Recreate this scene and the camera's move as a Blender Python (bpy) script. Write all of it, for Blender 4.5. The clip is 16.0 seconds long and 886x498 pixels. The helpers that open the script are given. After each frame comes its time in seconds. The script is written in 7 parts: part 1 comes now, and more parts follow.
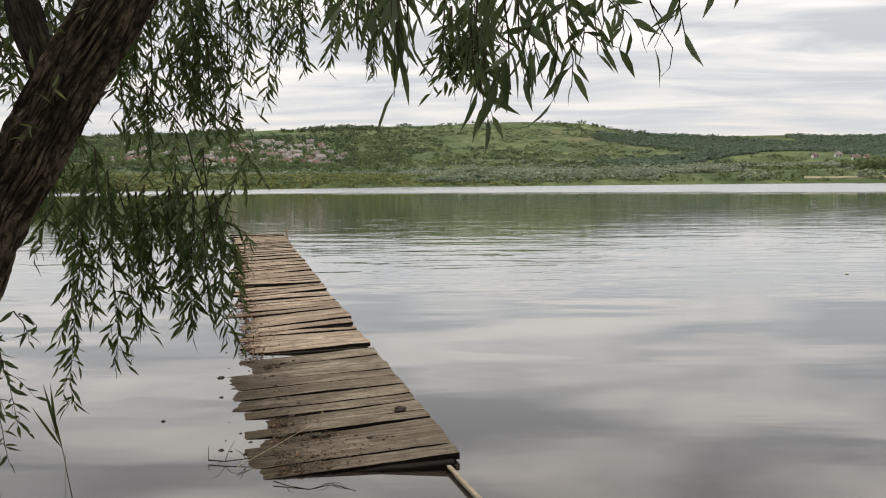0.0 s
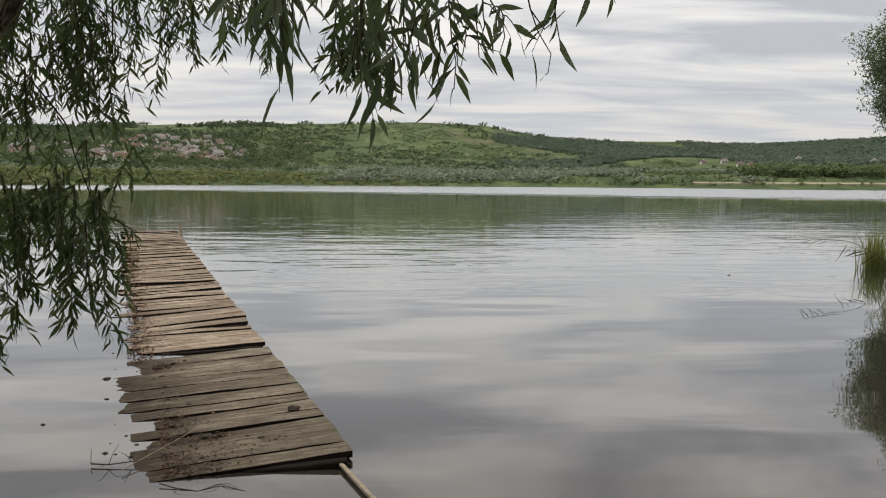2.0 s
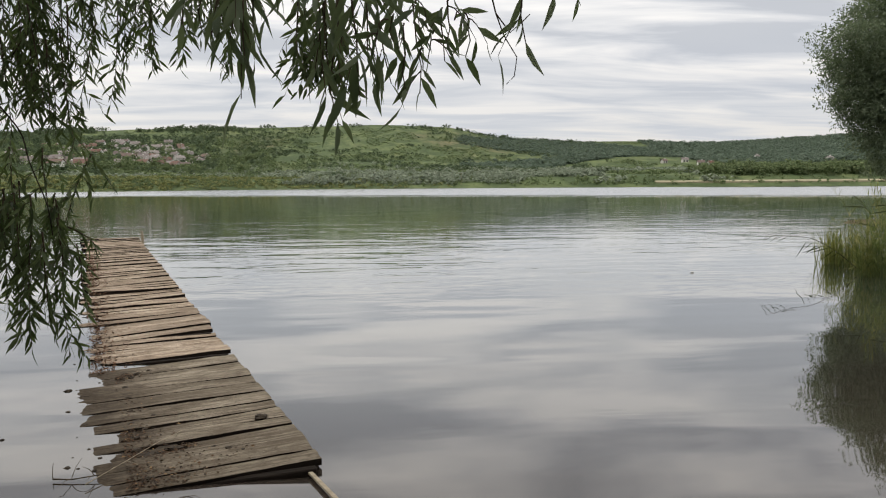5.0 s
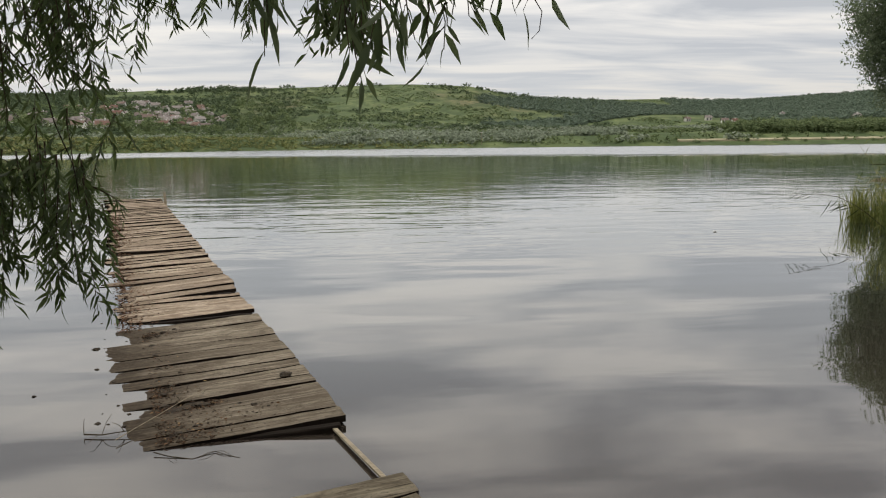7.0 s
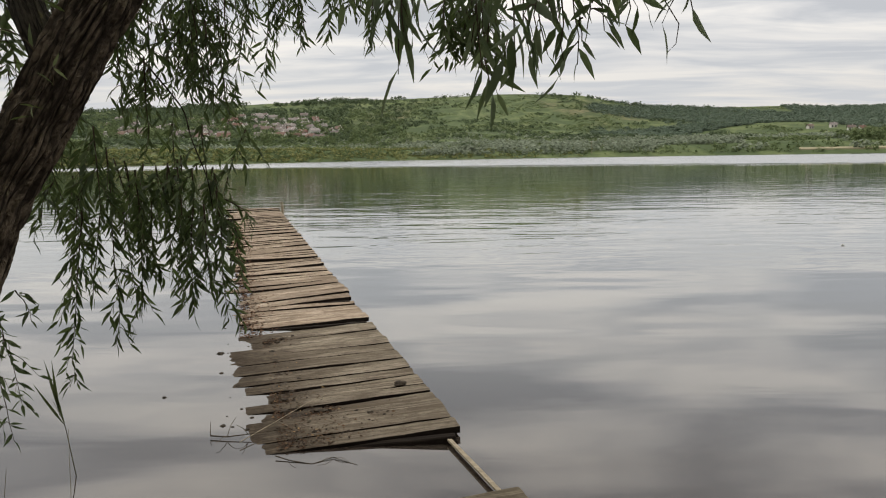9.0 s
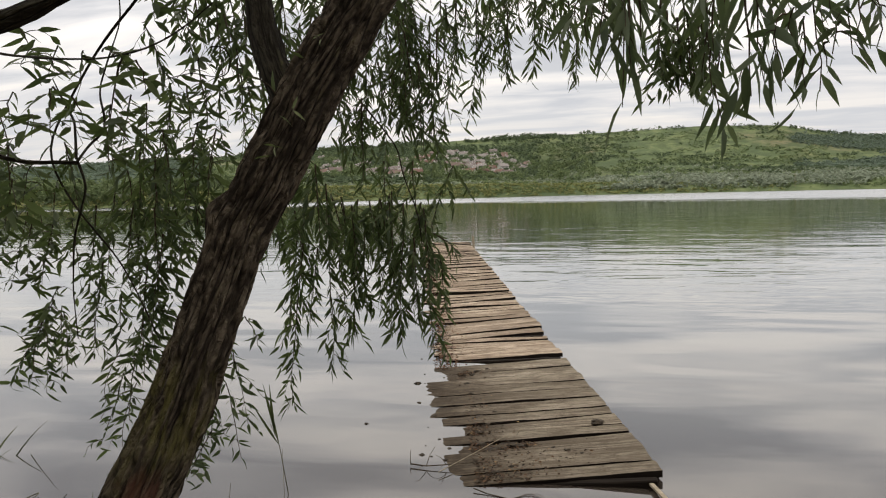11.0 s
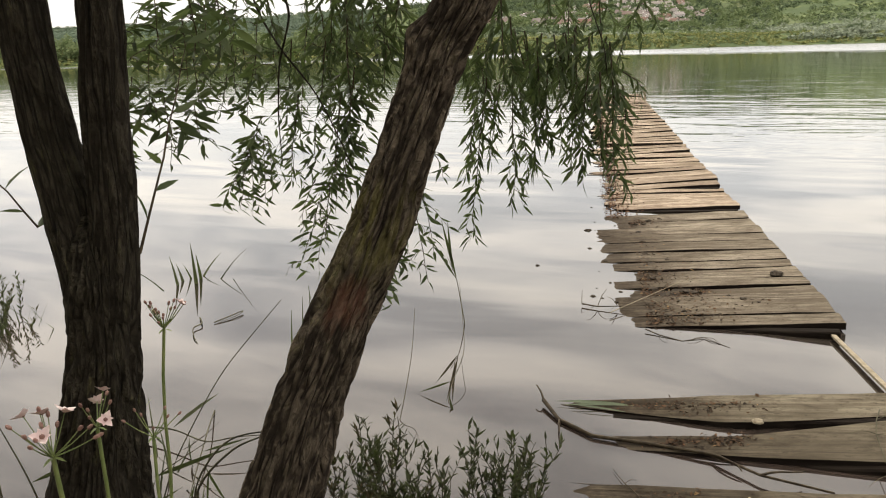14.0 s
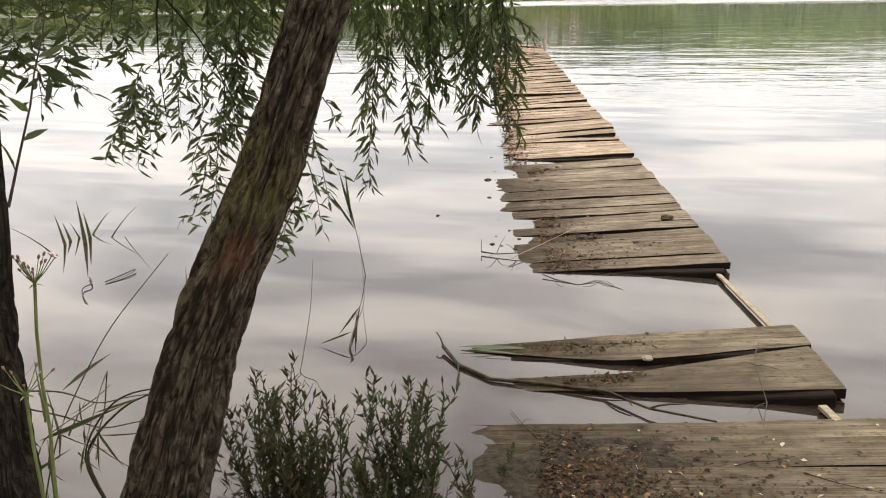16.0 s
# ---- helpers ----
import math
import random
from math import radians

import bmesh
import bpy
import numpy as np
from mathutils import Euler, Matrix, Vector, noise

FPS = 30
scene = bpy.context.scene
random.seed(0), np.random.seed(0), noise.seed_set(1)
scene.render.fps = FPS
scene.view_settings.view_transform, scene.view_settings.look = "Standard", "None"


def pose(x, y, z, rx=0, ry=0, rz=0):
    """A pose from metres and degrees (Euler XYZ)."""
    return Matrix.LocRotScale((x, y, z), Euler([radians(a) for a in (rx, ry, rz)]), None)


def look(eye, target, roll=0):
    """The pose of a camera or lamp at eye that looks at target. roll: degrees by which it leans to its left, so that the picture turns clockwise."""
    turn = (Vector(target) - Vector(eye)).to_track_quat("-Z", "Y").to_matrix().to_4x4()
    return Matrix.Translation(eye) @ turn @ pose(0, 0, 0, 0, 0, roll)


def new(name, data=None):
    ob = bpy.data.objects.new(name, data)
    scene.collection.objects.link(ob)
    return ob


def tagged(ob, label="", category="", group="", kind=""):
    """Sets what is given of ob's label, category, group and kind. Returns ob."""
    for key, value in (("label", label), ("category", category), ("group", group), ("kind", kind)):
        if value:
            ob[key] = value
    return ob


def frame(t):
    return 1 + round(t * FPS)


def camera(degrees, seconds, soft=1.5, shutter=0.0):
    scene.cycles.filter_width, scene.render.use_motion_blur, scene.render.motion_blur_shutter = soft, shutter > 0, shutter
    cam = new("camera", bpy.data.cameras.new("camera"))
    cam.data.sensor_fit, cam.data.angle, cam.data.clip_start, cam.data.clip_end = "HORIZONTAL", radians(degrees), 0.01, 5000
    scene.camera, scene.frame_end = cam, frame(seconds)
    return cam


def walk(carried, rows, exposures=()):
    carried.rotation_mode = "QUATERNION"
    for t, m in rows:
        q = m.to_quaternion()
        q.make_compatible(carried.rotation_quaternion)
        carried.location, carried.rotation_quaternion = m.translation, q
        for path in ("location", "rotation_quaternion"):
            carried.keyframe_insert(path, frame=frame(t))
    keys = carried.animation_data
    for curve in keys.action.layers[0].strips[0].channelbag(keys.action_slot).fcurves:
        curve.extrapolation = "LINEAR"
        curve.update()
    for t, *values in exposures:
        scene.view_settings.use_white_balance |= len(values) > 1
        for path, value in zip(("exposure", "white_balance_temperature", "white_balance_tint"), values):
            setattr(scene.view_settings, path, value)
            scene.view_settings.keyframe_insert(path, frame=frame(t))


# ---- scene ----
cam = camera(55.5, 16.0, 1.1)
PATH = [
    (0, (-0.088, 0.633, 1.38), (-0.162, 2.625, 1.224), -0.6),
    (0.5, (-0.081, 0.643, 1.379), (-0.094, 2.636, 1.215), -0.4),
    (1, (-0.071, 0.616, 1.377), (-0.017, 2.608, 1.213), -0.2),
    (1.5, (-0.064, 0.633, 1.379), (0.058, 2.622, 1.213), 0.1),
    (2, (-0.055, 0.608, 1.376), (0.105, 2.596, 1.219), 0.4),
    (2.5, (-0.059, 0.635, 1.379), (0.117, 2.621, 1.222), 0.1),
    (3, (-0.057, 0.635, 1.377), (0.127, 2.62, 1.22), -0.2),
    (3.5, (-0.058, 0.632, 1.377), (0.129, 2.618, 1.221), -0.2),
    (4, (-0.058, 0.628, 1.379), (0.142, 2.612, 1.227), -0.2),
    (4.2, (-0.058, 0.628, 1.380), (0.157, 2.611, 1.230), -0.2),
    (6.3, (-0.058, 0.635, 1.385), (0.191, 2.611, 1.201), -0.4),
    (6.5, (-0.058, 0.635, 1.385), (0.176, 2.611, 1.185), -0.4),
    (7, (-0.066, 0.628, 1.378), (0.125, 2.604, 1.132), -0.7),
    (7.5, (-0.076, 0.623, 1.377), (0.053, 2.602, 1.122), -0.7),
    (8, (-0.086, 0.626, 1.38), (-0.024, 2.609, 1.129), -0.8),
    (8.2, (-0.090, 0.628, 1.382), (-0.053, 2.612, 1.132), -0.8),
    (10.3, (-0.146, 0.637, 1.397), (-0.462, 2.608, 1.269), -1.3),
    (10.5, (-0.154, 0.637, 1.397), (-0.526, 2.599, 1.278), -1.3),
    (11, (-0.172, 0.632, 1.39), (-0.672, 2.565, 1.261), -1.3),
    (11.5, (-0.179, 0.619, 1.382), (-0.77, 2.522, 1.216), -1.6),
    (12, (-0.195, 0.612, 1.362), (-0.858, 2.481, 1.106), -1.9),
    (12.5, (-0.203, 0.604, 1.345), (-0.908, 2.444, 1.005), -2.1),
    (13, (-0.209, 0.595, 1.336), (-0.956, 2.407, 0.939), -2.0),
    (13.5, (-0.222, 0.581, 1.327), (-1.032, 2.36, 0.901), -1.7),
    (14, (-0.227, 0.571, 1.325), (-1.075, 2.324, 0.867), -1.6),
    (14.5, (-0.232, 0.574, 1.316), (-1.088, 2.307, 0.804), -1.8),
    (15, (-0.219, 0.571, 1.306), (-1.038, 2.311, 0.757), -1.9),
    (15.5, (-0.208, 0.575, 1.305), (-0.938, 2.35, 0.742), -1.6),
    (16, (-0.195, 0.587, 1.305), (-0.83, 2.396, 0.736), -1.4),
]
walk(cam, [(t, look(eye, target, roll)) for t, eye, target, roll in PATH], ((0, -0.04, 6900, 4), (1.5, -0.3, 6850, 4), (2.5, -0.2, 6750, 4), (4.0, -0.12, 6720, 4), (6.4, -0.16, 6780, 3), (7.0, -0.22, 6850, 3), (8.0, -0.2, 6900, 3), (11.0, -0.05, 6950, 5), (12.0, 0.13, 7100, 4), (13.0, 0.45, 7300, 4), (13.5, 0.58, 7300, 4), (14.0, 0.55, 7300, 4), (16.0, 0.74, 7200, 6)))

# ---------------------------------------------------------------- world and sun
SUN_AZ, SUN_EL = -38.0, 52.0
world = bpy.data.worlds.new("overcast")
scene.world = world
world.use_nodes = True
wn, wl = world.node_tree.nodes, world.node_tree.links
wn.clear()


def wnode(kind, **values):
    n = wn.new(kind)
    for key, value in values.items():
        n.inputs[key].default_value = value
    return n


def wmath(op, a, b=None, clamp=False):
    n = wn.new("ShaderNodeMath")
    n.operation, n.use_clamp = op, clamp
    for i, v in enumerate((a, b)):
        if v is None:
            continue
        if isinstance(v, (int, float)):
            n.inputs[i].default_value = v
        else:
            wl.new(v, n.inputs[i])
    return n.outputs[0]


sky = wn.new("ShaderNodeTexSky")
sky.sky_type, sky.sun_disc = "NISHITA", False
sky.sun_elevation, sky.sun_rotation = radians(SUN_EL), radians(SUN_AZ)
coord = wn.new("ShaderNodeTexCoord")
split = wn.new("ShaderNodeSeparateXYZ")
wl.new(coord.outputs["Generated"], split.inputs[0])
rise = wmath("MAXIMUM", split.outputs[2], 0.0)
depth = wmath("ADD", rise, 0.09)
flat = wn.new("ShaderNodeCombineXYZ")
wl.new(wmath("MULTIPLY", wmath("DIVIDE", split.outputs[0], depth), 0.6), flat.inputs[0])
wl.new(wmath("MULTIPLY", wmath("DIVIDE", split.outputs[1], depth), 1.4), flat.inputs[1])
veil = wnode("ShaderNodeTexNoise", Scale=0.6, Detail=3.5, Roughness=0.48, Distortion=0.15)
wl.new(flat.outputs[0], veil.inputs["Vector"])
tone = wn.new("ShaderNodeValToRGB")
tone.color_ramp.elements[0].position, tone.color_ramp.elements[0].color = 0.24, (6.35, 6.45, 7.55, 1)
tone.color_ramp.elements[1].position, tone.color_ramp.elements[1].color = 0.74, (8.3, 8.17, 8.85, 1)
wl.new(veil.outputs["Fac"], tone.inputs[0])
low = wn.new("ShaderNodeMix")
low.data_type = "RGBA"
low.inputs[7].default_value = (8.75, 8.66, 9.5, 1)
wl.new(tone.outputs[0], low.inputs[6])
wl.new(wmath("POWER", wmath("SUBTRACT", 1.0, rise, True), 9.0), low.inputs[0])
dome = wn.new("ShaderNodeVectorMath")
dome.operation = "SCALE"
wl.new(low.outputs[2], dome.inputs[0])
heavy = wnode("ShaderNodeTexNoise", Scale=1.5, Detail=6.0, Roughness=0.52, Distortion=0.5)
wl.new(flat.outputs[0], heavy.inputs["Vector"])
lump = wn.new("ShaderNodeMapRange")
lump.inputs[1].default_value, lump.inputs[2].default_value = 0.38, 0.62
lump.inputs[3].default_value, lump.inputs[4].default_value = -1.6, 1.6
wl.new(heavy.outputs["Fac"], lump.inputs[0])
wl.new(wmath("ADD", 0.88, wmath("MULTIPLY", rise, wmath("ADD", 1.72, lump.outputs[0]))), dome.inputs["Scale"])
cast = wn.new("ShaderNodeMix")
cast.data_type = "RGBA"
cast.inputs[6].default_value, cast.inputs[7].default_value = (0.965, 0.988, 1.03, 1), (1.035, 1.0, 0.95, 1)
wl.new(wmath("ADD", wmath("MULTIPLY", lump.outputs[0], 0.33), 0.5, True), cast.inputs[0])
tinted = wn.new("ShaderNodeVectorMath")
tinted.operation = "MULTIPLY"
wl.new(dome.outputs[0], tinted.inputs[0])
wl.new(cast.outputs[2], tinted.inputs[1])
blend = wn.new("ShaderNodeMix")
blend.data_type = "RGBA"
blend.inputs[0].default_value = 0.93
wl.new(sky.outputs[0], blend.inputs[6])
warm = wn.new("ShaderNodeMix")
warm.data_type = "RGBA"
warm.inputs[6].default_value, warm.inputs[7].default_value = (1.0, 1.0, 1.0, 1), (1.025, 1.0, 0.945, 1)
wl.new(wmath("MULTIPLY", rise, 2.6, True), warm.inputs[0])
overhead = wn.new("ShaderNodeVectorMath")
overhead.operation = "MULTIPLY"
wl.new(tinted.outputs[0], overhead.inputs[0])
wl.new(warm.outputs[2], overhead.inputs[1])
wl.new(overhead.outputs[0], blend.inputs[7])
back = wnode("ShaderNodeBackground", Strength=0.1)
wl.new(blend.outputs[2], back.inputs[0])
wout = wn.new("ShaderNodeOutputWorld")
wl.new(back.outputs[0], wout.inputs[0])

sun = new("sun", bpy.data.lights.new("sun", "SUN"))
sun.data.energy, sun.data.angle, sun.data.color = 1.1, radians(25), (1.0, 0.95, 0.88)
sun.matrix_world = look((0, 0, 0), (-math.sin(radians(SUN_AZ)) * math.cos(radians(SUN_EL)), -math.cos(radians(SUN_AZ)) * math.cos(radians(SUN_EL)), -math.sin(radians(SUN_EL))))


# ---------------------------------------------------------------- materials
def lift(nodes, links, kind, inputs=None, **attrs):
    n = nodes.new(kind)
    for key, value in attrs.items():
        if key == "operation":
            n.operation = value
        elif key == "data_type":
            n.data_type = value
        elif key == "blend_type":
            n.blend_type = value
        elif key == "use_clamp":
            n.use_clamp = value
    for key, value in (inputs or {}).items():
        if hasattr(value, "is_output"):
            links.new(value, n.inputs[key])
        else:
            n.inputs[key].default_value = value
    return n


class Shade:
    """A node material under construction: a Principled BSDF and a few shorthands."""

    def __init__(self, name, rough=0.8, spec=0.3):
        self.m = bpy.data.materials.new(name)
        self.m.use_nodes = True
        self.n, self.l = self.m.node_tree.nodes, self.m.node_tree.links
        self.p = self.n["Principled BSDF"]
        self.p.inputs["Roughness"].default_value = rough
        self.p.inputs["Specular IOR Level"].default_value = spec
        self.out = self.n["Material Output"]
        c = self.n.new("ShaderNodeTexCoord")
        self.obj = c.outputs["Object"]
        self.pos = self.n.new("ShaderNodeNewGeometry").outputs["Position"]

    def add(self, kind, inputs=None, **attrs):
        return lift(self.n, self.l, kind, inputs, **attrs)

    def scaled(self, vec, s):
        return self.add("ShaderNodeVectorMath", {0: vec, 1: s}, operation="MULTIPLY").outputs[0]

    def noise(self, scale, detail=4.0, rough=0.55, vec=None, dist=0.0):
        return self.add("ShaderNodeTexNoise", {"Vector": vec or self.obj, "Scale": scale, "Detail": detail, "Roughness": rough, "Distortion": dist}).outputs["Fac"]

    def ramp(self, fac, *stops):
        r = self.add("ShaderNodeValToRGB", {0: fac})
        e = r.color_ramp.elements
        while len(e) < len(stops):
            e.new(0.5)
        for i, (at, col) in enumerate(stops):
            e[i].position = at
            e[i].color = (*col, 1) if isinstance(col, tuple) else (col, col, col, 1)
        return r.outputs[0]

    def mix(self, fac, a, b, kind="MIX"):
        n = self.add("ShaderNodeMix", data_type="RGBA", blend_type=kind)
        for slot, v in ((0, fac), (6, a), (7, b)):
            if hasattr(v, "is_output"):
                self.l.new(v, n.inputs[slot])
            elif slot == 0:
                n.inputs[0].default_value = v
            else:
                n.inputs[slot].default_value = (*v, 1)
        return n.outputs[2]

    def math(self, op, a, b=0.0, clamp=False):
        return self.add("ShaderNodeMath", {0: a, 1: b}, operation=op, use_clamp=clamp).outputs[0]

    def color(self, c):
        self.l.new(c, self.p.inputs["Base Color"])
        return self

    def bump(self, height, strength=0.5, distance=0.01):
        b = self.add("ShaderNodeBump", {"Height": height, "Strength": strength, "Distance": distance})
        self.l.new(b.outputs[0], self.p.inputs["Normal"])
        return self

    def random(self):
        return self.add("ShaderNodeObjectInfo").outputs["Random"]

    def island(self):
        return self.n.new("ShaderNodeNewGeometry").outputs["Random Per Island"]


def leaf_material(name, dark, mid, light, through_light=0.35, rough=0.55, spec=0.2):
    s = Shade(name, rough, spec)
    c = s.ramp(s.island(), (0.0, dark), (0.55, mid), (1.0, light))
    c = s.mix(s.math("MULTIPLY", s.noise(3.0, 2), 0.5), c, mid)
    s.color(c)
    t = s.add("ShaderNodeBsdfTranslucent", {"Color": s.mix(0.45, c, (0.15, 0.21, 0.05))})
    m = s.add("ShaderNodeMixShader", {0: through_light, 1: s.p.outputs[0], 2: t.outputs[0]})
    s.l.new(m.outputs[0], s.out.inputs[0])
    return s.m


def make_bark(name, low_moss, pale, dark):
    """Deeply furrowed willow bark: long plates between dark cracks, with moss in streaks."""
    s = Shade(name, 0.92, 0.15)
    stem = s.n.new("ShaderNodeAttribute")
    stem.attribute_name = "grain"
    s.obj = stem.outputs["Vector"]
    bend = s.add("ShaderNodeTexNoise", {"Vector": s.obj, "Scale": 9.0, "Detail": 3.0}).outputs["Color"]
    bent = s.add("ShaderNodeVectorMath", {0: s.scaled(bend, (0.007, 0.007, 0.02)), 1: s.obj}, operation="ADD").outputs[0]
    v = s.scaled(bent, (1, 1, 0.09))
    first = s.math("ABSOLUTE", s.math("SUBTRACT", s.noise(62.0, 1, 0.4, v, 0.1), 0.5))
    second = s.math("ABSOLUTE", s.math("SUBTRACT", s.noise(110.0, 2, 0.5, s.scaled(bent, (1, 1, 0.14)), 0.4), 0.5))
    crack = s.math("MULTIPLY", s.ramp(first, (0.0, 0.0), (0.085, 1.0)), s.ramp(second, (0.0, 0.7), (0.04, 1.0)))
    ridge = s.noise(66.0, 6, 0.6, s.scaled(bent, (1, 1, 0.18)), 0.25)
    flake = s.ramp(s.noise(90.0, 3, 0.5, s.scaled(bent, (1, 1, 0.3)), 0.2), (0.4, 0.25), (0.56, 1.0))
    plate = s.math("MULTIPLY", s.math("MULTIPLY", s.ramp(ridge, (0.32, 0.4), (0.6, 1.0)), crack), flake)
    fine = s.noise(160.0, 4, 0.6, s.scaled(s.obj, (1, 1, 0.5)))
    wide = s.noise(5.0, 3)
    c = s.ramp(s.math("MULTIPLY", plate, s.math("ADD", wide, 0.5)), (0.05, dark), (0.45, tuple(0.5 * (a + b) for a, b in zip(dark, pale))), (0.95, pale))
    c = s.mix(s.math("MULTIPLY", fine, 0.4), c, tuple(0.6 * a for a in dark))
    lichen = s.ramp(s.math("ADD", s.math("MULTIPLY", s.noise(3.2, 3), 0.6), s.math("MULTIPLY", ridge, 0.6)), (0.66, 0.0), (0.76, 1.0))
    c = s.mix(s.math("MULTIPLY", s.math("MULTIPLY", lichen, plate), low_moss), c, (0.17, 0.16, 0.055))
    s.color(c)
    s.bump(s.math("ADD", s.math("MULTIPLY", plate, 1.0), s.math("ADD", s.math("MULTIPLY", ridge, 0.6), s.math("MULTIPLY", fine, 0.5))), 1.0, 0.014)
    return s


BARK = make_bark("willow bark", 0.45, (0.225, 0.18, 0.132), (0.024, 0.018, 0.013))
# a raw reddish scar on the lakeward trunk
spot = BARK.add("ShaderNodeVectorMath", {0: BARK.pos, 1: (-1.215, 2.09, 0.775)}, operation="DISTANCE").outputs["Value"]
scar = BARK.math("ADD", spot, BARK.math("MULTIPLY", BARK.noise(30.0, 5, 0.6, BARK.scaled(BARK.obj, (1, 1, 0.3))), 0.16))
old = BARK.p.inputs["Base Color"].links[0].from_socket
moss = BARK.add("ShaderNodeVectorMath", {0: BARK.pos, 1: (-1.19, 2.16, 0.95)}, operation="DISTANCE").outputs["Value"]
moss = BARK.math("ADD", moss, BARK.math("MULTIPLY", BARK.noise(28.0, 5, 0.65, BARK.scaled(BARK.obj, (1, 1, 0.35))), 0.35))
crest = BARK.ramp(BARK.noise(58.0, 6, 0.6, BARK.scaled(BARK.obj, (1, 1, 0.11)), 0.5), (0.44, 0.0), (0.56, 1.0))
old = BARK.mix(BARK.math("MULTIPLY", crest, BARK.ramp(moss, (0.20, 0.6), (0.34, 0.0))), old, (0.19, 0.17, 0.06))
BARK.color(BARK.mix(BARK.ramp(scar, (0.105, 0.55), (0.15, 0.0)), old, (0.16, 0.07, 0.045)))
BARK = BARK.m
BARK_DARK = make_bark("dark willow bark", 0.6, (0.095, 0.082, 0.06), (0.022, 0.018, 0.013)).m

s = Shade("twig", 0.8, 0.2)
s.color(s.ramp(s.noise(40), (0.3, (0.025, 0.018, 0.011)), (0.7, (0.085, 0.064, 0.04))))
TWIG = s.m
LEAF = leaf_material("willow leaf", (0.022, 0.033, 0.016), (0.05, 0.07, 0.033), (0.13, 0.16, 0.075), 0.4)
# Lighter copy of the willow leaf: light on the near sprays set as colour.
LEAF_NEAR_LIT = leaf_material("lit grey-green willow leaf", (0.04, 0.057, 0.033), (0.08, 0.105, 0.062), (0.16, 0.19, 0.12), 0.45)
LEAF_YELLOW = leaf_material("young willow leaf", (0.06, 0.09, 0.03), (0.10, 0.13, 0.05), (0.18, 0.19, 0.08))
LEAF_WEED = leaf_material("shore weed leaf", (0.024, 0.026, 0.014), (0.046, 0.051, 0.027), (0.10, 0.108, 0.058), 0.3, 0.8, 0.1)
LEAF_RUST = leaf_material("rusty shore weed leaf", (0.026, 0.019, 0.012), (0.056, 0.041, 0.025), (0.12, 0.085, 0.052), 0.3, 0.8, 0.1)
LEAF_REED = leaf_material("reed leaf", (0.09, 0.11, 0.028), (0.24, 0.24, 0.07), (0.46, 0.41, 0.16), 0.4)
LEAF_BED = leaf_material("green reed leaf", (0.05, 0.072, 0.022), (0.12, 0.15, 0.045), (0.25, 0.26, 0.09), 0.4)
LEAF_FAR = leaf_material("lakeside tree leaf", (0.08, 0.104, 0.066), (0.15, 0.185, 0.118), (0.265, 0.305, 0.205), 0.42)


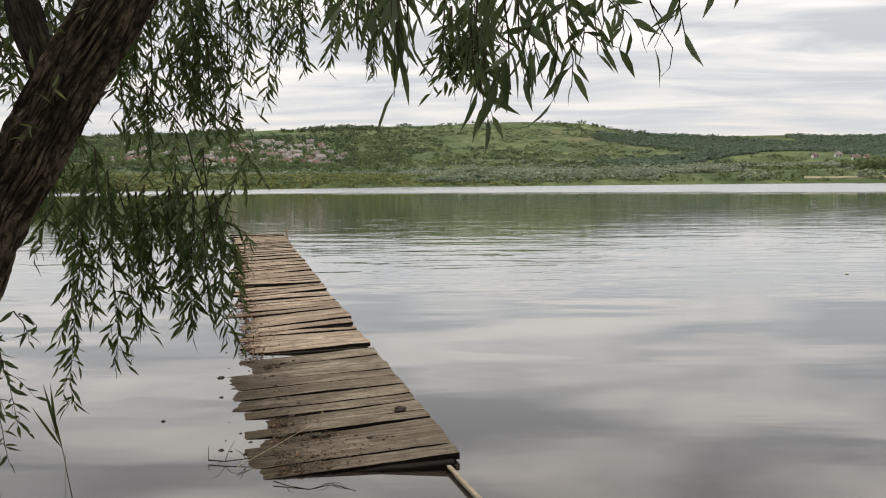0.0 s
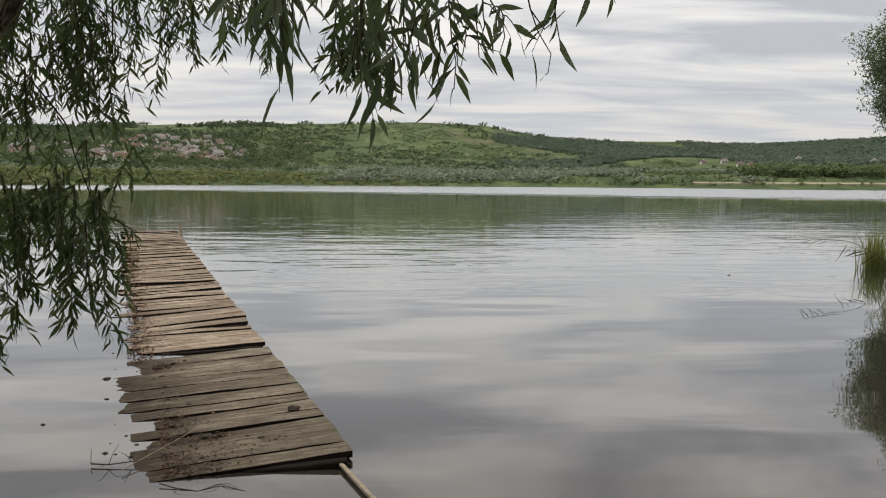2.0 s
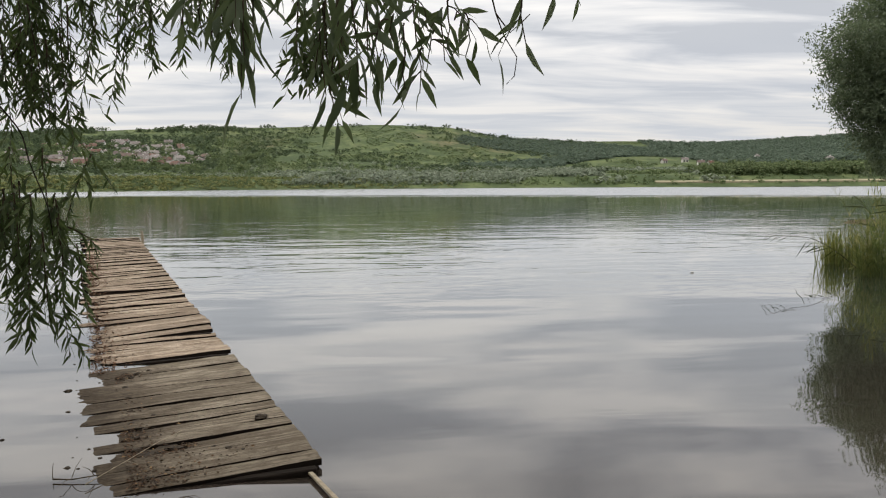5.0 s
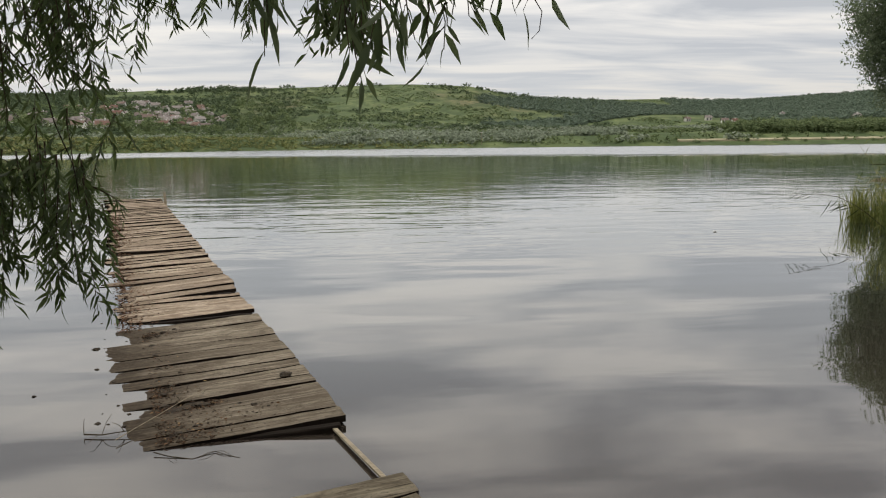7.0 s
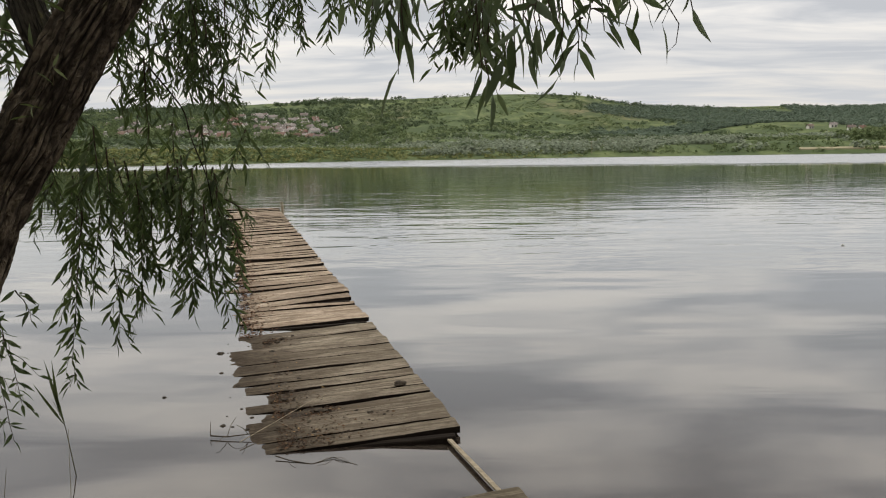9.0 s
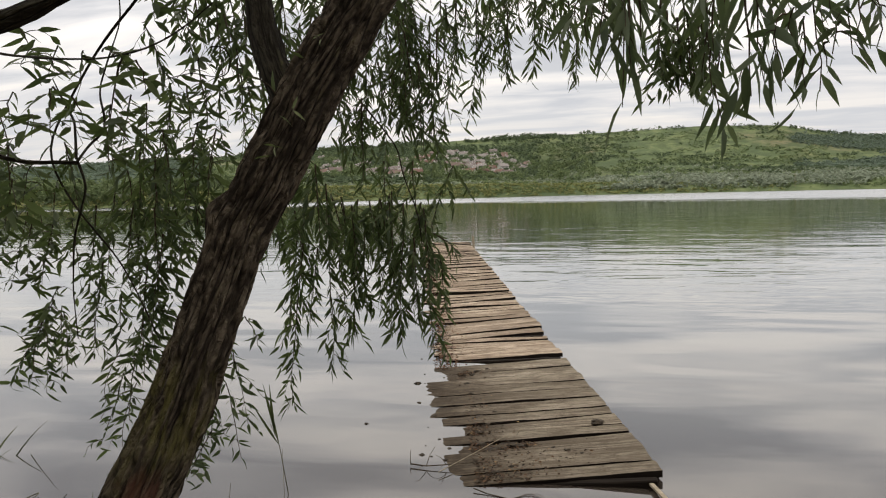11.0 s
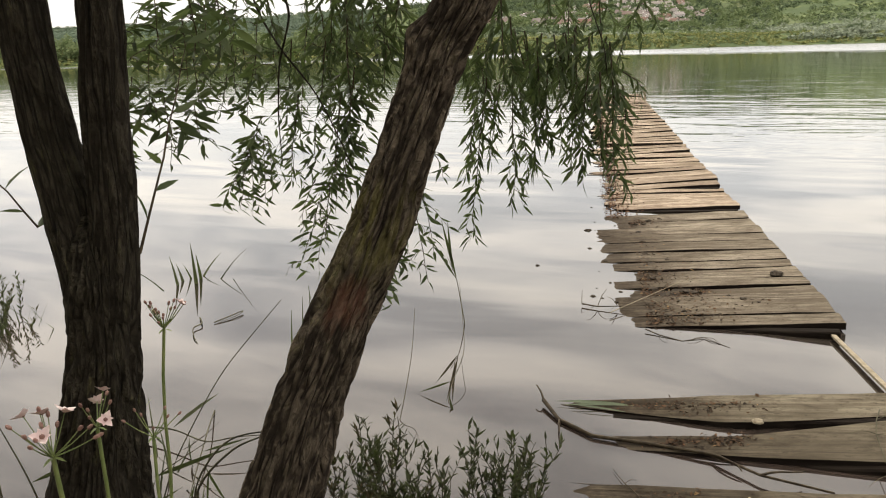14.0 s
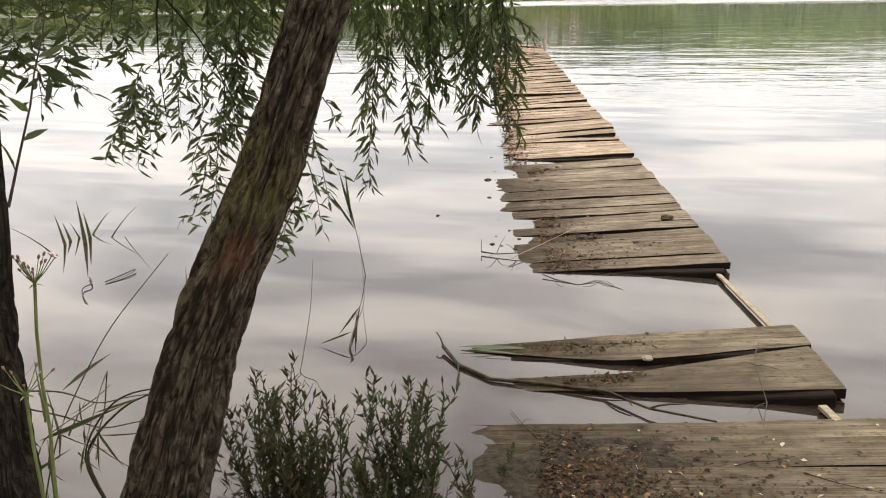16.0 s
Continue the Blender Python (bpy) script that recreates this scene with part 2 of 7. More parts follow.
def plank_material(name, tones, worn, wet, figure=1.0):
    """Sun-bleached boards with long grain, dark checks and blotches of dirt."""
    s = Shade(name, 0.95, 0.06)
    r = s.random()
    shift = s.add("ShaderNodeCombineXYZ", {0: s.math("MULTIPLY", r, 37.0), 1: s.math("MULTIPLY", r, 19.0)}).outputs[0]
    v = s.add("ShaderNodeVectorMath", {0: s.obj, 1: shift}, operation="ADD").outputs[0]
    grain = s.noise(9.0, 8, 0.65, s.scaled(v, (0.16, 6.0, 3.0)), 0.2)
    fibre = s.noise(70.0, 4, 0.6, s.scaled(v, (0.05, 3.0, 2.0)))
    blotch = s.noise(3.2, 7, 0.68, s.scaled(v, (0.6, 1.3, 1.0)), 0.4)
    streak = s.noise(4.0, 5, 0.6, s.scaled(v, (0.25, 6.0, 3.0)), 0.25)
    tone = s.math("ADD", s.math("MULTIPLY", grain, 0.4), s.math("ADD", s.math("MULTIPLY", blotch, 0.4), s.math("MULTIPLY", streak, 0.2)))
    c = s.ramp(tone, (0.5 - 0.16 / figure, tones[0]), (0.5 - 0.07 / figure, tones[1]), (0.5 + 0.01 / figure, tones[2]), (0.5 + 0.10 / figure, tones[3]))
    c = s.mix(s.ramp(fibre, (0.34, 0.6 * figure), (0.47, 0.0)), c, tones[0])
    split = s.math("ABSOLUTE", s.math("SUBTRACT", s.noise(5.0, 3, 0.5, s.scaled(v, (0.1, 5.0, 2.0)), 0.2), 0.5))
    where = s.ramp(s.noise(2.2, 3, 0.5, s.scaled(v, (0.8, 1.5, 1.0))), (0.45, 0.0), (0.6, 1.0))
    c = s.mix(s.math("MULTIPLY", s.ramp(split, (0.006, 0.9), (0.016, 0.0)), where), c, tuple(0.5 * q for q in tones[0]))
    c = s.mix(s.ramp(s.noise(11.0, 6, 0.72, s.scaled(v, (0.7, 1.3, 1.0)), 0.5), (0.5, 0.0), (0.64, 0.7)), c, worn)
    c = s.mix(s.ramp(s.noise(46.0, 4, 0.7, s.scaled(v, (0.7, 1.1, 1.0))), (0.56, 0.0), (0.68, 0.65)), c, tones[0])
    c = s.mix(s.ramp(s.noise(1.7, 5, 0.6, s.scaled(v, (0.8, 1.2, 1.0)), 0.3), (0.46, 0.0), (0.68, 0.75)), c, worn)
    c = s.mix(s.ramp(r, (0.0, 0.0), (0.5, 0.15), (1.0, 0.6)), c, worn)
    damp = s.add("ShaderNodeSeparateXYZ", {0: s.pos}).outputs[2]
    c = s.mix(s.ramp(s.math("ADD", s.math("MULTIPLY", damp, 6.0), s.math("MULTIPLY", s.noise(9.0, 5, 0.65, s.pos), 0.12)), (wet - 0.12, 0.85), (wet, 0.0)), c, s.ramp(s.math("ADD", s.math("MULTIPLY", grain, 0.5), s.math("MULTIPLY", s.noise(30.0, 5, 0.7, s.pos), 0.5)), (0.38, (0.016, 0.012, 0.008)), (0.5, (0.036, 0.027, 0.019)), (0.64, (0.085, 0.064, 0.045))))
    s.color(c)
    s.bump(s.math("ADD", s.math("ADD", grain, streak), s.math("MULTIPLY", fibre, 0.8)), 0.8 * figure, 0.006)
    return s.m


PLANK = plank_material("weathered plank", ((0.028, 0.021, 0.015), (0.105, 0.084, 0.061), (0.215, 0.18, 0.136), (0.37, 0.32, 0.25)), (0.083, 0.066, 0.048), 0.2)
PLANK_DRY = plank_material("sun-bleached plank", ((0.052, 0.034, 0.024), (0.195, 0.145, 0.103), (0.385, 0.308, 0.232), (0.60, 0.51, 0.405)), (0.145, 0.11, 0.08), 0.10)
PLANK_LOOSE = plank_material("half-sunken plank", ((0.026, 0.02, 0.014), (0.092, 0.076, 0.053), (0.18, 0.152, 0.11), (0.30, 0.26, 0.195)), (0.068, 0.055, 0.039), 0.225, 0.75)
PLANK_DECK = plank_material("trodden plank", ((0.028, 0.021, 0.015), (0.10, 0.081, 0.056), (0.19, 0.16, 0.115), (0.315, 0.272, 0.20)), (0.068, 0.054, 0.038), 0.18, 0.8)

s = Shade("pale batten", 0.8, 0.25)
g = s.noise(8.0, 6, 0.6, s.scaled(s.obj, (1.0, 8.0, 6.0)))
s.color(s.ramp(g, (0.3, (0.17, 0.14, 0.095)), (0.7, (0.38, 0.32, 0.23))))
s.bump(g, 0.4, 0.003)
BATTEN = s.m

s = Shade("wet and shaded dark timber", 0.9, 0.05)
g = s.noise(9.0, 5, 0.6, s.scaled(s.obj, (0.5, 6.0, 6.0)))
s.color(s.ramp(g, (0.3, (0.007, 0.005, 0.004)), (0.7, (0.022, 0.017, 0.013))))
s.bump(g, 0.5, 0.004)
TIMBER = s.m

s = Shade("leaf litter", 0.95, 0.15)
s.color(s.ramp(s.island(), (0.0, (0.024, 0.018, 0.013)), (0.6, (0.065, 0.043, 0.028)), (0.93, (0.12, 0.068, 0.038)), (1.0, (0.30, 0.20, 0.10))))
LITTER = s.m

s = Shade("red-brown leaf litter", 0.95, 0.15)
s.color(s.ramp(s.island(), (0.0, (0.03, 0.018, 0.012)), (0.5, (0.08, 0.042, 0.025)), (1.0, (0.165, 0.088, 0.05))))
LITTER_RED = s.m

s = Shade("dark silt", 0.9, 0.2)
s.color(s.ramp(s.noise(45.0, 5), (0.35, (0.018, 0.014, 0.010)), (0.7, (0.062, 0.047, 0.032))))
s.bump(s.noise(80.0, 4), 0.8, 0.008)
SILT = s.m

s = Shade("dry reed stem", 0.75, 0.25)
s.color(s.ramp(s.noise(20.0, 3), (0.3, (0.035, 0.032, 0.018)), (0.7, (0.10, 0.092, 0.05))))
STEM = s.m
s = Shade("green flower stem", 0.5, 0.35)
s.color(s.ramp(s.noise(25.0, 3), (0.3, (0.09, 0.13, 0.035)), (0.7, (0.19, 0.22, 0.08))))
GREEN_STEM = s.m
s = Shade("pink petal", 0.55, 0.3)
s.color(s.ramp(s.noise(60.0, 3), (0.3, (0.62, 0.42, 0.41)), (0.7, (0.80, 0.68, 0.65))))
PETAL = s.m
s = Shade("rosy flower bud", 0.6, 0.3)
s.color(s.ramp(s.noise(60.0, 3), (0.3, (0.15, 0.075, 0.06)), (0.7, (0.34, 0.20, 0.165))))
BUD = s.m
s = Shade("lake foam", 0.5, 0.4)
s.color(s.ramp(s.noise(60.0, 3), (0.3, (0.45, 0.44, 0.42)), (0.7, (0.75, 0.74, 0.72))))
FOAM = s.m

# lake: turbid water, calm near the shore, ruffled by wind far out
s = Shade("lake water", 0.03, 0.5)
s.p.inputs["IOR"].default_value = 1.333
xyz = s.add("ShaderNodeSeparateXYZ", {0: s.pos})
# Greener with distance: stands in for the hillside's green mirrored by ripples.
body = s.ramp(s.math("MULTIPLY", xyz.outputs[1], 0.01), (0.03, (0.036, 0.025, 0.021)), (0.07, (0.029, 0.027, 0.021)), (0.14, (0.026, 0.04, 0.03)))
s.color(s.mix(s.math("MULTIPLY", s.noise(0.05, 3, 0.5, s.pos), 0.3), body, (0.035, 0.034, 0.026)))
far = s.math("MULTIPLY", s.math("ADD", xyz.outputs[1], s.math("MULTIPLY", s.noise(0.05, 3, 0.5, s.pos), 8.0)), 0.01)
swell = s.noise(0.55, 2, 0.4, s.scaled(s.pos, (0.35, 1.0, 1.0)), 0.4)
ripple = s.noise(2.2, 3, 0.5, s.scaled(s.pos, (0.3, 1.0, 1.0)), 0.5)
calm = s.ramp(far, (0.05, 0.003), (0.125, 0.004), (0.165, 0.018), (0.30, 0.02), (0.40, 0.012), (0.90, 0.012))
h = s.math("ADD", s.math("MULTIPLY", s.math("MULTIPLY", swell, s.ramp(far, (0.14, 1.0), (0.24, 0.6))), 0.016), s.math("MULTIPLY", s.math("MULTIPLY", ripple, calm), 0.16))
band = s.ramp(far, (0.135, 0.0), (0.165, 1.0), (0.20, 1.0), (0.28, 0.55), (0.42, 0.35), (0.8, 0.3))
wavelet = s.noise(1.5, 3, 0.5, s.scaled(s.pos, (0.4, 1.0, 1.0)), 0.3)
gust = s.ramp(s.noise(0.12, 3, 0.5, s.pos), (0.35, 0.35), (0.6, 1.0))
h = s.math("ADD", h, s.math("MULTIPLY", s.math("MULTIPLY", s.math("MULTIPLY", wavelet, band), gust), 0.019))
chop = s.noise(1.1, 4, 0.6, s.scaled(s.pos, (0.45, 1.0, 1.0)), 0.3)
h = s.math("ADD", h, s.math("MULTIPLY", s.math("MULTIPLY", chop, s.ramp(far, (0.2, 0.0), (0.34, 1.0))), 0.008))
drift = s.noise(0.28, 3, 0.5, s.scaled(s.pos, (0.4, 1.0, 1.0)), 0.3)
h = s.math("ADD", h, s.math("MULTIPLY", s.math("MULTIPLY", drift, s.ramp(far, (0.2, 0.0), (0.45, 1.0))), 0.02))
reach = s.math("ADD", xyz.outputs[1], s.math("MULTIPLY", s.math("MAXIMUM", xyz.outputs[0], -24.0), 0.7))
windy = s.math("MULTIPLY", s.math("SUBTRACT", s.math("ADD", reach, s.math("MULTIPLY", s.noise(0.05, 4, 0.55, s.scaled(s.pos, (0.35, 1.0, 1.0))), 12.0)), s.math("ADD", 88.0, s.math("MULTIPLY", s.noise(0.3, 3, 0.6, s.scaled(s.pos, (0.3, 1.0, 1.0))), 44.0))), 0.06, True)
# Leans the far surface towards the viewer so it mirrors brighter sky.
h = s.math("ADD", h, s.math("MULTIPLY", s.math("MULTIPLY", s.math("SUBTRACT", reach, 92.0), 0.045), windy))
s.bump(h, 1.0, 1.0)
s.l.new(s.math("ADD", 0.018, s.math("MULTIPLY", windy, 0.18)), s.p.inputs["Roughness"])
s.p.inputs["Coat Weight"].default_value = 0.7
s.p.inputs["Coat IOR"].default_value = 1.333
s.p.inputs["Coat Roughness"].default_value = 0.02
s.l.new(s.p.inputs["Normal"].links[0].from_socket, s.p.inputs["Coat Normal"])
WATER = s.m

# ground: mud and litter on the near bank, meadow, scrub and fields on the hills
s = Shade("bank and hill ground", 0.95, 0.1)
xyz = s.add("ShaderNodeSeparateXYZ", {0: s.pos})
fields = s.noise(0.011, 5, 0.55, s.scaled(s.pos, (1.0, 0.3, 0.5)), 0.5)
patch = s.noise(0.04, 6, 0.6, s.scaled(s.pos, (1.0, 0.35, 1.0)))
tuft = s.noise(0.35, 4, 0.6, s.pos)
brush = s.noise(0.06, 6, 0.7, s.scaled(s.pos, (1.0, 0.35, 1.0)), 0.6)
c = s.ramp(s.math("ADD", s.math("MULTIPLY", fields, 0.65), s.math("MULTIPLY", patch, 0.35)), (0.38, (0.06, 0.085, 0.038)), (0.45, (0.092, 0.122, 0.052)), (0.52, (0.13, 0.158, 0.066)), (0.58, (0.112, 0.125, 0.058)), (0.64, (0.19, 0.165, 0.095)))
c = s.mix(s.ramp(tuft, (0.4, 0.0), (0.65, 0.6)), c, (0.07, 0.095, 0.036))
c = s.mix(s.ramp(brush, (0.45, 0.0), (0.57, 0.85)), c, (0.055, 0.078, 0.034))
c = s.mix(s.ramp(brush, (0.36, 0.5), (0.44, 0.0)), c, (0.17, 0.19, 0.085))
mud = s.ramp(s.noise(6.0, 6, 0.6, s.pos), (0.3, (0.06, 0.045, 0.03)), (0.7, (0.17, 0.13, 0.085)))
c = s.mix(s.ramp(s.math("MULTIPLY", xyz.outputs[1], 0.01), (0.5, 0.0), (0.9, 1.0)), mud, c)
earth = s.math("MULTIPLY", s.ramp(s.noise(0.02, 4, 0.6, s.scaled(s.pos, (1.0, 0.3, 1.0)), 0.4), (0.48, 0.0), (0.56, 0.9)), s.ramp(s.math("MULTIPLY", xyz.outputs[2], 0.1), (0.04, 1.0), (0.45, 0.0)))
c = s.mix(s.math("MULTIPLY", earth, s.ramp(s.math("MULTIPLY", xyz.outputs[1], 0.01), (1.5, 0.0), (2.0, 1.0))), c, s.ramp(tuft, (0.35, (0.15, 0.085, 0.05)), (0.65, (0.24, 0.15, 0.09))))
s.color(c)
s.bump(s.math("ADD", patch, tuft), 0.6, 0.5)
GROUND = s.m


def scrub_material(name, dark, mid, light):
    s = Shade(name, 0.9, 0.12)
    c = s.ramp(s.island(), (0.0, dark), (0.5, mid), (1.0, light))
    c = s.mix(s.ramp(s.noise(0.5, 4, 0.6, s.pos), (0.45, 0.0), (0.65, 0.5)), c, dark)
    s.color(c)
    t = s.add("ShaderNodeBsdfTranslucent", {"Color": c})
    m = s.add("ShaderNodeMixShader", {0: 0.42, 1: s.p.outputs[0], 2: t.outputs[0]})
    s.l.new(m.outputs[0], s.out.inputs[0])
    return s.m


# Scrub and wood are paled, the wood also blued, to carry distance haze.
SCRUB = scrub_material("green scrub", (0.07, 0.098, 0.055), (0.098, 0.13, 0.072), (0.135, 0.17, 0.095))
SILVER = scrub_material("grey-green oleaster", (0.185, 0.22, 0.155), (0.25, 0.285, 0.21), (0.34, 0.375, 0.29))
MIXED = scrub_material("mixed low scrub", (0.10, 0.132, 0.062), (0.145, 0.185, 0.085), (0.21, 0.25, 0.12))
WOOD = scrub_material("haze-paled hill wood", (0.115, 0.152, 0.112), (0.135, 0.176, 0.13), (0.165, 0.205, 0.15))
MEADOW = scrub_material("shore sedge", (0.14, 0.165, 0.06), (0.215, 0.235, 0.09), (0.36, 0.34, 0.15))
s = Shade("house plaster", 0.9, 0.2)
s.color(s.mix(0.35, s.ramp(s.random(), (0.0, (0.76, 0.74, 0.70)), (0.5, (0.82, 0.81, 0.79)), (1.0, (0.70, 0.66, 0.60))), s.ramp(s.noise(0.8, 4), (0.3, (0.45, 0.42, 0.38)), (0.7, (0.75, 0.72, 0.68)))))
PLASTER = s.m
s = Shade("roof tile", 0.85, 0.2)
s.color(s.mix(s.noise(2.0, 4), s.ramp(s.random(), (0.0, (0.17, 0.08, 0.06)), (0.25, (0.18, 0.12, 0.095)), (0.5, (0.17, 0.165, 0.16)), (1.0, (0.40, 0.385, 0.37))), (0.13, 0.085, 0.07)))
ROOF = s.m
s = Shade("dark window glass", 0.1, 0.5)
s.color(s.ramp(s.noise(1.0), (0.3, (0.02, 0.022, 0.025)), (0.7, (0.05, 0.05, 0.055))))
PANE = s.m


# ---------------------------------------------------------------- mesh helpers
def mesh_object(name, verts, faces, material, parent=None, label="", smooth=False):
    me = bpy.data.meshes.new(name)
    verts = np.asarray(verts, dtype=np.float32)
    if isinstance(faces, np.ndarray):
        k = faces.shape[1]
        me.vertices.add(len(verts))
        me.vertices.foreach_set("co", verts.ravel())
        me.loops.add(faces.size)
        me.loops.foreach_set("vertex_index", faces.astype(np.int32).ravel())
        me.polygons.add(len(faces))
        me.polygons.foreach_set("loop_start", np.arange(0, faces.size, k, dtype=np.int32))
        me.update(calc_edges=True)
    else:
        me.from_pydata([tuple(map(float, q)) for q in verts], [], faces)
    if smooth:
        me.polygons.foreach_set("use_smooth", np.ones(len(me.polygons), dtype=bool))
    me.materials.append(material)
    me.update()
    ob = new(name, me)
    if parent is not None:
        ob.parent = parent
    if label:
        tagged(ob, label)
    return ob


def part(name, bm, material, parent, label="", smooth=False):
    me = bpy.data.meshes.new(name)
    bm.to_mesh(me)
    bm.free()
    if smooth:
        me.polygons.foreach_set("use_smooth", np.ones(len(me.polygons), dtype=bool))
    me.materials.append(material)
    ob = new(name, me)
    ob.parent = parent
    if label:
        tagged(ob, label)
    return ob


def thing(name, label, category, group="", kind="", at=(0, 0, 0)):
    ob = new(name)
    ob.location = at
    ob.empty_display_size = 0.1
    return tagged(ob, label, category, group, kind)


def unit(v):
    v = np.asarray(v, float)
    return v / np.maximum(np.linalg.norm(v, axis=-1, keepdims=True), 1e-9)


def tubes(paths, sides=5):
    """Tapered tubes: paths of (points, radii). Returns vertices and quads."""
    vs, fs, base = [], [], 0
    ring = np.linspace(0, 2 * np.pi, sides, endpoint=False)
    for pts, radii in paths:
        pts, radii = np.asarray(pts, float), np.asarray(radii, float)
        tan = unit(np.gradient(pts, axis=0))
        ref = np.where(np.abs(tan[:, 2:3]) > 0.9, [[1.0, 0, 0]], [[0, 0, 1.0]])
        a = unit(np.cross(tan, ref))
        b = np.cross(tan, a)
        v = pts[:, None] + radii[:, None, None] * (np.cos(ring)[None, :, None] * a[:, None] + np.sin(ring)[None, :, None] * b[:, None])
        vs.append(v.reshape(-1, 3))
        n = len(pts)
        i = np.arange(n - 1)[:, None] * sides
        j = np.arange(sides)[None]
        k = (j + 1) % sides
        fs.append((base + np.stack([i + j, i + k, i + sides + k, i + sides + j], -1)).reshape(-1, 4))
        base += n * sides
    return np.concatenate(vs), np.concatenate(fs)


def leaf_batch(pos, way, face, length, width, curl=0.12, fine=True):
    """Lanceolate folded leaves at pos, along way, facing face. Vertices and quads."""
    pos, way = np.asarray(pos, float), unit(way)
    side = unit(np.cross(way, face))
    up = np.cross(side, way)
    stations = ((0.0, 0.05), (0.28, 0.9), (0.6, 0.8), (1.0, 0.03)) if fine else ((0.0, 0.1), (0.45, 1.0), (1.0, 0.05))
    rows = []
    for s, w in stations:
        mid = pos + way * (length * s)[:, None] - up * (length * curl * s * s)[:, None]
        off = side * (width * 0.5 * w)[:, None]
        lift_up = up * (width * 0.16 * w)[:, None]
        rows += [mid - off + lift_up, mid, mid + off + lift_up]
    v = np.stack(rows, 1)
    m = v.shape[1]
    cell = []
    for k in range(len(stations) - 1):
        for q in range(2):
            o = 3 * k + q
            cell.append((o, o + 1, o + 4, o + 3))
    f = (np.arange(len(pos))[:, None, None] * m + np.array(cell)[None]).reshape(-1, 4)
    return v.reshape(-1, 3), f


def curve_points(p0, p1, sag, n, rng, wobble=0.02):
    """A drooping line from p0 to p1 with a little wander."""
    p0, p1 = np.asarray(p0, float), np.asarray(p1, float)
    t = np.linspace(0, 1, n)[:, None]
    pts = p0 + (p1 - p0) * t
    pts[:, 2] += sag * 4 * (t * (1 - t))[:, 0]
    pts[1:-1] += np.cumsum(rng.normal(0, wobble, (n - 2, 3)), 0) * (0.4, 0.4, 0.2)
    return pts


def spray(name, top, tip, parent, rng, leaf=0.06, step=0.015, sag=0.08, side_every=0.042, side_len=(0.06, 0.16), fine=True, material=None, bare=0.0, thick=0.0035, label="", spread=1.0, slim=1.0, loose=0.0):
    """One hanging willow branch: a twig with side twigs, set with narrow drooping leaves."""
    top, tip = np.asarray(top, float), np.asarray(tip, float)
    if tip[2] < top[2]:
        tip = tip + np.array([0, 0, 0.75 * leaf])
    span = np.linalg.norm(tip - top)
    n = max(6, int(span / 0.06))
    main = curve_points(top, tip, sag, n, rng, 0.008)
    paths = [(main, np.linspace(thick, 0.0009, n))]
    seats = [(main, bare)]
    along = np.linspace(0, 1, n)
    d = side_every * rng.uniform(0.3, 1.0) + bare * span
    while d < span * 0.97:
        p = np.array([np.interp(d / span, along, main[:, k]) for k in range(3)])
        ang = rng.uniform(0, 2 * np.pi)
        ln = rng.uniform(*side_len) * (1.0 - 0.35 * d / span)
        q = p + np.array([math.cos(ang) * ln * 0.55 * spread, math.sin(ang) * ln * 0.55 * spread, -ln * rng.uniform(0.5 - 0.7 * loose, 1.0 - 0.3 * loose)])
        sub = curve_points(p, q, ln * 0.18, 5, rng, 0.003)
        paths.append((sub, np.linspace(0.0014, 0.0006, 5)))
        seats.append((sub, 0.12))
        d += side_every * rng.uniform(0.6, 1.5)
    v, f = tubes(paths, 4)
    # grow every side twig out of the nearest ring of the main one
    roots = n * 4 + 20 * np.arange(len(paths) - 1)
    if len(roots):
        near = 4 * np.array([int(np.argmin(np.linalg.norm(main - sub[0], axis=1))) for sub, _ in paths[1:]])
        f = np.concatenate([f, np.stack([roots, roots + 1, near + 1, near], 1)])
    P, W, F, L = [], [], [], []
    for pts, skip in seats:
        ln = np.linalg.norm(np.diff(pts, axis=0), axis=1).sum()
        k = max(3, int(ln * (1 - skip) / step))
        s = np.linspace(skip, 1.0, k) + rng.uniform(-0.2, 0.2, k) / k
        idx = np.linspace(0, 1, len(pts))
        P.append(np.stack([np.interp(s, idx, pts[:, a]) for a in range(3)], 1))
        tan = unit(np.stack([np.interp(s, idx[1:], np.diff(pts[:, a])) for a in range(3)], 1))
        ang = rng.uniform(0, 2 * np.pi, k)
        out = np.stack([np.cos(ang), np.sin(ang), np.zeros(k)], 1)
        W.append(tan * (0.75 - 0.3 * loose) + out * rng.uniform(0.4 + 0.3 * loose, 1.05 + 0.3 * loose, (k, 1)) + np.array([0, 0, -0.28 + 0.18 * loose]))
        F.append(np.stack([rng.normal(0, 1, k), rng.normal(0, 1, k), rng.normal(0.5, 0.7, k)], 1))
        L.append(leaf * rng.uniform(0.6, 1.2, k))
    P, W, F, L = np.concatenate(P), np.concatenate(W), np.concatenate(F), np.concatenate(L)
    lv, lf = leaf_batch(P, W, F, L, L * rng.uniform(0.2, 0.28, len(L)) * slim, 0.15, fine)
    branch = mesh_object(name, v, f, TWIG, parent, label)
    mesh_object("foliage", lv, lf, material or LEAF, branch)
    return branch


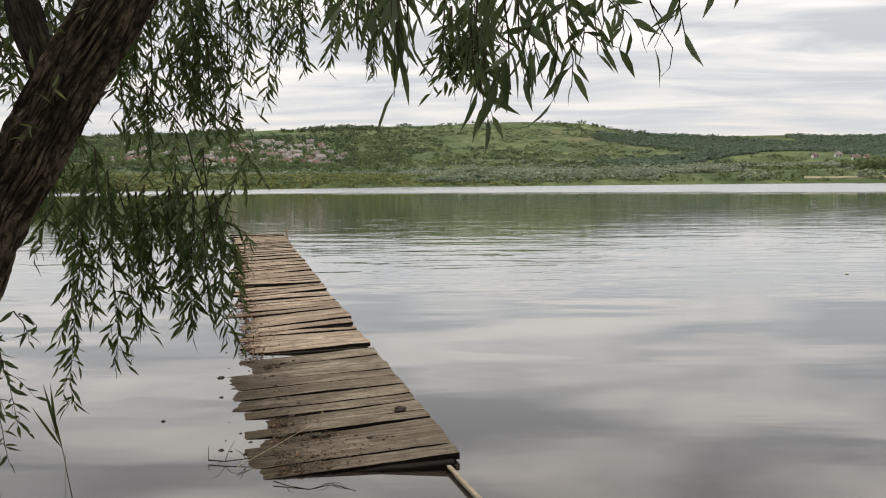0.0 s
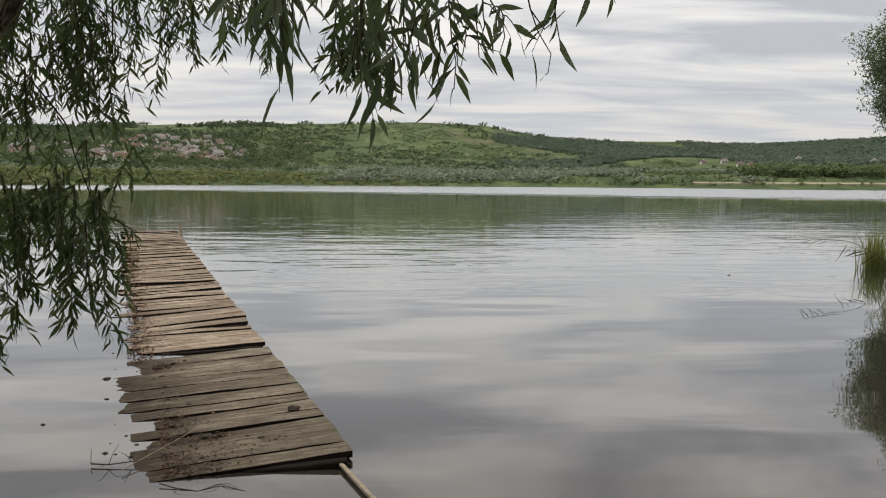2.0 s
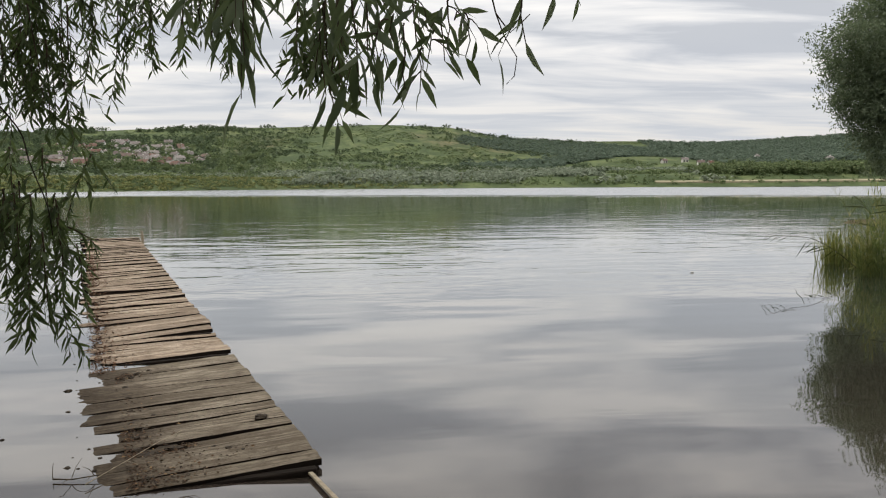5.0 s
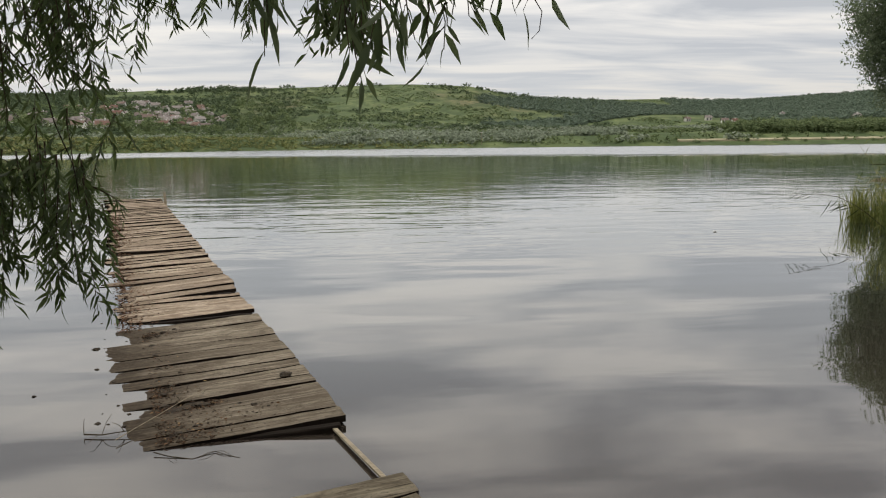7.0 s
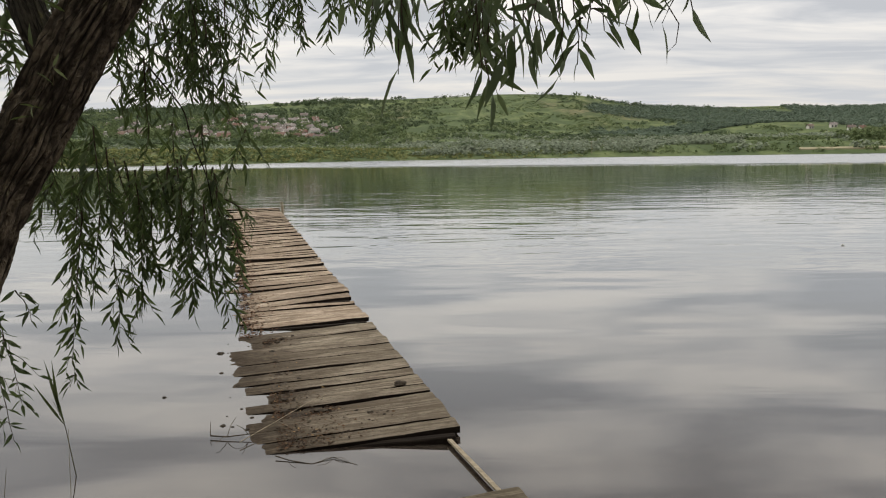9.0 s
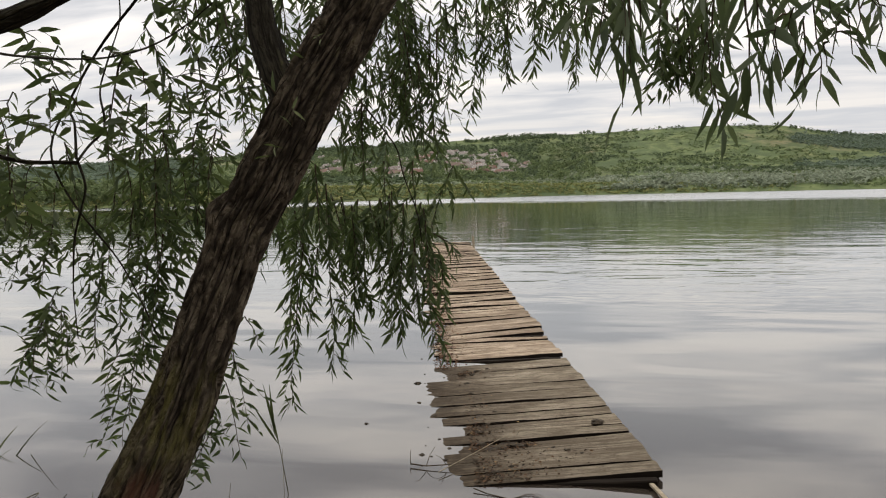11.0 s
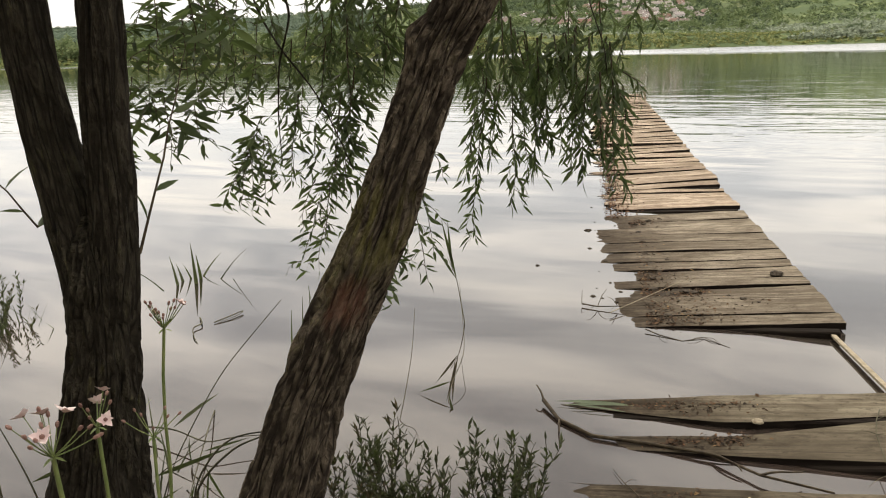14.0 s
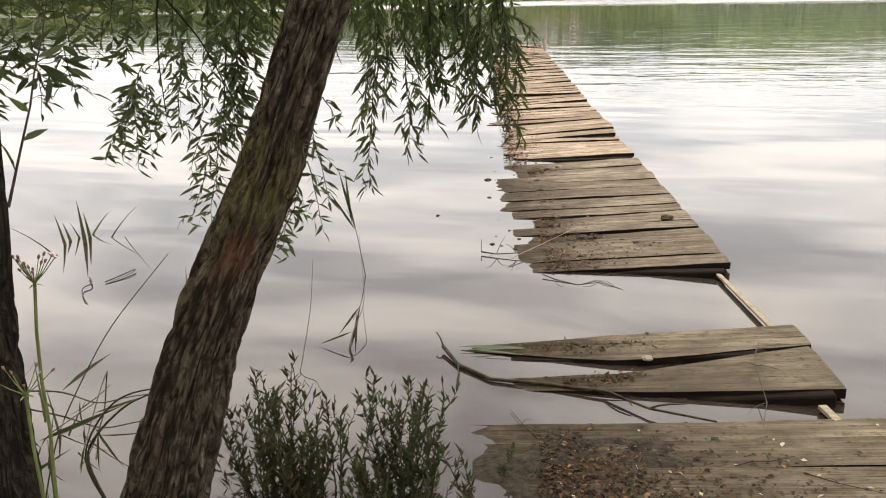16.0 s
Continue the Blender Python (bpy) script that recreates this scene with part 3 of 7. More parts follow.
def trunk_mesh(name, axis, radii, material, parent, seed, sides=170, rings=420, groove=0.013, burls=(), label=""):
    """A bark-covered stem along a smooth line, with lengthwise furrows and burls."""
    axis, radii = np.asarray(axis, float), np.asarray(radii, float)
    seg = np.concatenate([[0], np.cumsum(np.linalg.norm(np.diff(axis, axis=0), axis=1))])
    s = np.linspace(0, seg[-1], rings)
    pts = np.stack([np.interp(s, seg, axis[:, k]) for k in range(3)], 1)
    for _ in range(6):
        pts[1:-1] = (pts[:-2] + 2 * pts[1:-1] + pts[2:]) / 4
    rad = np.interp(s, seg, radii)
    tan = unit(np.gradient(pts, axis=0))
    a = unit(np.cross(tan, [0.0, 1.0, 0.0]))
    b = np.cross(tan, a)
    verts, grain = [], []
    for i in range(rings):
        for j in range(sides):
            th = 2 * math.pi * j / sides
            c0, s0 = math.cos(th), math.sin(th)
            grain.append((c0 * rad[i] + seed, s0 * rad[i], s[i]))
            q = Vector((c0 * 3.4 + seed, s0 * 3.4, s[i] * 5.5))
            warp = noise.noise(q * 0.8) * 0.5
            fur = 1.0 - abs(noise.noise(Vector((c0 * 7.0 + warp + seed, s0 * 7.0 + warp, s[i] * 8.0)))) * 3.0
            knob = noise.noise(Vector((c0 * 1.1, s0 * 1.1, s[i] * 2.6 + seed)))
            r = rad[i] + groove * (0.3 - max(fur, -0.2)) + rad[i] * 0.07 * knob + groove * 0.35 * noise.noise(q * 5.0)
            n = a[i] * c0 + b[i] * s0
            p = pts[i] + n * r
            for (bx, by, bz, br, bh) in burls:
                d = math.dist(p, (bx, by, bz))
                if d < br:
                    p = p + n * bh * (0.5 + 0.5 * math.cos(math.pi * d / br))
            verts.append(p)
    i = np.arange(rings - 1)[:, None] * sides
    j = np.arange(sides)[None]
    k = (j + 1) % sides
    f = np.stack([i + j, i + k, i + sides + k, i + sides + j], -1).reshape(-1, 4)
    ob = mesh_object(name, np.array(verts), f, material, parent, label, smooth=True)
    ob.data.attributes.new("grain", "FLOAT_VECTOR", "POINT").data.foreach_set("vector", np.array(grain, dtype=np.float32).ravel())
    return ob


# ---------------------------------------------------------------- ground, lake, hills
SHORE_X = np.array([-4000.0, -900.0, -300.0, -200.0, -138.0, -88.0, -34.0, 35.0, 95.0, 122.0, 161.0, 420.0, 2100.0, 4500.0])
SHORE_Y = np.array([-900.0, -200.0, 55.0, 118.0, 180.0, 262.0, 322.0, 328.0, 312.0, 290.0, 270.0, 235.0, 200.0, 200.0])
RIDGE_AZ = np.array([-180.0, -70.0, -60.0, -48.0, -40.0, -33.0, -28.0, -20.0, -16.6, -11.0, -7.0, -2.0, 2.0, 4.5, 7.5, 9.7, 12.0, 15.4, 20.0, 22.6, 25.7, 29.0, 32.0, 36.0, 50.0, 180.0])
RIDGE_EL = np.array([38.0, 38.0, 31.8, 37.2, 39.4, 46.3, 48.4, 56.3, 59.5, 65.8, 71.8, 81.9, 85.7, 83.7, 78.3, 67.7, 60.8, 57.3, 57.3, 54.8, 55.3, 60.4, 65.7, 69.7, 70.0, 40.0]) / 1490.0


def near_land(x, y):
    bank = 1.25 - y + 0.12 * np.sin(1.7 * x) + 0.07 * np.sin(4.3 * x + 1.0)
    point = 3.0 * (1 - np.sqrt(((x - 12.4) / 3.7) ** 2 + ((y - 12.6) / 2.6) ** 2))
    side = np.maximum(3.0 * (1 - np.sqrt(((x - 22.5) / 6.0) ** 2 + ((y - 26.0) / 4.5) ** 2)), (x - 11.0 - 0.75 * np.maximum(y, 0)) * 0.6)
    return np.maximum(np.maximum(bank, point), side)


def ground_z(x, y):
    x, y = np.asarray(x, float), np.asarray(y, float)
    near = np.clip(0.13 * near_land(x, y), -1.4, 0.7)
    over = y - np.interp(x, SHORE_X, SHORE_Y)
    r = np.hypot(x, y)
    az = np.degrees(np.arctan2(x, y))
    el = np.interp(az, RIDGE_AZ, RIDGE_EL)
    bank = np.clip(over * 0.14, -1.4, 4.0)
    t = np.clip(over / 868.0, 0, 1)
    roll = 5.0 * np.sin(x * 0.008 + 1.0) * np.sin(y * 0.0065) + 3.0 * np.sin(x * 0.021 + y * 0.012)
    hill = (el * 1456.0 + 1.4) * (t ** 1.9 * (1.3 - 0.3 * t)) + roll * np.clip(over / 350.0, 0, 1) * (1 - t)
    far = np.where(over > 0, bank + hill * (1 - 3.0 / np.maximum(el * 1456.0, 30.0)), bank)
    far = np.where(r > 1600, far * np.clip(1 - (r - 1600) / 3000, 0.3, 1), far)
    return np.where(over > -12, np.maximum(near, far), near)


def build_ground():
    az = np.radians(np.concatenate([np.arange(-180, -60, 4.0), np.arange(-60, 45, 0.42), np.arange(45, 180, 4.0)]))
    r = np.concatenate([[0.02], np.geomspace(0.25, 60, 70), np.geomspace(66, 140, 6), np.arange(150, 900, 8.0), np.arange(900, 1640, 16.0), np.geomspace(1680, 4600, 12)])
    R, A = np.meshgrid(r, az, indexing="ij")
    X, Y = R * np.sin(A), R * np.cos(A)
    Z = ground_z(X, Y)
    nr, na = len(r), len(az)
    i = np.arange(nr - 1)[:, None] * na
    j = np.arange(na)[None]
    k = (j + 1) % na
    f = np.stack([i + j, i + na + j, i + na + k, i + k], -1).reshape(-1, 4)
    g = mesh_object("ground", np.stack([X, Y, Z], -1).reshape(-1, 3), f, GROUND, smooth=True)
    tagged(g, "muddy bank, lake bed and green hills in one sheet", "ground", kind="structure")


build_ground()
w = mesh_object("water", [(-3500, -600, 0), (3500, -600, 0), (3500, 1000, 0), (-3500, 1000, 0)], [(0, 1, 2, 3)], WATER)
tagged(w, "calm grey lake water mirroring an overcast sky", "lake", kind="structure")

# ---------------------------------------------------------------- the jetty
J0, JD = np.array([-0.175, 4.548]), np.array([-0.2657, 0.9641])
JN = np.array([0.9641, 0.2657])


VIEW_FOOT = np.array([-0.13, 0.6])


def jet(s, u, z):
    """A place on the jetty: metres along it, across it, and up; heights are lowered and the plan rescaled about the
    camera's foot to keep its view.
    """
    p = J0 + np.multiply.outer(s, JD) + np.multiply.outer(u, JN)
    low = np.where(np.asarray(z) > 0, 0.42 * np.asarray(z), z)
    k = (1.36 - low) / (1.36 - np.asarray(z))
    p = VIEW_FOOT + (p - VIEW_FOOT) * np.asarray(k)[..., None]
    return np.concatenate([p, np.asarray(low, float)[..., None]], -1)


def build_plank(parent, rb, rf, lb, lf, zr, zl, rng, u0=0.0, u1=-0.95, thick=0.034, cup=0.0, material=None, bends=None, ragged=0.03):
    """A worn board: back and front edge along the jetty at its landward-right end and at its other end."""
    n, m = 14, 4
    grid = []
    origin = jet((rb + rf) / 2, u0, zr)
    wave = rng.uniform(0, 6.28, 4)
    tilt = rng.normal(0.0, 0.004)
    for a in range(n):
        t = a / (n - 1)
        back = rb + (lb - rb) * t + 0.003 * math.sin(5 * t + wave[0]) + rng.normal(0, 0.0012)
        front = rf + (lf - rf) * t + 0.003 * math.sin(6 * t + wave[1]) + rng.normal(0, 0.0012)
        if bends:
            back += float(np.interp(t, [0, 0.5, 1], [0, bends[0], 0]))
            front += float(np.interp(t, [0, 0.5, 1], [0, bends[1], 0]))
        for b in range(m + 1):
            k = b / m
            ue = u0 + (u1 - u0) * t
            if a in (0, n - 1):
                ue += rng.normal(0, 0.003 if a == 0 else ragged)
            z = zr + (zl - zr) * t + cup * (1 - (2 * k - 1) ** 2) + 0.003 * math.sin(5 * t + wave[2]) - (0.004 * (1 - t) if b in (0, m) else 0) + (k - 0.5) * tilt + rng.normal(0, 0.0012)
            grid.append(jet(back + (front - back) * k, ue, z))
    top = np.array(grid)
    v = np.concatenate([top, top - (0, 0, thick)])
    o, c = n * (m + 1), m + 1
    f = []
    for a in range(n - 1):
        for b in range(m):
            q = a * c + b
            f += [(q, q + c, q + c + 1, q + 1), (o + q, o + q + 1, o + q + c + 1, o + q + c)]
        f += [(a * c, o + a * c, o + a * c + c, a * c + c), (a * c + m, a * c + c + m, o + a * c + c + m, o + a * c + m)]
    for b in range(m):
        e = (n - 1) * c + b
        f += [(b, b + 1, o + b + 1, o + b), (e, o + e, o + e + 1, e + 1)]
    turn = math.atan2(JN[1], JN[0])
    rot = np.array([[math.cos(-turn), -math.sin(-turn), 0], [math.sin(-turn), math.cos(-turn), 0], [0, 0, 1]])
    ob = mesh_object("plank", (v - origin) @ rot.T, [tuple(int(x) for x in q) for q in f], material or PLANK, parent)
    # Sides and ends go near-black: wet edges plus the gaps' shade, put into colour.
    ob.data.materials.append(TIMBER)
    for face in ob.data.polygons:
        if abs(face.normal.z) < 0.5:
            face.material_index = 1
    ob.location, ob.rotation_euler = origin, (0, 0, turn)
    return ob


def box_beam(name, p0, p1, wide, high, material, parent, label=""):
    p0, p1 = np.asarray(p0, float), np.asarray(p1, float)
    d = unit(p1 - p0)
    a = unit(np.cross(d, [0, 0, 1.0])) * wide / 2
    b = np.cross(unit(a), d) * high / 2
    bm = bmesh.new()
    rings = []
    for k in np.linspace(0, 1, 5):
        c = p0 + (p1 - p0) * k
        rings.append([bm.verts.new(c + q) for q in (a + b, -a + b, -a - b, a - b)])
    for r0, r1 in zip(rings, rings[1:]):
        for i in range(4):
            bm.faces.new((r0[i], r0[(i + 1) % 4], r1[(i + 1) % 4], r1[i]))
    bm.faces.new(rings[0][::-1])
    bm.faces.new(rings[-1])
    bmesh.ops.recalc_face_normals(bm, faces=bm.faces)
    bmesh.ops.bevel(bm, geom=[e for e in bm.edges if e.calc_face_angle(0) > 1.0], offset=min(wide, high) * 0.12, segments=1, affect="EDGES")
    return part(name, bm, material, parent, label)


def build_jetty():
    rng = np.random.default_rng(11)
    jetty = thing("jetty", "half-sunken jetty of weathered grey-brown planks in the lake", "jetty")
    # joints along the right edge, section by section: start, end, number, height at the right, at the left, skew
    cuts = [-0.03, 0.125, 0.455, 0.61, 0.77, 0.98, 1.16, 1.42, 1.69, 1.9, 2.14, 2.4, 2.66]
    for a, b in zip(cuts, cuts[1:]):
        k = a / 2.66
        ul = -1.12 - 0.16 * rng.uniform(0, 1)
        sk = 0.21 + 0.035 * a + rng.normal(0, 0.006)
        build_plank(jetty, b - rng.uniform(0.004, 0.014), a + rng.uniform(0.006, 0.016), b + sk, a + sk + 0.006, 0.118 - 0.012 * k + rng.normal(0, 0.004), -0.026 + 0.008 * k + rng.normal(0, 0.008), rng, rng.normal(0, 0.003), ul)
    for s0, s1, n, zr, zl in ((2.76, 3.20, 2, 0.122, 0.012), (3.20, 3.73, 3, 0.122, 0.015), (3.81, 5.0, 5, 0.124, 0.012), (5.0, 6.1, 5, 0.122, 0.015), (6.12, 7.08, 4, 0.12, 0.035), (7.16, 8.95, 7, 0.13, 0.06), (8.98, 10.4, 6, 0.135, 0.06), (10.44, 12.55, 9, 0.13, 0.07), (12.6, 14.7, 9, 0.135, 0.075), (14.75, 17.6, 12, 0.14, 0.09), (17.66, 18.2, 2, 0.15, 0.12)):
        edge = np.linspace(s0, s1, n + 1) + np.concatenate([[0], rng.normal(0, 0.02, n - 1), [0]])
        for a, b in zip(edge, edge[1:]):
            sk = (0.36 if a < 6 else 0.24) - 0.004 * a + rng.normal(0, 0.01)
            ul = -1.0 - 0.012 * a + rng.normal(0, 0.05)
            build_plank(jetty, b - rng.uniform(0.004, 0.016), a + rng.uniform(0.006, 0.022), b + sk + rng.normal(0, 0.006), a + sk + rng.normal(0, 0.006), zr + rng.normal(0, 0.008), zl + rng.normal(0, 0.01), rng, rng.normal(-0.01, 0.004), ul if a > s0 else max(ul, -0.93), material=PLANK_DRY)
    # the loose pair across the gap
    build_plank(jetty, -0.796, -1.0, -0.757, -0.80, 0.112, -0.006, rng, 0.03, -1.25, 0.034, bends=(0.02, -0.11), material=PLANK_LOOSE, ragged=0.02)
    build_plank(jetty, -1.006, -1.336, -1.03, -1.10, 0.113, -0.024, rng, 0.016, -1.24, 0.036, bends=(-0.072, -0.015), material=PLANK_LOOSE)
    # the landward deck
    edge = [-1.432, -1.547, -1.705, -1.95, -2.19, -2.42, -2.65, -2.87, -3.1, -3.42]
    for b, a in zip(edge, edge[1:]):
        build_plank(jetty, b - 0.004, a + 0.004, b + 0.035, a + 0.035, 0.06 + rng.normal(0, 0.004), -0.014 + rng.normal(0, 0.004), rng, 0.12 + rng.normal(0, 0.01), -1.3, material=PLANK_DECK, ragged=0.03)
    # stringers and posts
    for u in (-0.10, -0.85):
        z = -0.016 if u > -0.5 else -0.09
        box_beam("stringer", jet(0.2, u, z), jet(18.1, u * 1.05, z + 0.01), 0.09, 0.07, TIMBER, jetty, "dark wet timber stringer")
    box_beam("crossbeam", jet(0.03, -0.005, 0.03), jet(0.235, -0.88, -0.05), 0.06, 0.05, TIMBER, jetty, "dark wet timber crossbeam")
    box_beam("crossbeam", jet(-1.275, 0.01, 0.04), jet(-1.13, -1.0, -0.075), 0.06, 0.05, TIMBER, jetty, "dark wet timber crossbeam")
    box_beam("crossbeam", jet(-0.93, -0.1, 0.03), jet(-0.875, -1.15, -0.03), 0.06, 0.05, TIMBER, jetty, "dark wet timber crossbeam")
    box_beam("crossbeam", jet(2.825, -0.015, 0.05), jet(3.18, -0.95, -0.04), 0.05, 0.06, TIMBER, jetty, "dark wet timber crossbeam")
    box_beam("crossbeam", jet(3.875, -0.015, 0.05), jet(4.22, -0.95, -0.04), 0.05, 0.06, TIMBER, jetty, "dark wet timber crossbeam")
    for s0 in (7.22, 12.67):
        box_beam("crossbeam", jet(s0, -0.015, 0.06), jet(s0 + 0.24, -0.95, -0.03), 0.05, 0.06, TIMBER, jetty, "dark wet timber crossbeam")
    box_beam("batten", jet(0.02, -0.05, 0.045), jet(-0.84, 0.0, 0.05), 0.022, 0.012, BATTEN, jetty, "pale narrow wooden batten")
    box_beam("batten", jet(-1.33, -0.05, 0.04), jet(-1.46, -0.03, 0.035), 0.028, 0.014, BATTEN, jetty, "pale narrow wooden batten")
    box_beam("stringer", jet(-1.2, -0.12, -0.012), jet(-0.86, -0.08, 0.0), 0.09, 0.05, TIMBER, jetty, "dark wet timber stringer")
    for s in (0.5, 2.7, 3.1, 6.9, 10.4, 14.2, 18.0):
        for u in (-0.12, -0.85):
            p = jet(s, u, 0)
            v, f = tubes([([p + (0, 0, -1.5), p + (0.005, 0, -0.5), p + (0, 0, 0.005 if u > -0.5 else -0.06)], [0.05, 0.048, 0.045])], 10)
            mesh_object("post", v, f, TIMBER, jetty, "dark wet round post")
    p = jet(17.4, 0.07, 0)
    v, f = tubes([([p + (0, 0, -1.4), p + (0, 0, 0.1), p + (-0.02, 0.02, 0.33)], [0.035, 0.033, 0.03])], 9)
    mesh_object("post", v, f, BATTEN, jetty, "pale short post at the far corner")


build_jetty()

# ---------------------------------------------------------------- the leaning willow
rng = np.random.default_rng(5)
willow = thing("willow_tree", "leaning willow with furrowed brown bark and hanging leafy branches", "tree", at=(0, 0, 0))
AX = [(-1.47, 1.84, -0.25), (-1.355, 2.005, 0.323), (-1.316, 2.089, 0.55), (-1.27, 2.14, 0.70), (-1.225, 2.195, 0.83), (-1.19, 2.245, 0.95), (-1.16, 2.29, 1.08), (-1.127, 2.33, 1.2), (-1.095, 2.378, 1.33), (-1.042, 2.425, 1.45), (-0.988, 2.473, 1.59), (-0.93, 2.523, 1.72), (-0.86, 2.573, 1.86), (-0.70, 2.68, 2.15), (-0.55, 2.85, 2.6), (-0.42, 3.1, 3.1)]
trunk_mesh("trunk", AX, [0.115, 0.087, 0.077, 0.073, 0.071, 0.067, 0.063, 0.061, 0.063, 0.065, 0.067, 0.067, 0.064, 0.06, 0.052, 0.04], BARK, willow, 2.0, burls=((-1.165, 2.35, 1.365, 0.075, 0.026),))


def limb(parent, pts, r0, r1, seed, name="limb", mat=None, sides=20):
    k = len(pts)
    return trunk_mesh(name, pts, np.linspace(r0, r1, k), mat or BARK_DARK, parent, seed, sides, 40, min(0.006, r1 * 0.3))


limb(willow, [(-1.01, 2.47, 1.60), (-1.09, 2.52, 1.75), (-1.13, 2.56, 1.92), (-1.12, 2.65, 2.2), (-1.2, 2.8, 2.7)], 0.04, 0.025, 3.0)
limb(willow, [(-0.8, 2.62, 1.95), (-0.85, 2.95, 2.35), (-1.0, 3.5, 2.6), (-1.3, 4.0, 2.7)], 0.045, 0.02, 4.0)
limb(willow, [(-0.6, 2.8, 2.4), (-0.3, 2.7, 2.55), (0.0, 2.45, 2.55), (0.35, 2.2, 2.5)], 0.035, 0.012, 5.0)
limb(willow, [(-0.5, 2.95, 2.8), (-0.5, 3.6, 2.95), (-0.65, 4.3, 2.9)], 0.035, 0.014, 6.0)
limb(willow, [(-1.12, 2.6, 2.0), (-1.5, 2.95, 2.3), (-2.0, 3.3, 2.35), (-2.5, 3.4, 2.2)], 0.035, 0.012, 7.0)

# hanging branches, each from its upper end to its tip
CURTAIN = [(-1.45, 3.54, 1.38, -1.51, 3.52, 0.56), (-1.64, 3.9, 1.27, -1.71, 3.91, 0.8), (-1.37, 3.55, 1.44, -1.37, 3.54, 0.7), (-1.49, 3.74, 1.19, -1.52, 3.71, 0.84), (-1.46, 3.87, 1.23, -1.42, 3.84, 0.74), (-1.3, 3.7, 1.38, -1.33, 3.7, 0.8), (-1.28, 3.72, 1.28, -1.28, 3.72, 0.92), (-1.27, 3.87, 1.38, -1.29, 3.91, 0.88), (-1.1, 3.64, 1.36, -1.12, 3.65, 0.78), (-1.19, 3.85, 1.18, -1.22, 3.83, 0.79), (-1.02, 3.5, 1.24, -1.02, 3.54, 0.87), (-1.02, 3.65, 1.28, -0.99, 3.63, 0.76), (-1.05, 3.95, 1.17, -1.02, 3.95, 0.86), (-1.05, 3.74, 1.34, -1.04, 3.76, 0.97), (-1.55, 3.52, 1.32, -1.61, 3.53, 1.11), (-1.56, 3.69, 1.34, -1.52, 3.65, 1.03)]
CURTAIN_EDGE = [(-1.02, 3.76, 1.94, -1.02, 3.8, 1.55), (-1.01, 3.58, 1.87, -1.01, 3.59, 1.56), (-0.95, 3.62, 1.99, -0.95, 3.64, 1.68), (-1.13, 3.79, 1.82, -1.14, 3.77, 1.6), (-0.97, 3.83, 2.12, -0.95, 3.84, 1.93), (-1.15, 3.77, 1.94, -1.18, 3.8, 1.62), (-1.2, 3.67, 1.38, -1.17, 3.69, 1.09), (-1.05, 3.85, 1.24, -0.94, 3.82, 1.11), (-0.93, 3.84, 2.16, -0.92, 3.83, 1.88)]
FRINGE = [(-0.9, 4.09, 2.19, -0.92, 4.06, 1.69), (-0.96, 4.22, 2.27, -1.0, 4.2, 1.96), (-0.89, 4.32, 2.24, -0.88, 4.3, 1.9), (-0.88, 4.14, 2.13, -0.9, 4.13, 1.78), (-0.8, 4.17, 2.22, -0.79, 4.14, 1.8), (-0.74, 3.91, 2.09, -0.73, 3.93, 1.82), (-0.68, 4.25, 2.21, -0.69, 4.26, 1.87), (-0.66, 4.35, 2.27, -0.66, 4.33, 1.97), (-0.58, 4.31, 2.26, -0.58, 4.28, 1.94), (-0.52, 4.38, 2.07, -0.52, 4.39, 1.82), (-0.53, 4.16, 2.17, -0.54, 4.2, 2.01), (-1.1, 4.27, 2.24, -1.08, 4.3, 1.88), (-1.03, 3.83, 2.08, -1.02, 3.82, 1.7), (-1.08, 3.85, 1.89, -1.07, 3.83, 1.52), (-1.06, 3.93, 1.72, -1.06, 3.96, 1.46), (-1.14, 3.88, 1.94, -1.16, 3.86, 1.64)]
FRINGE_BACK = [(-0.17, 3.08, 1.96, -0.18, 3.1, 1.68), (-0.15, 3.16, 1.9, -0.15, 3.19, 1.65), (-0.1, 3.17, 1.9, -0.08, 3.2, 1.66), (-0.12, 3.22, 1.89, -0.11, 3.2, 1.64), (-0.06, 3.27, 1.88, -0.05, 3.28, 1.63), (-0.13, 3.26, 1.85, -0.14, 3.25, 1.68), (-0.04, 3.12, 1.85, -0.04, 3.13, 1.63), (-0.36, 3.08, 1.96, -0.37, 3.09, 1.82), (-0.08, 3.24, 1.84, -0.07, 3.23, 1.65), (-0.1, 3.29, 1.99, -0.1, 3.27, 1.7), (-0.06, 3.17, 1.96, -0.06, 3.19, 1.67)]
NEAR_WEST = [(-0.23, 2.25, 1.8, -0.24, 2.27, 1.47), (-0.26, 2.2, 1.79, -0.28, 2.19, 1.58), (-0.24, 2.13, 1.77, -0.24, 2.12, 1.57), (-0.22, 2.19, 1.79, -0.22, 2.16, 1.55), (-0.21, 2.13, 1.77, -0.2, 2.16, 1.57), (-0.28, 2.22, 1.8, -0.3, 2.21, 1.6), (-0.25, 2.19, 1.79, -0.26, 2.22, 1.6), (-0.22, 2.26, 1.8, -0.23, 2.28, 1.63), (-0.28, 2.18, 1.79, -0.32, 2.18, 1.64)]
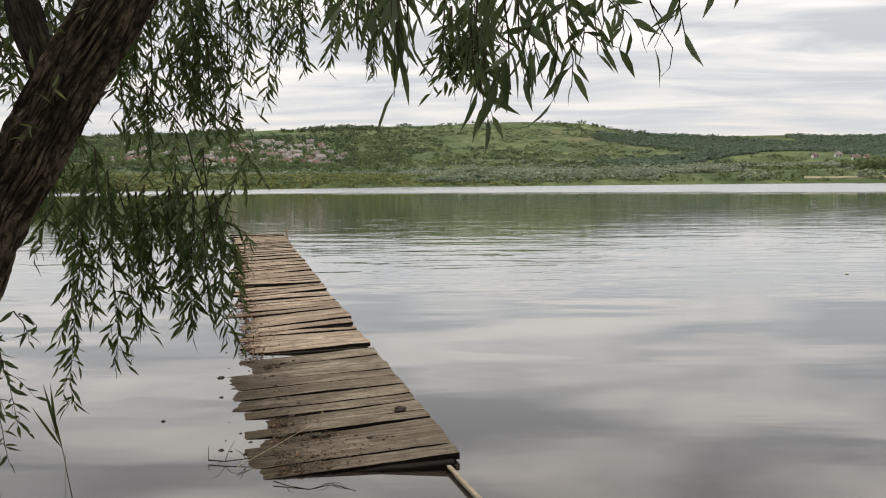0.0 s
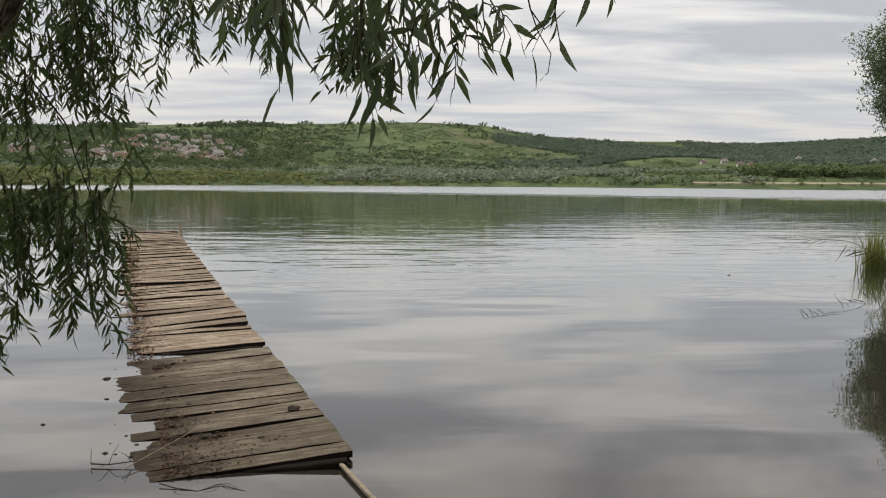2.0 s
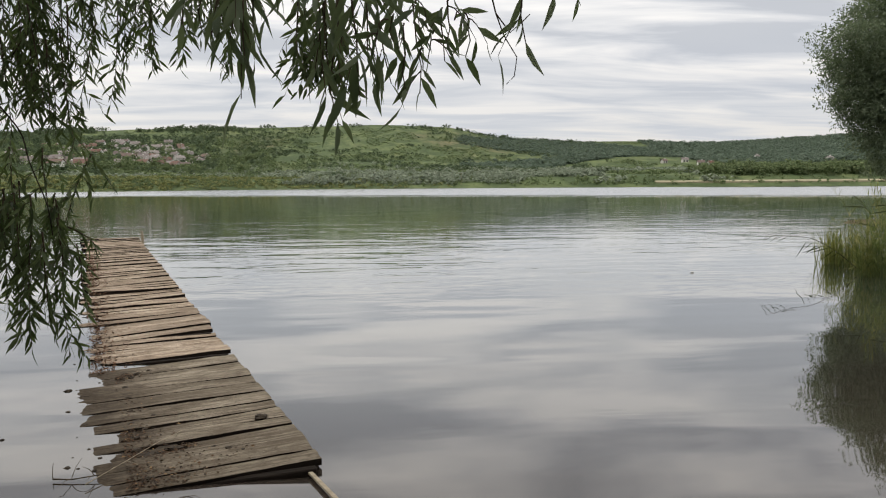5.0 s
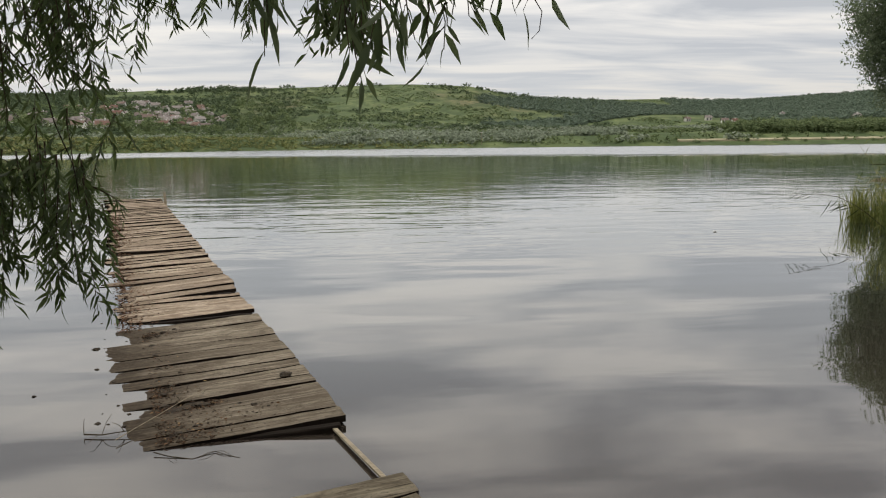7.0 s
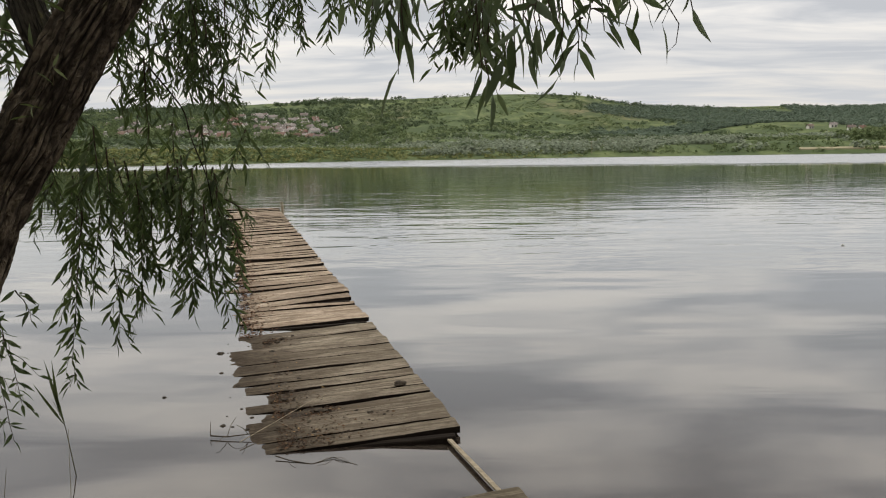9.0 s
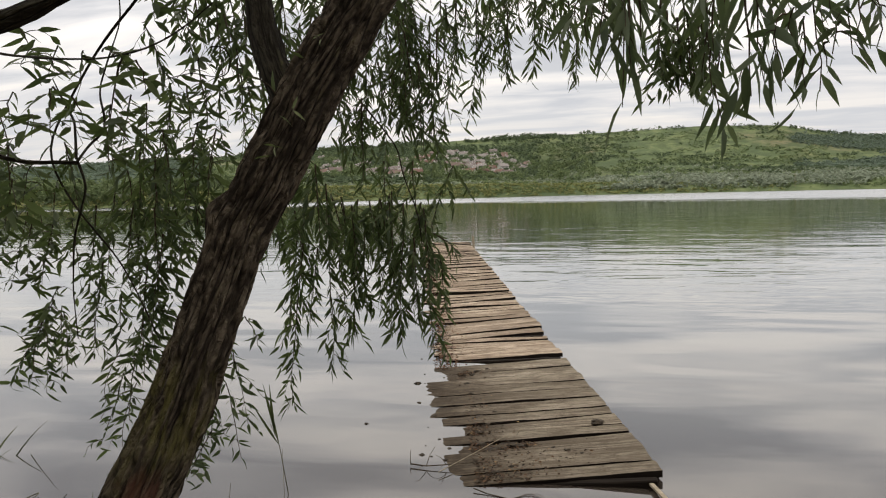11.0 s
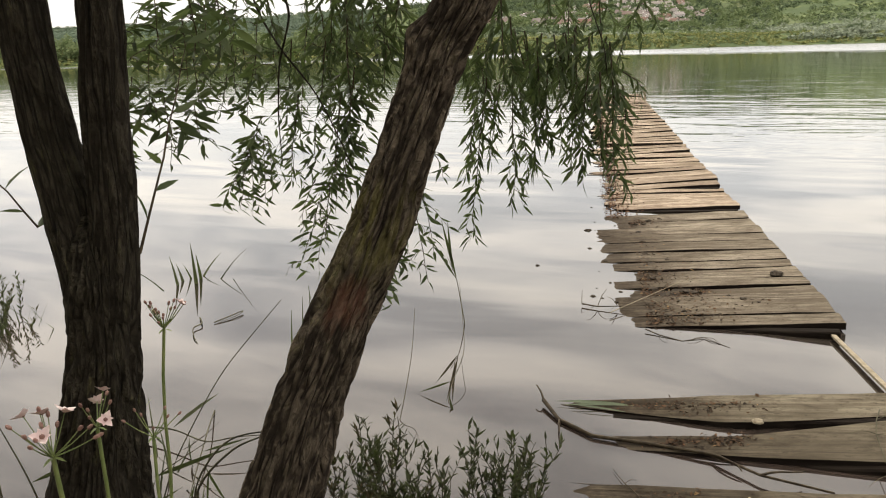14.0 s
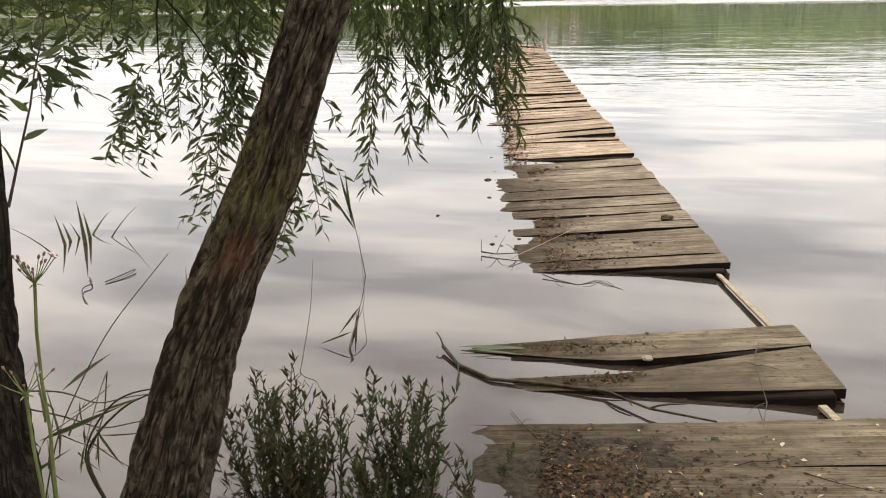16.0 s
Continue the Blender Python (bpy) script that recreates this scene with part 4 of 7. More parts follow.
NEAR_EAST = [(-0.09, 2.24, 1.79, -0.1, 2.21, 1.53), (-0.07, 2.21, 1.78, -0.08, 2.2, 1.48), (-0.05, 2.28, 1.79, -0.06, 2.25, 1.44), (-0.04, 2.15, 1.76, -0.02, 2.17, 1.48), (-0.01, 2.27, 1.79, 0.01, 2.25, 1.51), (0.0, 2.24, 1.78, 0.04, 2.21, 1.51), (-0.14, 2.19, 1.78, -0.13, 2.21, 1.66), (-0.15, 2.15, 1.78, -0.16, 2.14, 1.66), (0.06, 2.26, 1.78, 0.06, 2.26, 1.65), (0.03, 2.2, 1.77, 0.03, 2.19, 1.66)]
NEAR_FINE = [(0.08, 2.2, 1.73, 0.09, 2.18, 1.5), (0.06, 2.15, 1.67, 0.06, 2.13, 1.51), (0.09, 2.11, 1.62, 0.09, 2.12, 1.54), (0.04, 2.12, 1.68, 0.04, 2.13, 1.59), (0.13, 2.16, 1.7, 0.13, 2.13, 1.56), (0.11, 2.14, 1.65, 0.1, 2.13, 1.56), (0.17, 2.18, 1.7, 0.17, 2.15, 1.57), (0.14, 2.1, 1.71, 0.13, 2.1, 1.59), (0.08, 2.13, 1.7, 0.1, 2.15, 1.63), (0.03, 2.12, 1.67, 0.01, 2.1, 1.56), (0.16, 2.22, 1.69, 0.17, 2.2, 1.63), (0.25, 2.03, 1.72, 0.25, 2.01, 1.57), (0.31, 2.04, 1.73, 0.3, 2.02, 1.65), (0.34, 2.05, 1.74, 0.36, 2.09, 1.66)]
SIDE_DARK = [(-1.81, 3.14, 1.54, -1.81, 3.13, 0.94), (-1.98, 3.3, 1.44, -2.02, 3.33, 0.95), (-1.92, 3.4, 1.44, -1.88, 3.37, 1.12), (-1.79, 3.26, 1.55, -1.79, 3.29, 1.29), (-1.78, 3.12, 1.28, -1.85, 3.12, 0.8), (-1.91, 3.15, 1.37, -1.99, 3.17, 1.04), (-2.13, 3.38, 1.47, -2.21, 3.38, 0.94), (-1.83, 3.1, 1.18, -1.88, 3.07, 0.79), (-2.09, 3.22, 1.18, -2.17, 3.25, 0.81), (-2.07, 3.17, 1.38, -2.12, 3.18, 1.03), (-2.02, 3.22, 1.07, -2.04, 3.2, 0.85), (-2.0, 3.31, 1.0, -2.0, 3.3, 0.71), (-1.74, 3.21, 1.43, -1.69, 3.23, 1.25), (-1.73, 3.25, 1.37, -1.75, 3.27, 1.14), (-1.66, 3.25, 1.54, -1.69, 3.23, 1.33)]
SIDE_LOW = [(-1.56, 3.14, 0.93, -1.52, 3.17, 0.59), (-1.6, 3.16, 0.85, -1.68, 3.2, 0.52), (-1.53, 3.05, 0.8, -1.48, 3.04, 0.52), (-1.66, 3.2, 0.68, -1.75, 3.22, 0.38), (-1.61, 3.16, 0.96, -1.57, 3.18, 0.8), (-1.55, 3.23, 0.99, -1.51, 3.24, 0.84), (-1.65, 3.16, 0.61, -1.76, 3.16, 0.38), (-2.01, 3.18, 0.87, -2.07, 3.17, 0.64), (-2.0, 3.18, 0.79, -2.12, 3.19, 0.47), (-1.97, 3.21, 0.75, -2.04, 3.21, 0.47), (-1.87, 3.06, 0.88, -1.9, 3.06, 0.62), (-1.92, 3.22, 0.99, -1.89, 3.23, 0.72), (-2.11, 3.18, 0.99, -2.09, 3.17, 0.81)]
UPPER = [(-1.85, 3.08, 1.74, -1.9, 3.08, 1.49), (-1.84, 3.15, 1.72, -1.84, 3.12, 1.47), (-1.76, 3.16, 1.76, -1.75, 3.16, 1.55), (-1.68, 3.14, 1.77, -1.68, 3.17, 1.56), (-1.64, 3.17, 1.79, -1.63, 3.17, 1.58), (-1.53, 3.08, 1.77, -1.52, 3.09, 1.5), (-1.4, 2.96, 1.8, -1.39, 2.96, 1.61), (-1.48, 3.18, 1.76, -1.48, 3.21, 1.58), (-1.51, 2.91, 1.62, -1.54, 2.92, 1.43), (-1.5, 3.0, 1.61, -1.52, 2.97, 1.41), (-1.65, 2.94, 1.61, -1.65, 2.97, 1.36), (-1.71, 3.19, 2.13, -1.71, 3.19, 1.91), (-1.55, 3.02, 2.08, -1.52, 3.02, 1.9), (-1.53, 3.15, 2.09, -1.51, 3.17, 1.83), (-1.35, 2.92, 1.92, -1.33, 2.9, 1.75)]


def hang(rows, parent, leaf, step, every, side_len, **more):
    """One branch a row."""
    for x, y, z, tx, ty, tz in rows:
        spray("branch", (x, y, z), (tx, ty, tz), parent, rng, leaf * rng.uniform(0.9, 1.1), step, rng.uniform(0.0, 0.03), every, side_len, **more)


def thicket(n, xs, ys, zs, length, parent, leaf, step, every, side_len, **more):
    """Short branches filling a stretch of the crown: tips within the given spans."""
    for _ in range(n):
        x, y, z = rng.uniform(*xs), rng.uniform(*ys), rng.uniform(*zs)
        spray("branch", (x + rng.normal(0.0, 0.06), y + rng.normal(0, 0.06), z + rng.uniform(*length)), (x, y, z), parent, rng, leaf * rng.uniform(0.85, 1.1), step, 0.02, every, side_len, **more)


hang(CURTAIN, willow, 0.062, 0.0125, 0.042, (0.07, 0.16), spread=1.1, slim=0.85)
hang(CURTAIN_EDGE, willow, 0.06, 0.013, 0.045, (0.07, 0.15), spread=1.1, slim=0.8)
thicket(15, (-1.66, -1.0), (3.45, 4.0), (1.0, 1.2), (0.25, 0.4), willow, 0.058, 0.013, 0.05, (0.07, 0.15), spread=1.3)
thicket(13, (-1.7, -1.14), (3.4, 4.0), (1.33, 1.6), (0.3, 0.5), willow, 0.056, 0.013, 0.046, (0.07, 0.16), spread=1.3, slim=0.8)
thicket(25, (-1.55, -1.0), (3.3, 4.0), (1.58, 2.0), (0.3, 0.5), willow, 0.056, 0.013, 0.046, (0.07, 0.16), spread=1.3, slim=0.8)
thicket(14, (-1.12, -0.4), (3.6, 4.3), (1.98, 2.12), (0.25, 0.4), willow, 0.058, 0.014, 0.046, (0.07, 0.15), spread=1.2, slim=0.8)
hang(FRINGE, willow, 0.062, 0.0135, 0.044, (0.06, 0.14), spread=0.9, slim=0.8)
hang(FRINGE_BACK, willow, 0.055, 0.014, 0.035, (0.06, 0.14), spread=1.2)
# large leaves close by, over the open water
hang(NEAR_WEST[:1], willow, 0.105, 0.05, 0.5, (0.05, 0.08), fine=True, material=LEAF_NEAR_LIT, thick=0.002, spread=0.7, slim=0.85, loose=-0.2)
hang(NEAR_WEST[1:], willow, 0.086, 0.03, 0.1, (0.05, 0.1), fine=True, material=LEAF_NEAR_LIT, thick=0.0025, spread=0.9, slim=0.76, loose=-0.2)
hang(NEAR_EAST, willow, 0.086, 0.031, 0.11, (0.05, 0.1), fine=True, material=LEAF_NEAR_LIT, thick=0.0025, spread=0.9, slim=0.76, loose=-0.25)
hang(NEAR_FINE, willow, 0.06, 0.02, 0.085, (0.05, 0.11), fine=True, material=LEAF_NEAR_LIT, thick=0.0018, spread=1.2)
thicket(6, (0.1, 0.3), (2.0, 2.25), (1.7, 1.78), (0.15, 0.25), willow, 0.058, 0.02, 0.08, (0.05, 0.11), fine=True, material=LEAF_NEAR_LIT)
curl = np.array([(0.20, 2.2, 1.9), (0.215, 2.2, 1.78), (0.235, 2.2, 1.70), (0.262, 2.2, 1.665), (0.285, 2.2, 1.685), (0.30, 2.2, 1.70)])
hook = np.array([(0.235, 2.2, 1.70), (0.25, 2.2, 1.66), (0.275, 2.2, 1.62), (0.27, 2.2, 1.585), (0.255, 2.2, 1.57)])
v, f = tubes([(curl, np.linspace(0.002, 0.0009, 6)), (hook, np.linspace(0.0013, 0.0007, 5))], 4)
mesh_object("twig", v, f, TWIG, willow)
# water shoots on the trunk
for x, y, z, a in ((-1.0, 2.38, 1.62, -0.5), (-0.94, 2.40, 1.70, 0.8), (-0.97, 2.39, 1.55, 0.3), (-1.04, 2.33, 1.47, 1.2)):
    spray("shoot", (x, y, z), (x + 0.09 * math.sin(a), y - 0.05, z + 0.03), willow, rng, 0.055, 0.03, 0.02, 0.5, (0.02, 0.03), material=LEAF_YELLOW, thick=0.002, slim=0.7)
# the leafy side branches over the water behind the trunk
limb(willow, [(-1.25, 2.55, 2.1), (-1.8, 2.85, 1.85), (-2.1, 2.95, 1.55), (-1.97, 3.0, 1.30), (-1.88, 3.0, 1.24), (-1.79, 3.0, 1.07), (-1.73, 3.0, 0.94)], 0.0045, 0.002, 23.0, sides=8)
limb(willow, [(-1.25, 3.6, 1.75), (-1.16, 3.6, 1.64), (-1.10, 3.6, 1.56), (-1.09, 3.6, 1.48), (-1.06, 3.6, 1.40), (-1.03, 3.6, 1.32), (-1.02, 3.6, 1.22)], 0.0035, 0.0015, 24.0, sides=8)
hang(SIDE_DARK, willow, 0.056, 0.0125, 0.042, (0.07, 0.16), spread=1.4, loose=0.4)
thicket(10, (-2.1, -1.77), (3.05, 3.4), (1.05, 1.45), (0.25, 0.4), willow, 0.062, 0.015, 0.042, (0.07, 0.16), spread=1.5)
hang(SIDE_LOW, willow, 0.056, 0.02, 0.06, (0.06, 0.13), spread=1.4, thick=0.0022, loose=0.7)
hang(UPPER, willow, 0.055, 0.0145, 0.046, (0.06, 0.14), spread=1.3, loose=0.7)
thicket(15, (-1.75, -1.1), (2.75, 3.3), (1.55, 1.95), (0.25, 0.4), willow, 0.06, 0.018, 0.05, (0.06, 0.15), spread=1.3)


def crown_cloud(parent, lobes, seed):
    """The leafy crown overhead, added out of view for its shade: uneven lobes of drooping leaves."""
    g = np.random.default_rng(seed)
    P = []
    for x, y, z, r in lobes:
        n = int(2600 * r * r)
        d = unit(g.normal(0, 1, (n, 3)))
        rad = r * g.uniform(0.2, 1.0, n) ** 0.5 * (1 + 0.3 * np.sin(d[:, 0] * 5 + x) * np.sin(d[:, 2] * 6 + y))
        P.append(np.array([x, y, z]) + d * rad[:, None] * (1, 1, 0.6))
    P = np.concatenate(P)
    n = len(P)
    W = np.stack([g.normal(0, 0.6, n), g.normal(0, 0.6, n), g.normal(-0.7, 0.5, n)], 1)
    L = g.uniform(0.06, 0.11, n)
    v, f = leaf_batch(P, W, g.normal(0, 1, (n, 3)), L, L * 0.26, 0.15, False)
    return mesh_object("crown", v, f, LEAF, parent)


crown_cloud(willow, [(-0.9, 2.6, 3.3, 0.8), (-0.4, 3.4, 3.5, 0.8), (-1.2, 3.6, 3.2, 0.8), (-1.8, 3.0, 3.1, 0.7), (-0.8, 3.0, 4.2, 0.9), (0.2, 2.9, 3.7, 0.7)], 61)

# ---------------------------------------------------------------- the forked willow
fork = thing("forked_willow", "dark forked willow trunk standing in shallow water", "tree")
trunk_mesh("trunk", [(-1.70, 1.75, -0.25), (-1.651, 1.75, 0.392), (-1.628, 1.75, 0.505), (-1.60, 1.75, 0.639), (-1.577, 1.75, 0.78), (-1.566, 1.75, 0.89), (-1.566, 1.75, 0.97), (-1.57, 1.75, 1.03)], [0.145, 0.106, 0.093, 0.078, 0.066, 0.066, 0.05, 0.015], BARK_DARK, fork, 9.0, groove=0.012)
limb(fork, [(-1.585, 1.75, 0.82), (-1.615, 1.75, 1.0), (-1.642, 1.75, 1.12), (-1.667, 1.75, 1.227), (-1.686, 1.75, 1.337), (-1.69, 1.75, 1.443), (-1.71, 1.74, 1.7), (-1.84, 1.7, 2.1), (-1.95, 1.65, 2.6)], 0.054, 0.044, 10.0, sides=64)
limb(fork, [(-1.55, 1.76, 0.82), (-1.519, 1.76, 1.0), (-1.511, 1.76, 1.12), (-1.506, 1.75, 1.228), (-1.49, 1.75, 1.333), (-1.476, 1.75, 1.433), (-1.45, 1.72, 1.7), (-1.43, 1.7, 2.1), (-1.4, 1.7, 2.6)], 0.047, 0.035, 12.0, sides=64)
limb(fork, [(-1.48, 1.74, 1.62), (-1.35, 1.88, 1.69), (-1.30, 1.9, 1.71), (-1.22, 1.9, 1.73), (-1.14, 1.9, 1.76), (-0.9, 2.0, 1.95)], 0.022, 0.014, 17.0, sides=16)
limb(fork, [(-1.75, 1.75, 1.7), (-1.9, 2.2, 1.9), (-2.2, 2.7, 1.95), (-2.5, 3.0, 1.9)], 0.028, 0.01, 15.0, sides=14)
limb(fork, [(-1.70, 1.75, 1.66), (-1.85, 1.95, 1.62), (-1.94, 2.25, 1.57), (-1.88, 2.35, 1.555), (-1.83, 2.4, 1.52), (-1.76, 2.4, 1.515), (-1.70, 2.4, 1.485), (-1.64, 2.4, 1.495), (-1.58, 2.45, 1.49)], 0.0065, 0.005, 13.0, sides=12)
limb(fork, [(-1.59, 2.46, 1.49), (-1.57, 2.5, 1.55), (-1.53, 2.5, 1.56), (-1.53, 2.5, 1.62), (-1.55, 2.5, 1.66), (-1.53, 2.5, 1.71), (-1.50, 2.5, 1.78), (-1.47, 2.5, 1.84), (-1.48, 2.5, 2.0)], 0.0035, 0.0015, 14.0, sides=8)
limb(fork, [(-1.59, 2.46, 1.50), (-1.62, 2.5, 1.60), (-1.65, 2.5, 1.65), (-1.68, 2.5, 1.71)], 0.004, 0.0015, 16.0, sides=8)
limb(fork, [(-1.585, 2.46, 1.49), (-1.59, 2.5, 1.43), (-1.62, 2.5, 1.36), (-1.68, 2.55, 1.29), (-1.73, 2.6, 1.15), (-1.80, 2.7, 1.0)], 0.0038, 0.0015, 19.0, sides=10)
limb(fork, [(-1.85, 2.25, 1.80), (-1.75, 2.4, 1.76), (-1.60, 2.4, 1.74), (-1.46, 2.4, 1.73), (-1.34, 2.4, 1.745), (-1.25, 2.4, 1.78), (-1.16, 2.4, 1.84)], 0.0035, 0.0018, 20.0, sides=8)
limb(fork, [(-1.49, 2.7, 1.72), (-1.40, 2.7, 1.735), (-1.31, 2.7, 1.715), (-1.285, 2.7, 1.73), (-1.28, 2.7, 1.77), (-1.30, 2.7, 1.80), (-1.34, 2.7, 1.80)], 0.0014, 0.002, 22.0, sides=8)
crown_cloud(fork, [(-1.6, 1.3, 3.4, 0.9), (-0.9, 0.6, 3.6, 0.9), (-2.2, 0.6, 3.3, 0.9), (-1.4, -0.3, 3.7, 1.0), (-2.4, 1.8, 3.1, 0.7), (0.2, -1.4, 3.4, 0.9), (-1.4, -1.6, 3.2, 1.0)], 62)
SHOOT = [(-1.92, 2.35, 1.48, -1.96, 2.38, 1.26), (-1.66, 2.16, 1.41, -1.67, 2.17, 1.22), (-1.96, 2.34, 1.46, -1.99, 2.32, 1.27), (-1.77, 2.23, 1.36, -1.79, 2.25, 1.18), (-1.77, 2.31, 1.33, -1.76, 2.3, 1.13), (-1.86, 2.28, 1.25, -1.84, 2.3, 1.03), (-1.83, 2.21, 1.23, -1.83, 2.23, 1.1), (-1.95, 2.27, 1.28, -2.01, 2.28, 1.09), (-1.73, 2.25, 1.22, -1.7, 2.24, 1.05), (-1.89, 2.23, 1.18, -2.0, 2.27, 1.01), (-1.79, 2.18, 1.36, -1.78, 2.15, 1.15), (-1.61, 2.13, 1.48, -1.63, 2.16, 1.3), (-1.77, 2.37, 1.46, -1.77, 2.35, 1.29), (-1.75, 2.19, 1.17, -1.75, 2.17, 1.03)]
SIDE_ARCH = [(-1.99, 2.86, 1.13, -2.09, 2.87, 0.88), (-1.93, 2.77, 1.1, -2.1, 2.8, 0.83), (-2.1, 3.01, 1.05, -2.15, 3.05, 0.75), (-1.98, 2.79, 1.06, -2.03, 2.76, 0.79), (-2.18, 3.02, 1.03, -2.18, 3.01, 0.71), (-1.95, 2.83, 1.06, -1.94, 2.82, 0.83), (-2.14, 2.95, 0.94, -2.24, 2.92, 0.74), (-2.11, 2.9, 1.4, -2.21, 2.91, 1.08), (-2.2, 2.97, 1.37, -2.26, 2.93, 1.17), (-2.15, 2.99, 1.38, -2.17, 2.99, 1.08), (-2.09, 2.88, 1.33, -2.14, 2.89, 1.13), (-1.97, 2.83, 1.33, -2.05, 2.86, 1.07), (-1.93, 2.81, 1.46, -1.97, 2.82, 1.2), (-1.88, 2.8, 1.34, -1.87, 2.81, 1.13)]
UPPER_LEFT = [(-1.76, 2.54, 1.82, -1.81, 2.54, 1.7), (-1.65, 2.49, 1.79, -1.7, 2.51, 1.67), (-1.57, 2.48, 1.77, -1.61, 2.5, 1.61), (-1.5, 2.46, 1.76, -1.45, 2.44, 1.67), (-1.41, 2.37, 1.73, -1.39, 2.41, 1.65), (-1.32, 2.33, 1.71, -1.31, 2.35, 1.59), (-1.83, 2.54, 1.87, -1.75, 2.52, 1.69), (-1.56, 2.34, 1.66, -1.55, 2.33, 1.48), (-1.67, 2.41, 1.61, -1.72, 2.41, 1.49), (-1.57, 2.43, 1.65, -1.57, 2.47, 1.53), (-1.68, 2.36, 1.66, -1.74, 2.39, 1.54), (-1.42, 2.34, 1.57, -1.38, 2.38, 1.48), (-1.67, 2.41, 1.49, -1.73, 2.43, 1.34), (-1.67, 2.33, 1.45, -1.7, 2.33, 1.27), (-1.37, 2.49, 1.94, -1.38, 2.5, 1.79)]
hang(SHOOT, fork, 0.056, 0.014, 0.034, (0.05, 0.12), spread=1.5, thick=0.002, fine=True, loose=0.9)
hang(SIDE_ARCH, fork, 0.058, 0.017, 0.048, (0.06, 0.13), spread=1.4, thick=0.0022, fine=True, loose=0.7)
hang(UPPER_LEFT, fork, 0.07, 0.018, 0.055, (0.06, 0.14), spread=1.6, thick=0.0025, fine=True, loose=0.9)
thicket(8, (-2.2, -1.32), (2.4, 2.8), (1.4, 1.62), (0.15, 0.3), fork, 0.06, 0.019, 0.055, (0.06, 0.14), spread=1.5, loose=0.9)
thicket(8, (-2.25, -1.95), (2.5, 2.9), (1.05, 1.4), (0.2, 0.35), fork, 0.056, 0.015, 0.046, (0.06, 0.13), spread=1.5, loose=0.8)
spray("shoot", (-1.545, 1.84, 0.93), (-1.60, 2.1, 1.36), fork, rng, 0.075, 0.05, 0.0, 0.5, (0.04, 0.06), thick=0.004, bare=0.15)
spray("shoot", (-1.69, 1.72, 1.0), (-1.80, 1.65, 1.17), fork, rng, 0.07, 0.035, 0.01, 0.5, (0.03, 0.05), thick=0.0025)

# ---------------------------------------------------------------- weeds, reeds and flowers at the shore
def weed(x, y, height, n, seed, lean=0.11, rusty=0.1):
    """A bushy shore weed: upright stems set with small narrow leaves."""
    g = np.random.default_rng(seed)
    plant = thing("shore_weed", "dark bushy weed with narrow leaves standing in shallow water", "weed", "weeds by the planks")
    for _ in range(int(n * 0.8)):
        a = g.uniform(0, 6.283)
        h = height * g.uniform(0.4, 1.0)
        base = np.array([x + g.normal(0, 0.04), y + g.normal(0, 0.04), -0.12])
        tip = base + np.array([math.cos(a) * lean, math.sin(a) * lean, h + 0.12])
        pts = curve_points(base, tip, 0.0, 10, g, 0.006)
        lines, radii = [pts], [np.linspace(0.0035, 0.0012, 10)]
        for at in g.uniform(0.4, 0.85, int(g.integers(2, 5))):
            p = np.array([np.interp(at, np.linspace(0, 1, 10), pts[:, q]) for q in range(3)])
            b = g.uniform(0, 6.283)
            ln = h * g.uniform(0.14, 0.32)
            lines.append(curve_points(p, p + np.array([math.cos(b) * ln * 0.55, math.sin(b) * ln * 0.55, ln * 0.85]), -0.01, 6, g, 0.003))
            radii.append(np.linspace(0.0016, 0.0008, 6))
        v, f = tubes(list(zip(lines, radii)), 4)
        stem = mesh_object("stem", v, f, STEM, plant)
        P, W, F, L = [], [], [], []
        for q, line in enumerate(lines):
            ln = np.linalg.norm(np.diff(line, axis=0), axis=1).sum()
            k = int(ln / 0.0085)
            s = g.uniform(0.22 if q == 0 else 0.1, 1.0, k)
            idx = np.linspace(0, 1, len(line))
            P.append(np.stack([np.interp(s, idx, line[:, c]) for c in range(3)], 1))
            b = g.uniform(0, 6.283, k)
            W.append(np.stack([np.cos(b), np.sin(b), g.uniform(0.4, 1.6, k)], 1))
            F.append(np.stack([-np.cos(b) * 0.6, -np.sin(b) * 0.6, np.ones(k)], 1) + g.normal(0, 0.3, (k, 3)))
            L.append(g.uniform(0.016, 0.038, k))
        P, W, F, L = (np.concatenate(q) for q in (P, W, F, L))
        v, f = leaf_batch(P, W, F, L, L * 0.27, -0.05, False)
        mesh_object("foliage", v, f, LEAF_RUST if g.uniform() < rusty else LEAF_WEED, stem)


for x, y, h, n in ((-1.29, 2.42, 0.42, 16), (-1.21, 2.38, 0.36, 17), (-1.37, 2.40, 0.30, 9), (-1.26, 2.30, 0.28, 14), (-1.00, 2.42, 0.39, 15), (-0.92, 2.44, 0.33, 15), (-0.96, 2.34, 0.26, 12), (-0.80, 2.50, 0.22, 5), (-4.05, 3.3, 0.22, 9), (-4.25, 3.4, 0.26, 9)):
    weed(x, y, h, n, int(-x * 100), rusty=0.5 if -1.4 < x < -1.1 else 0.12)


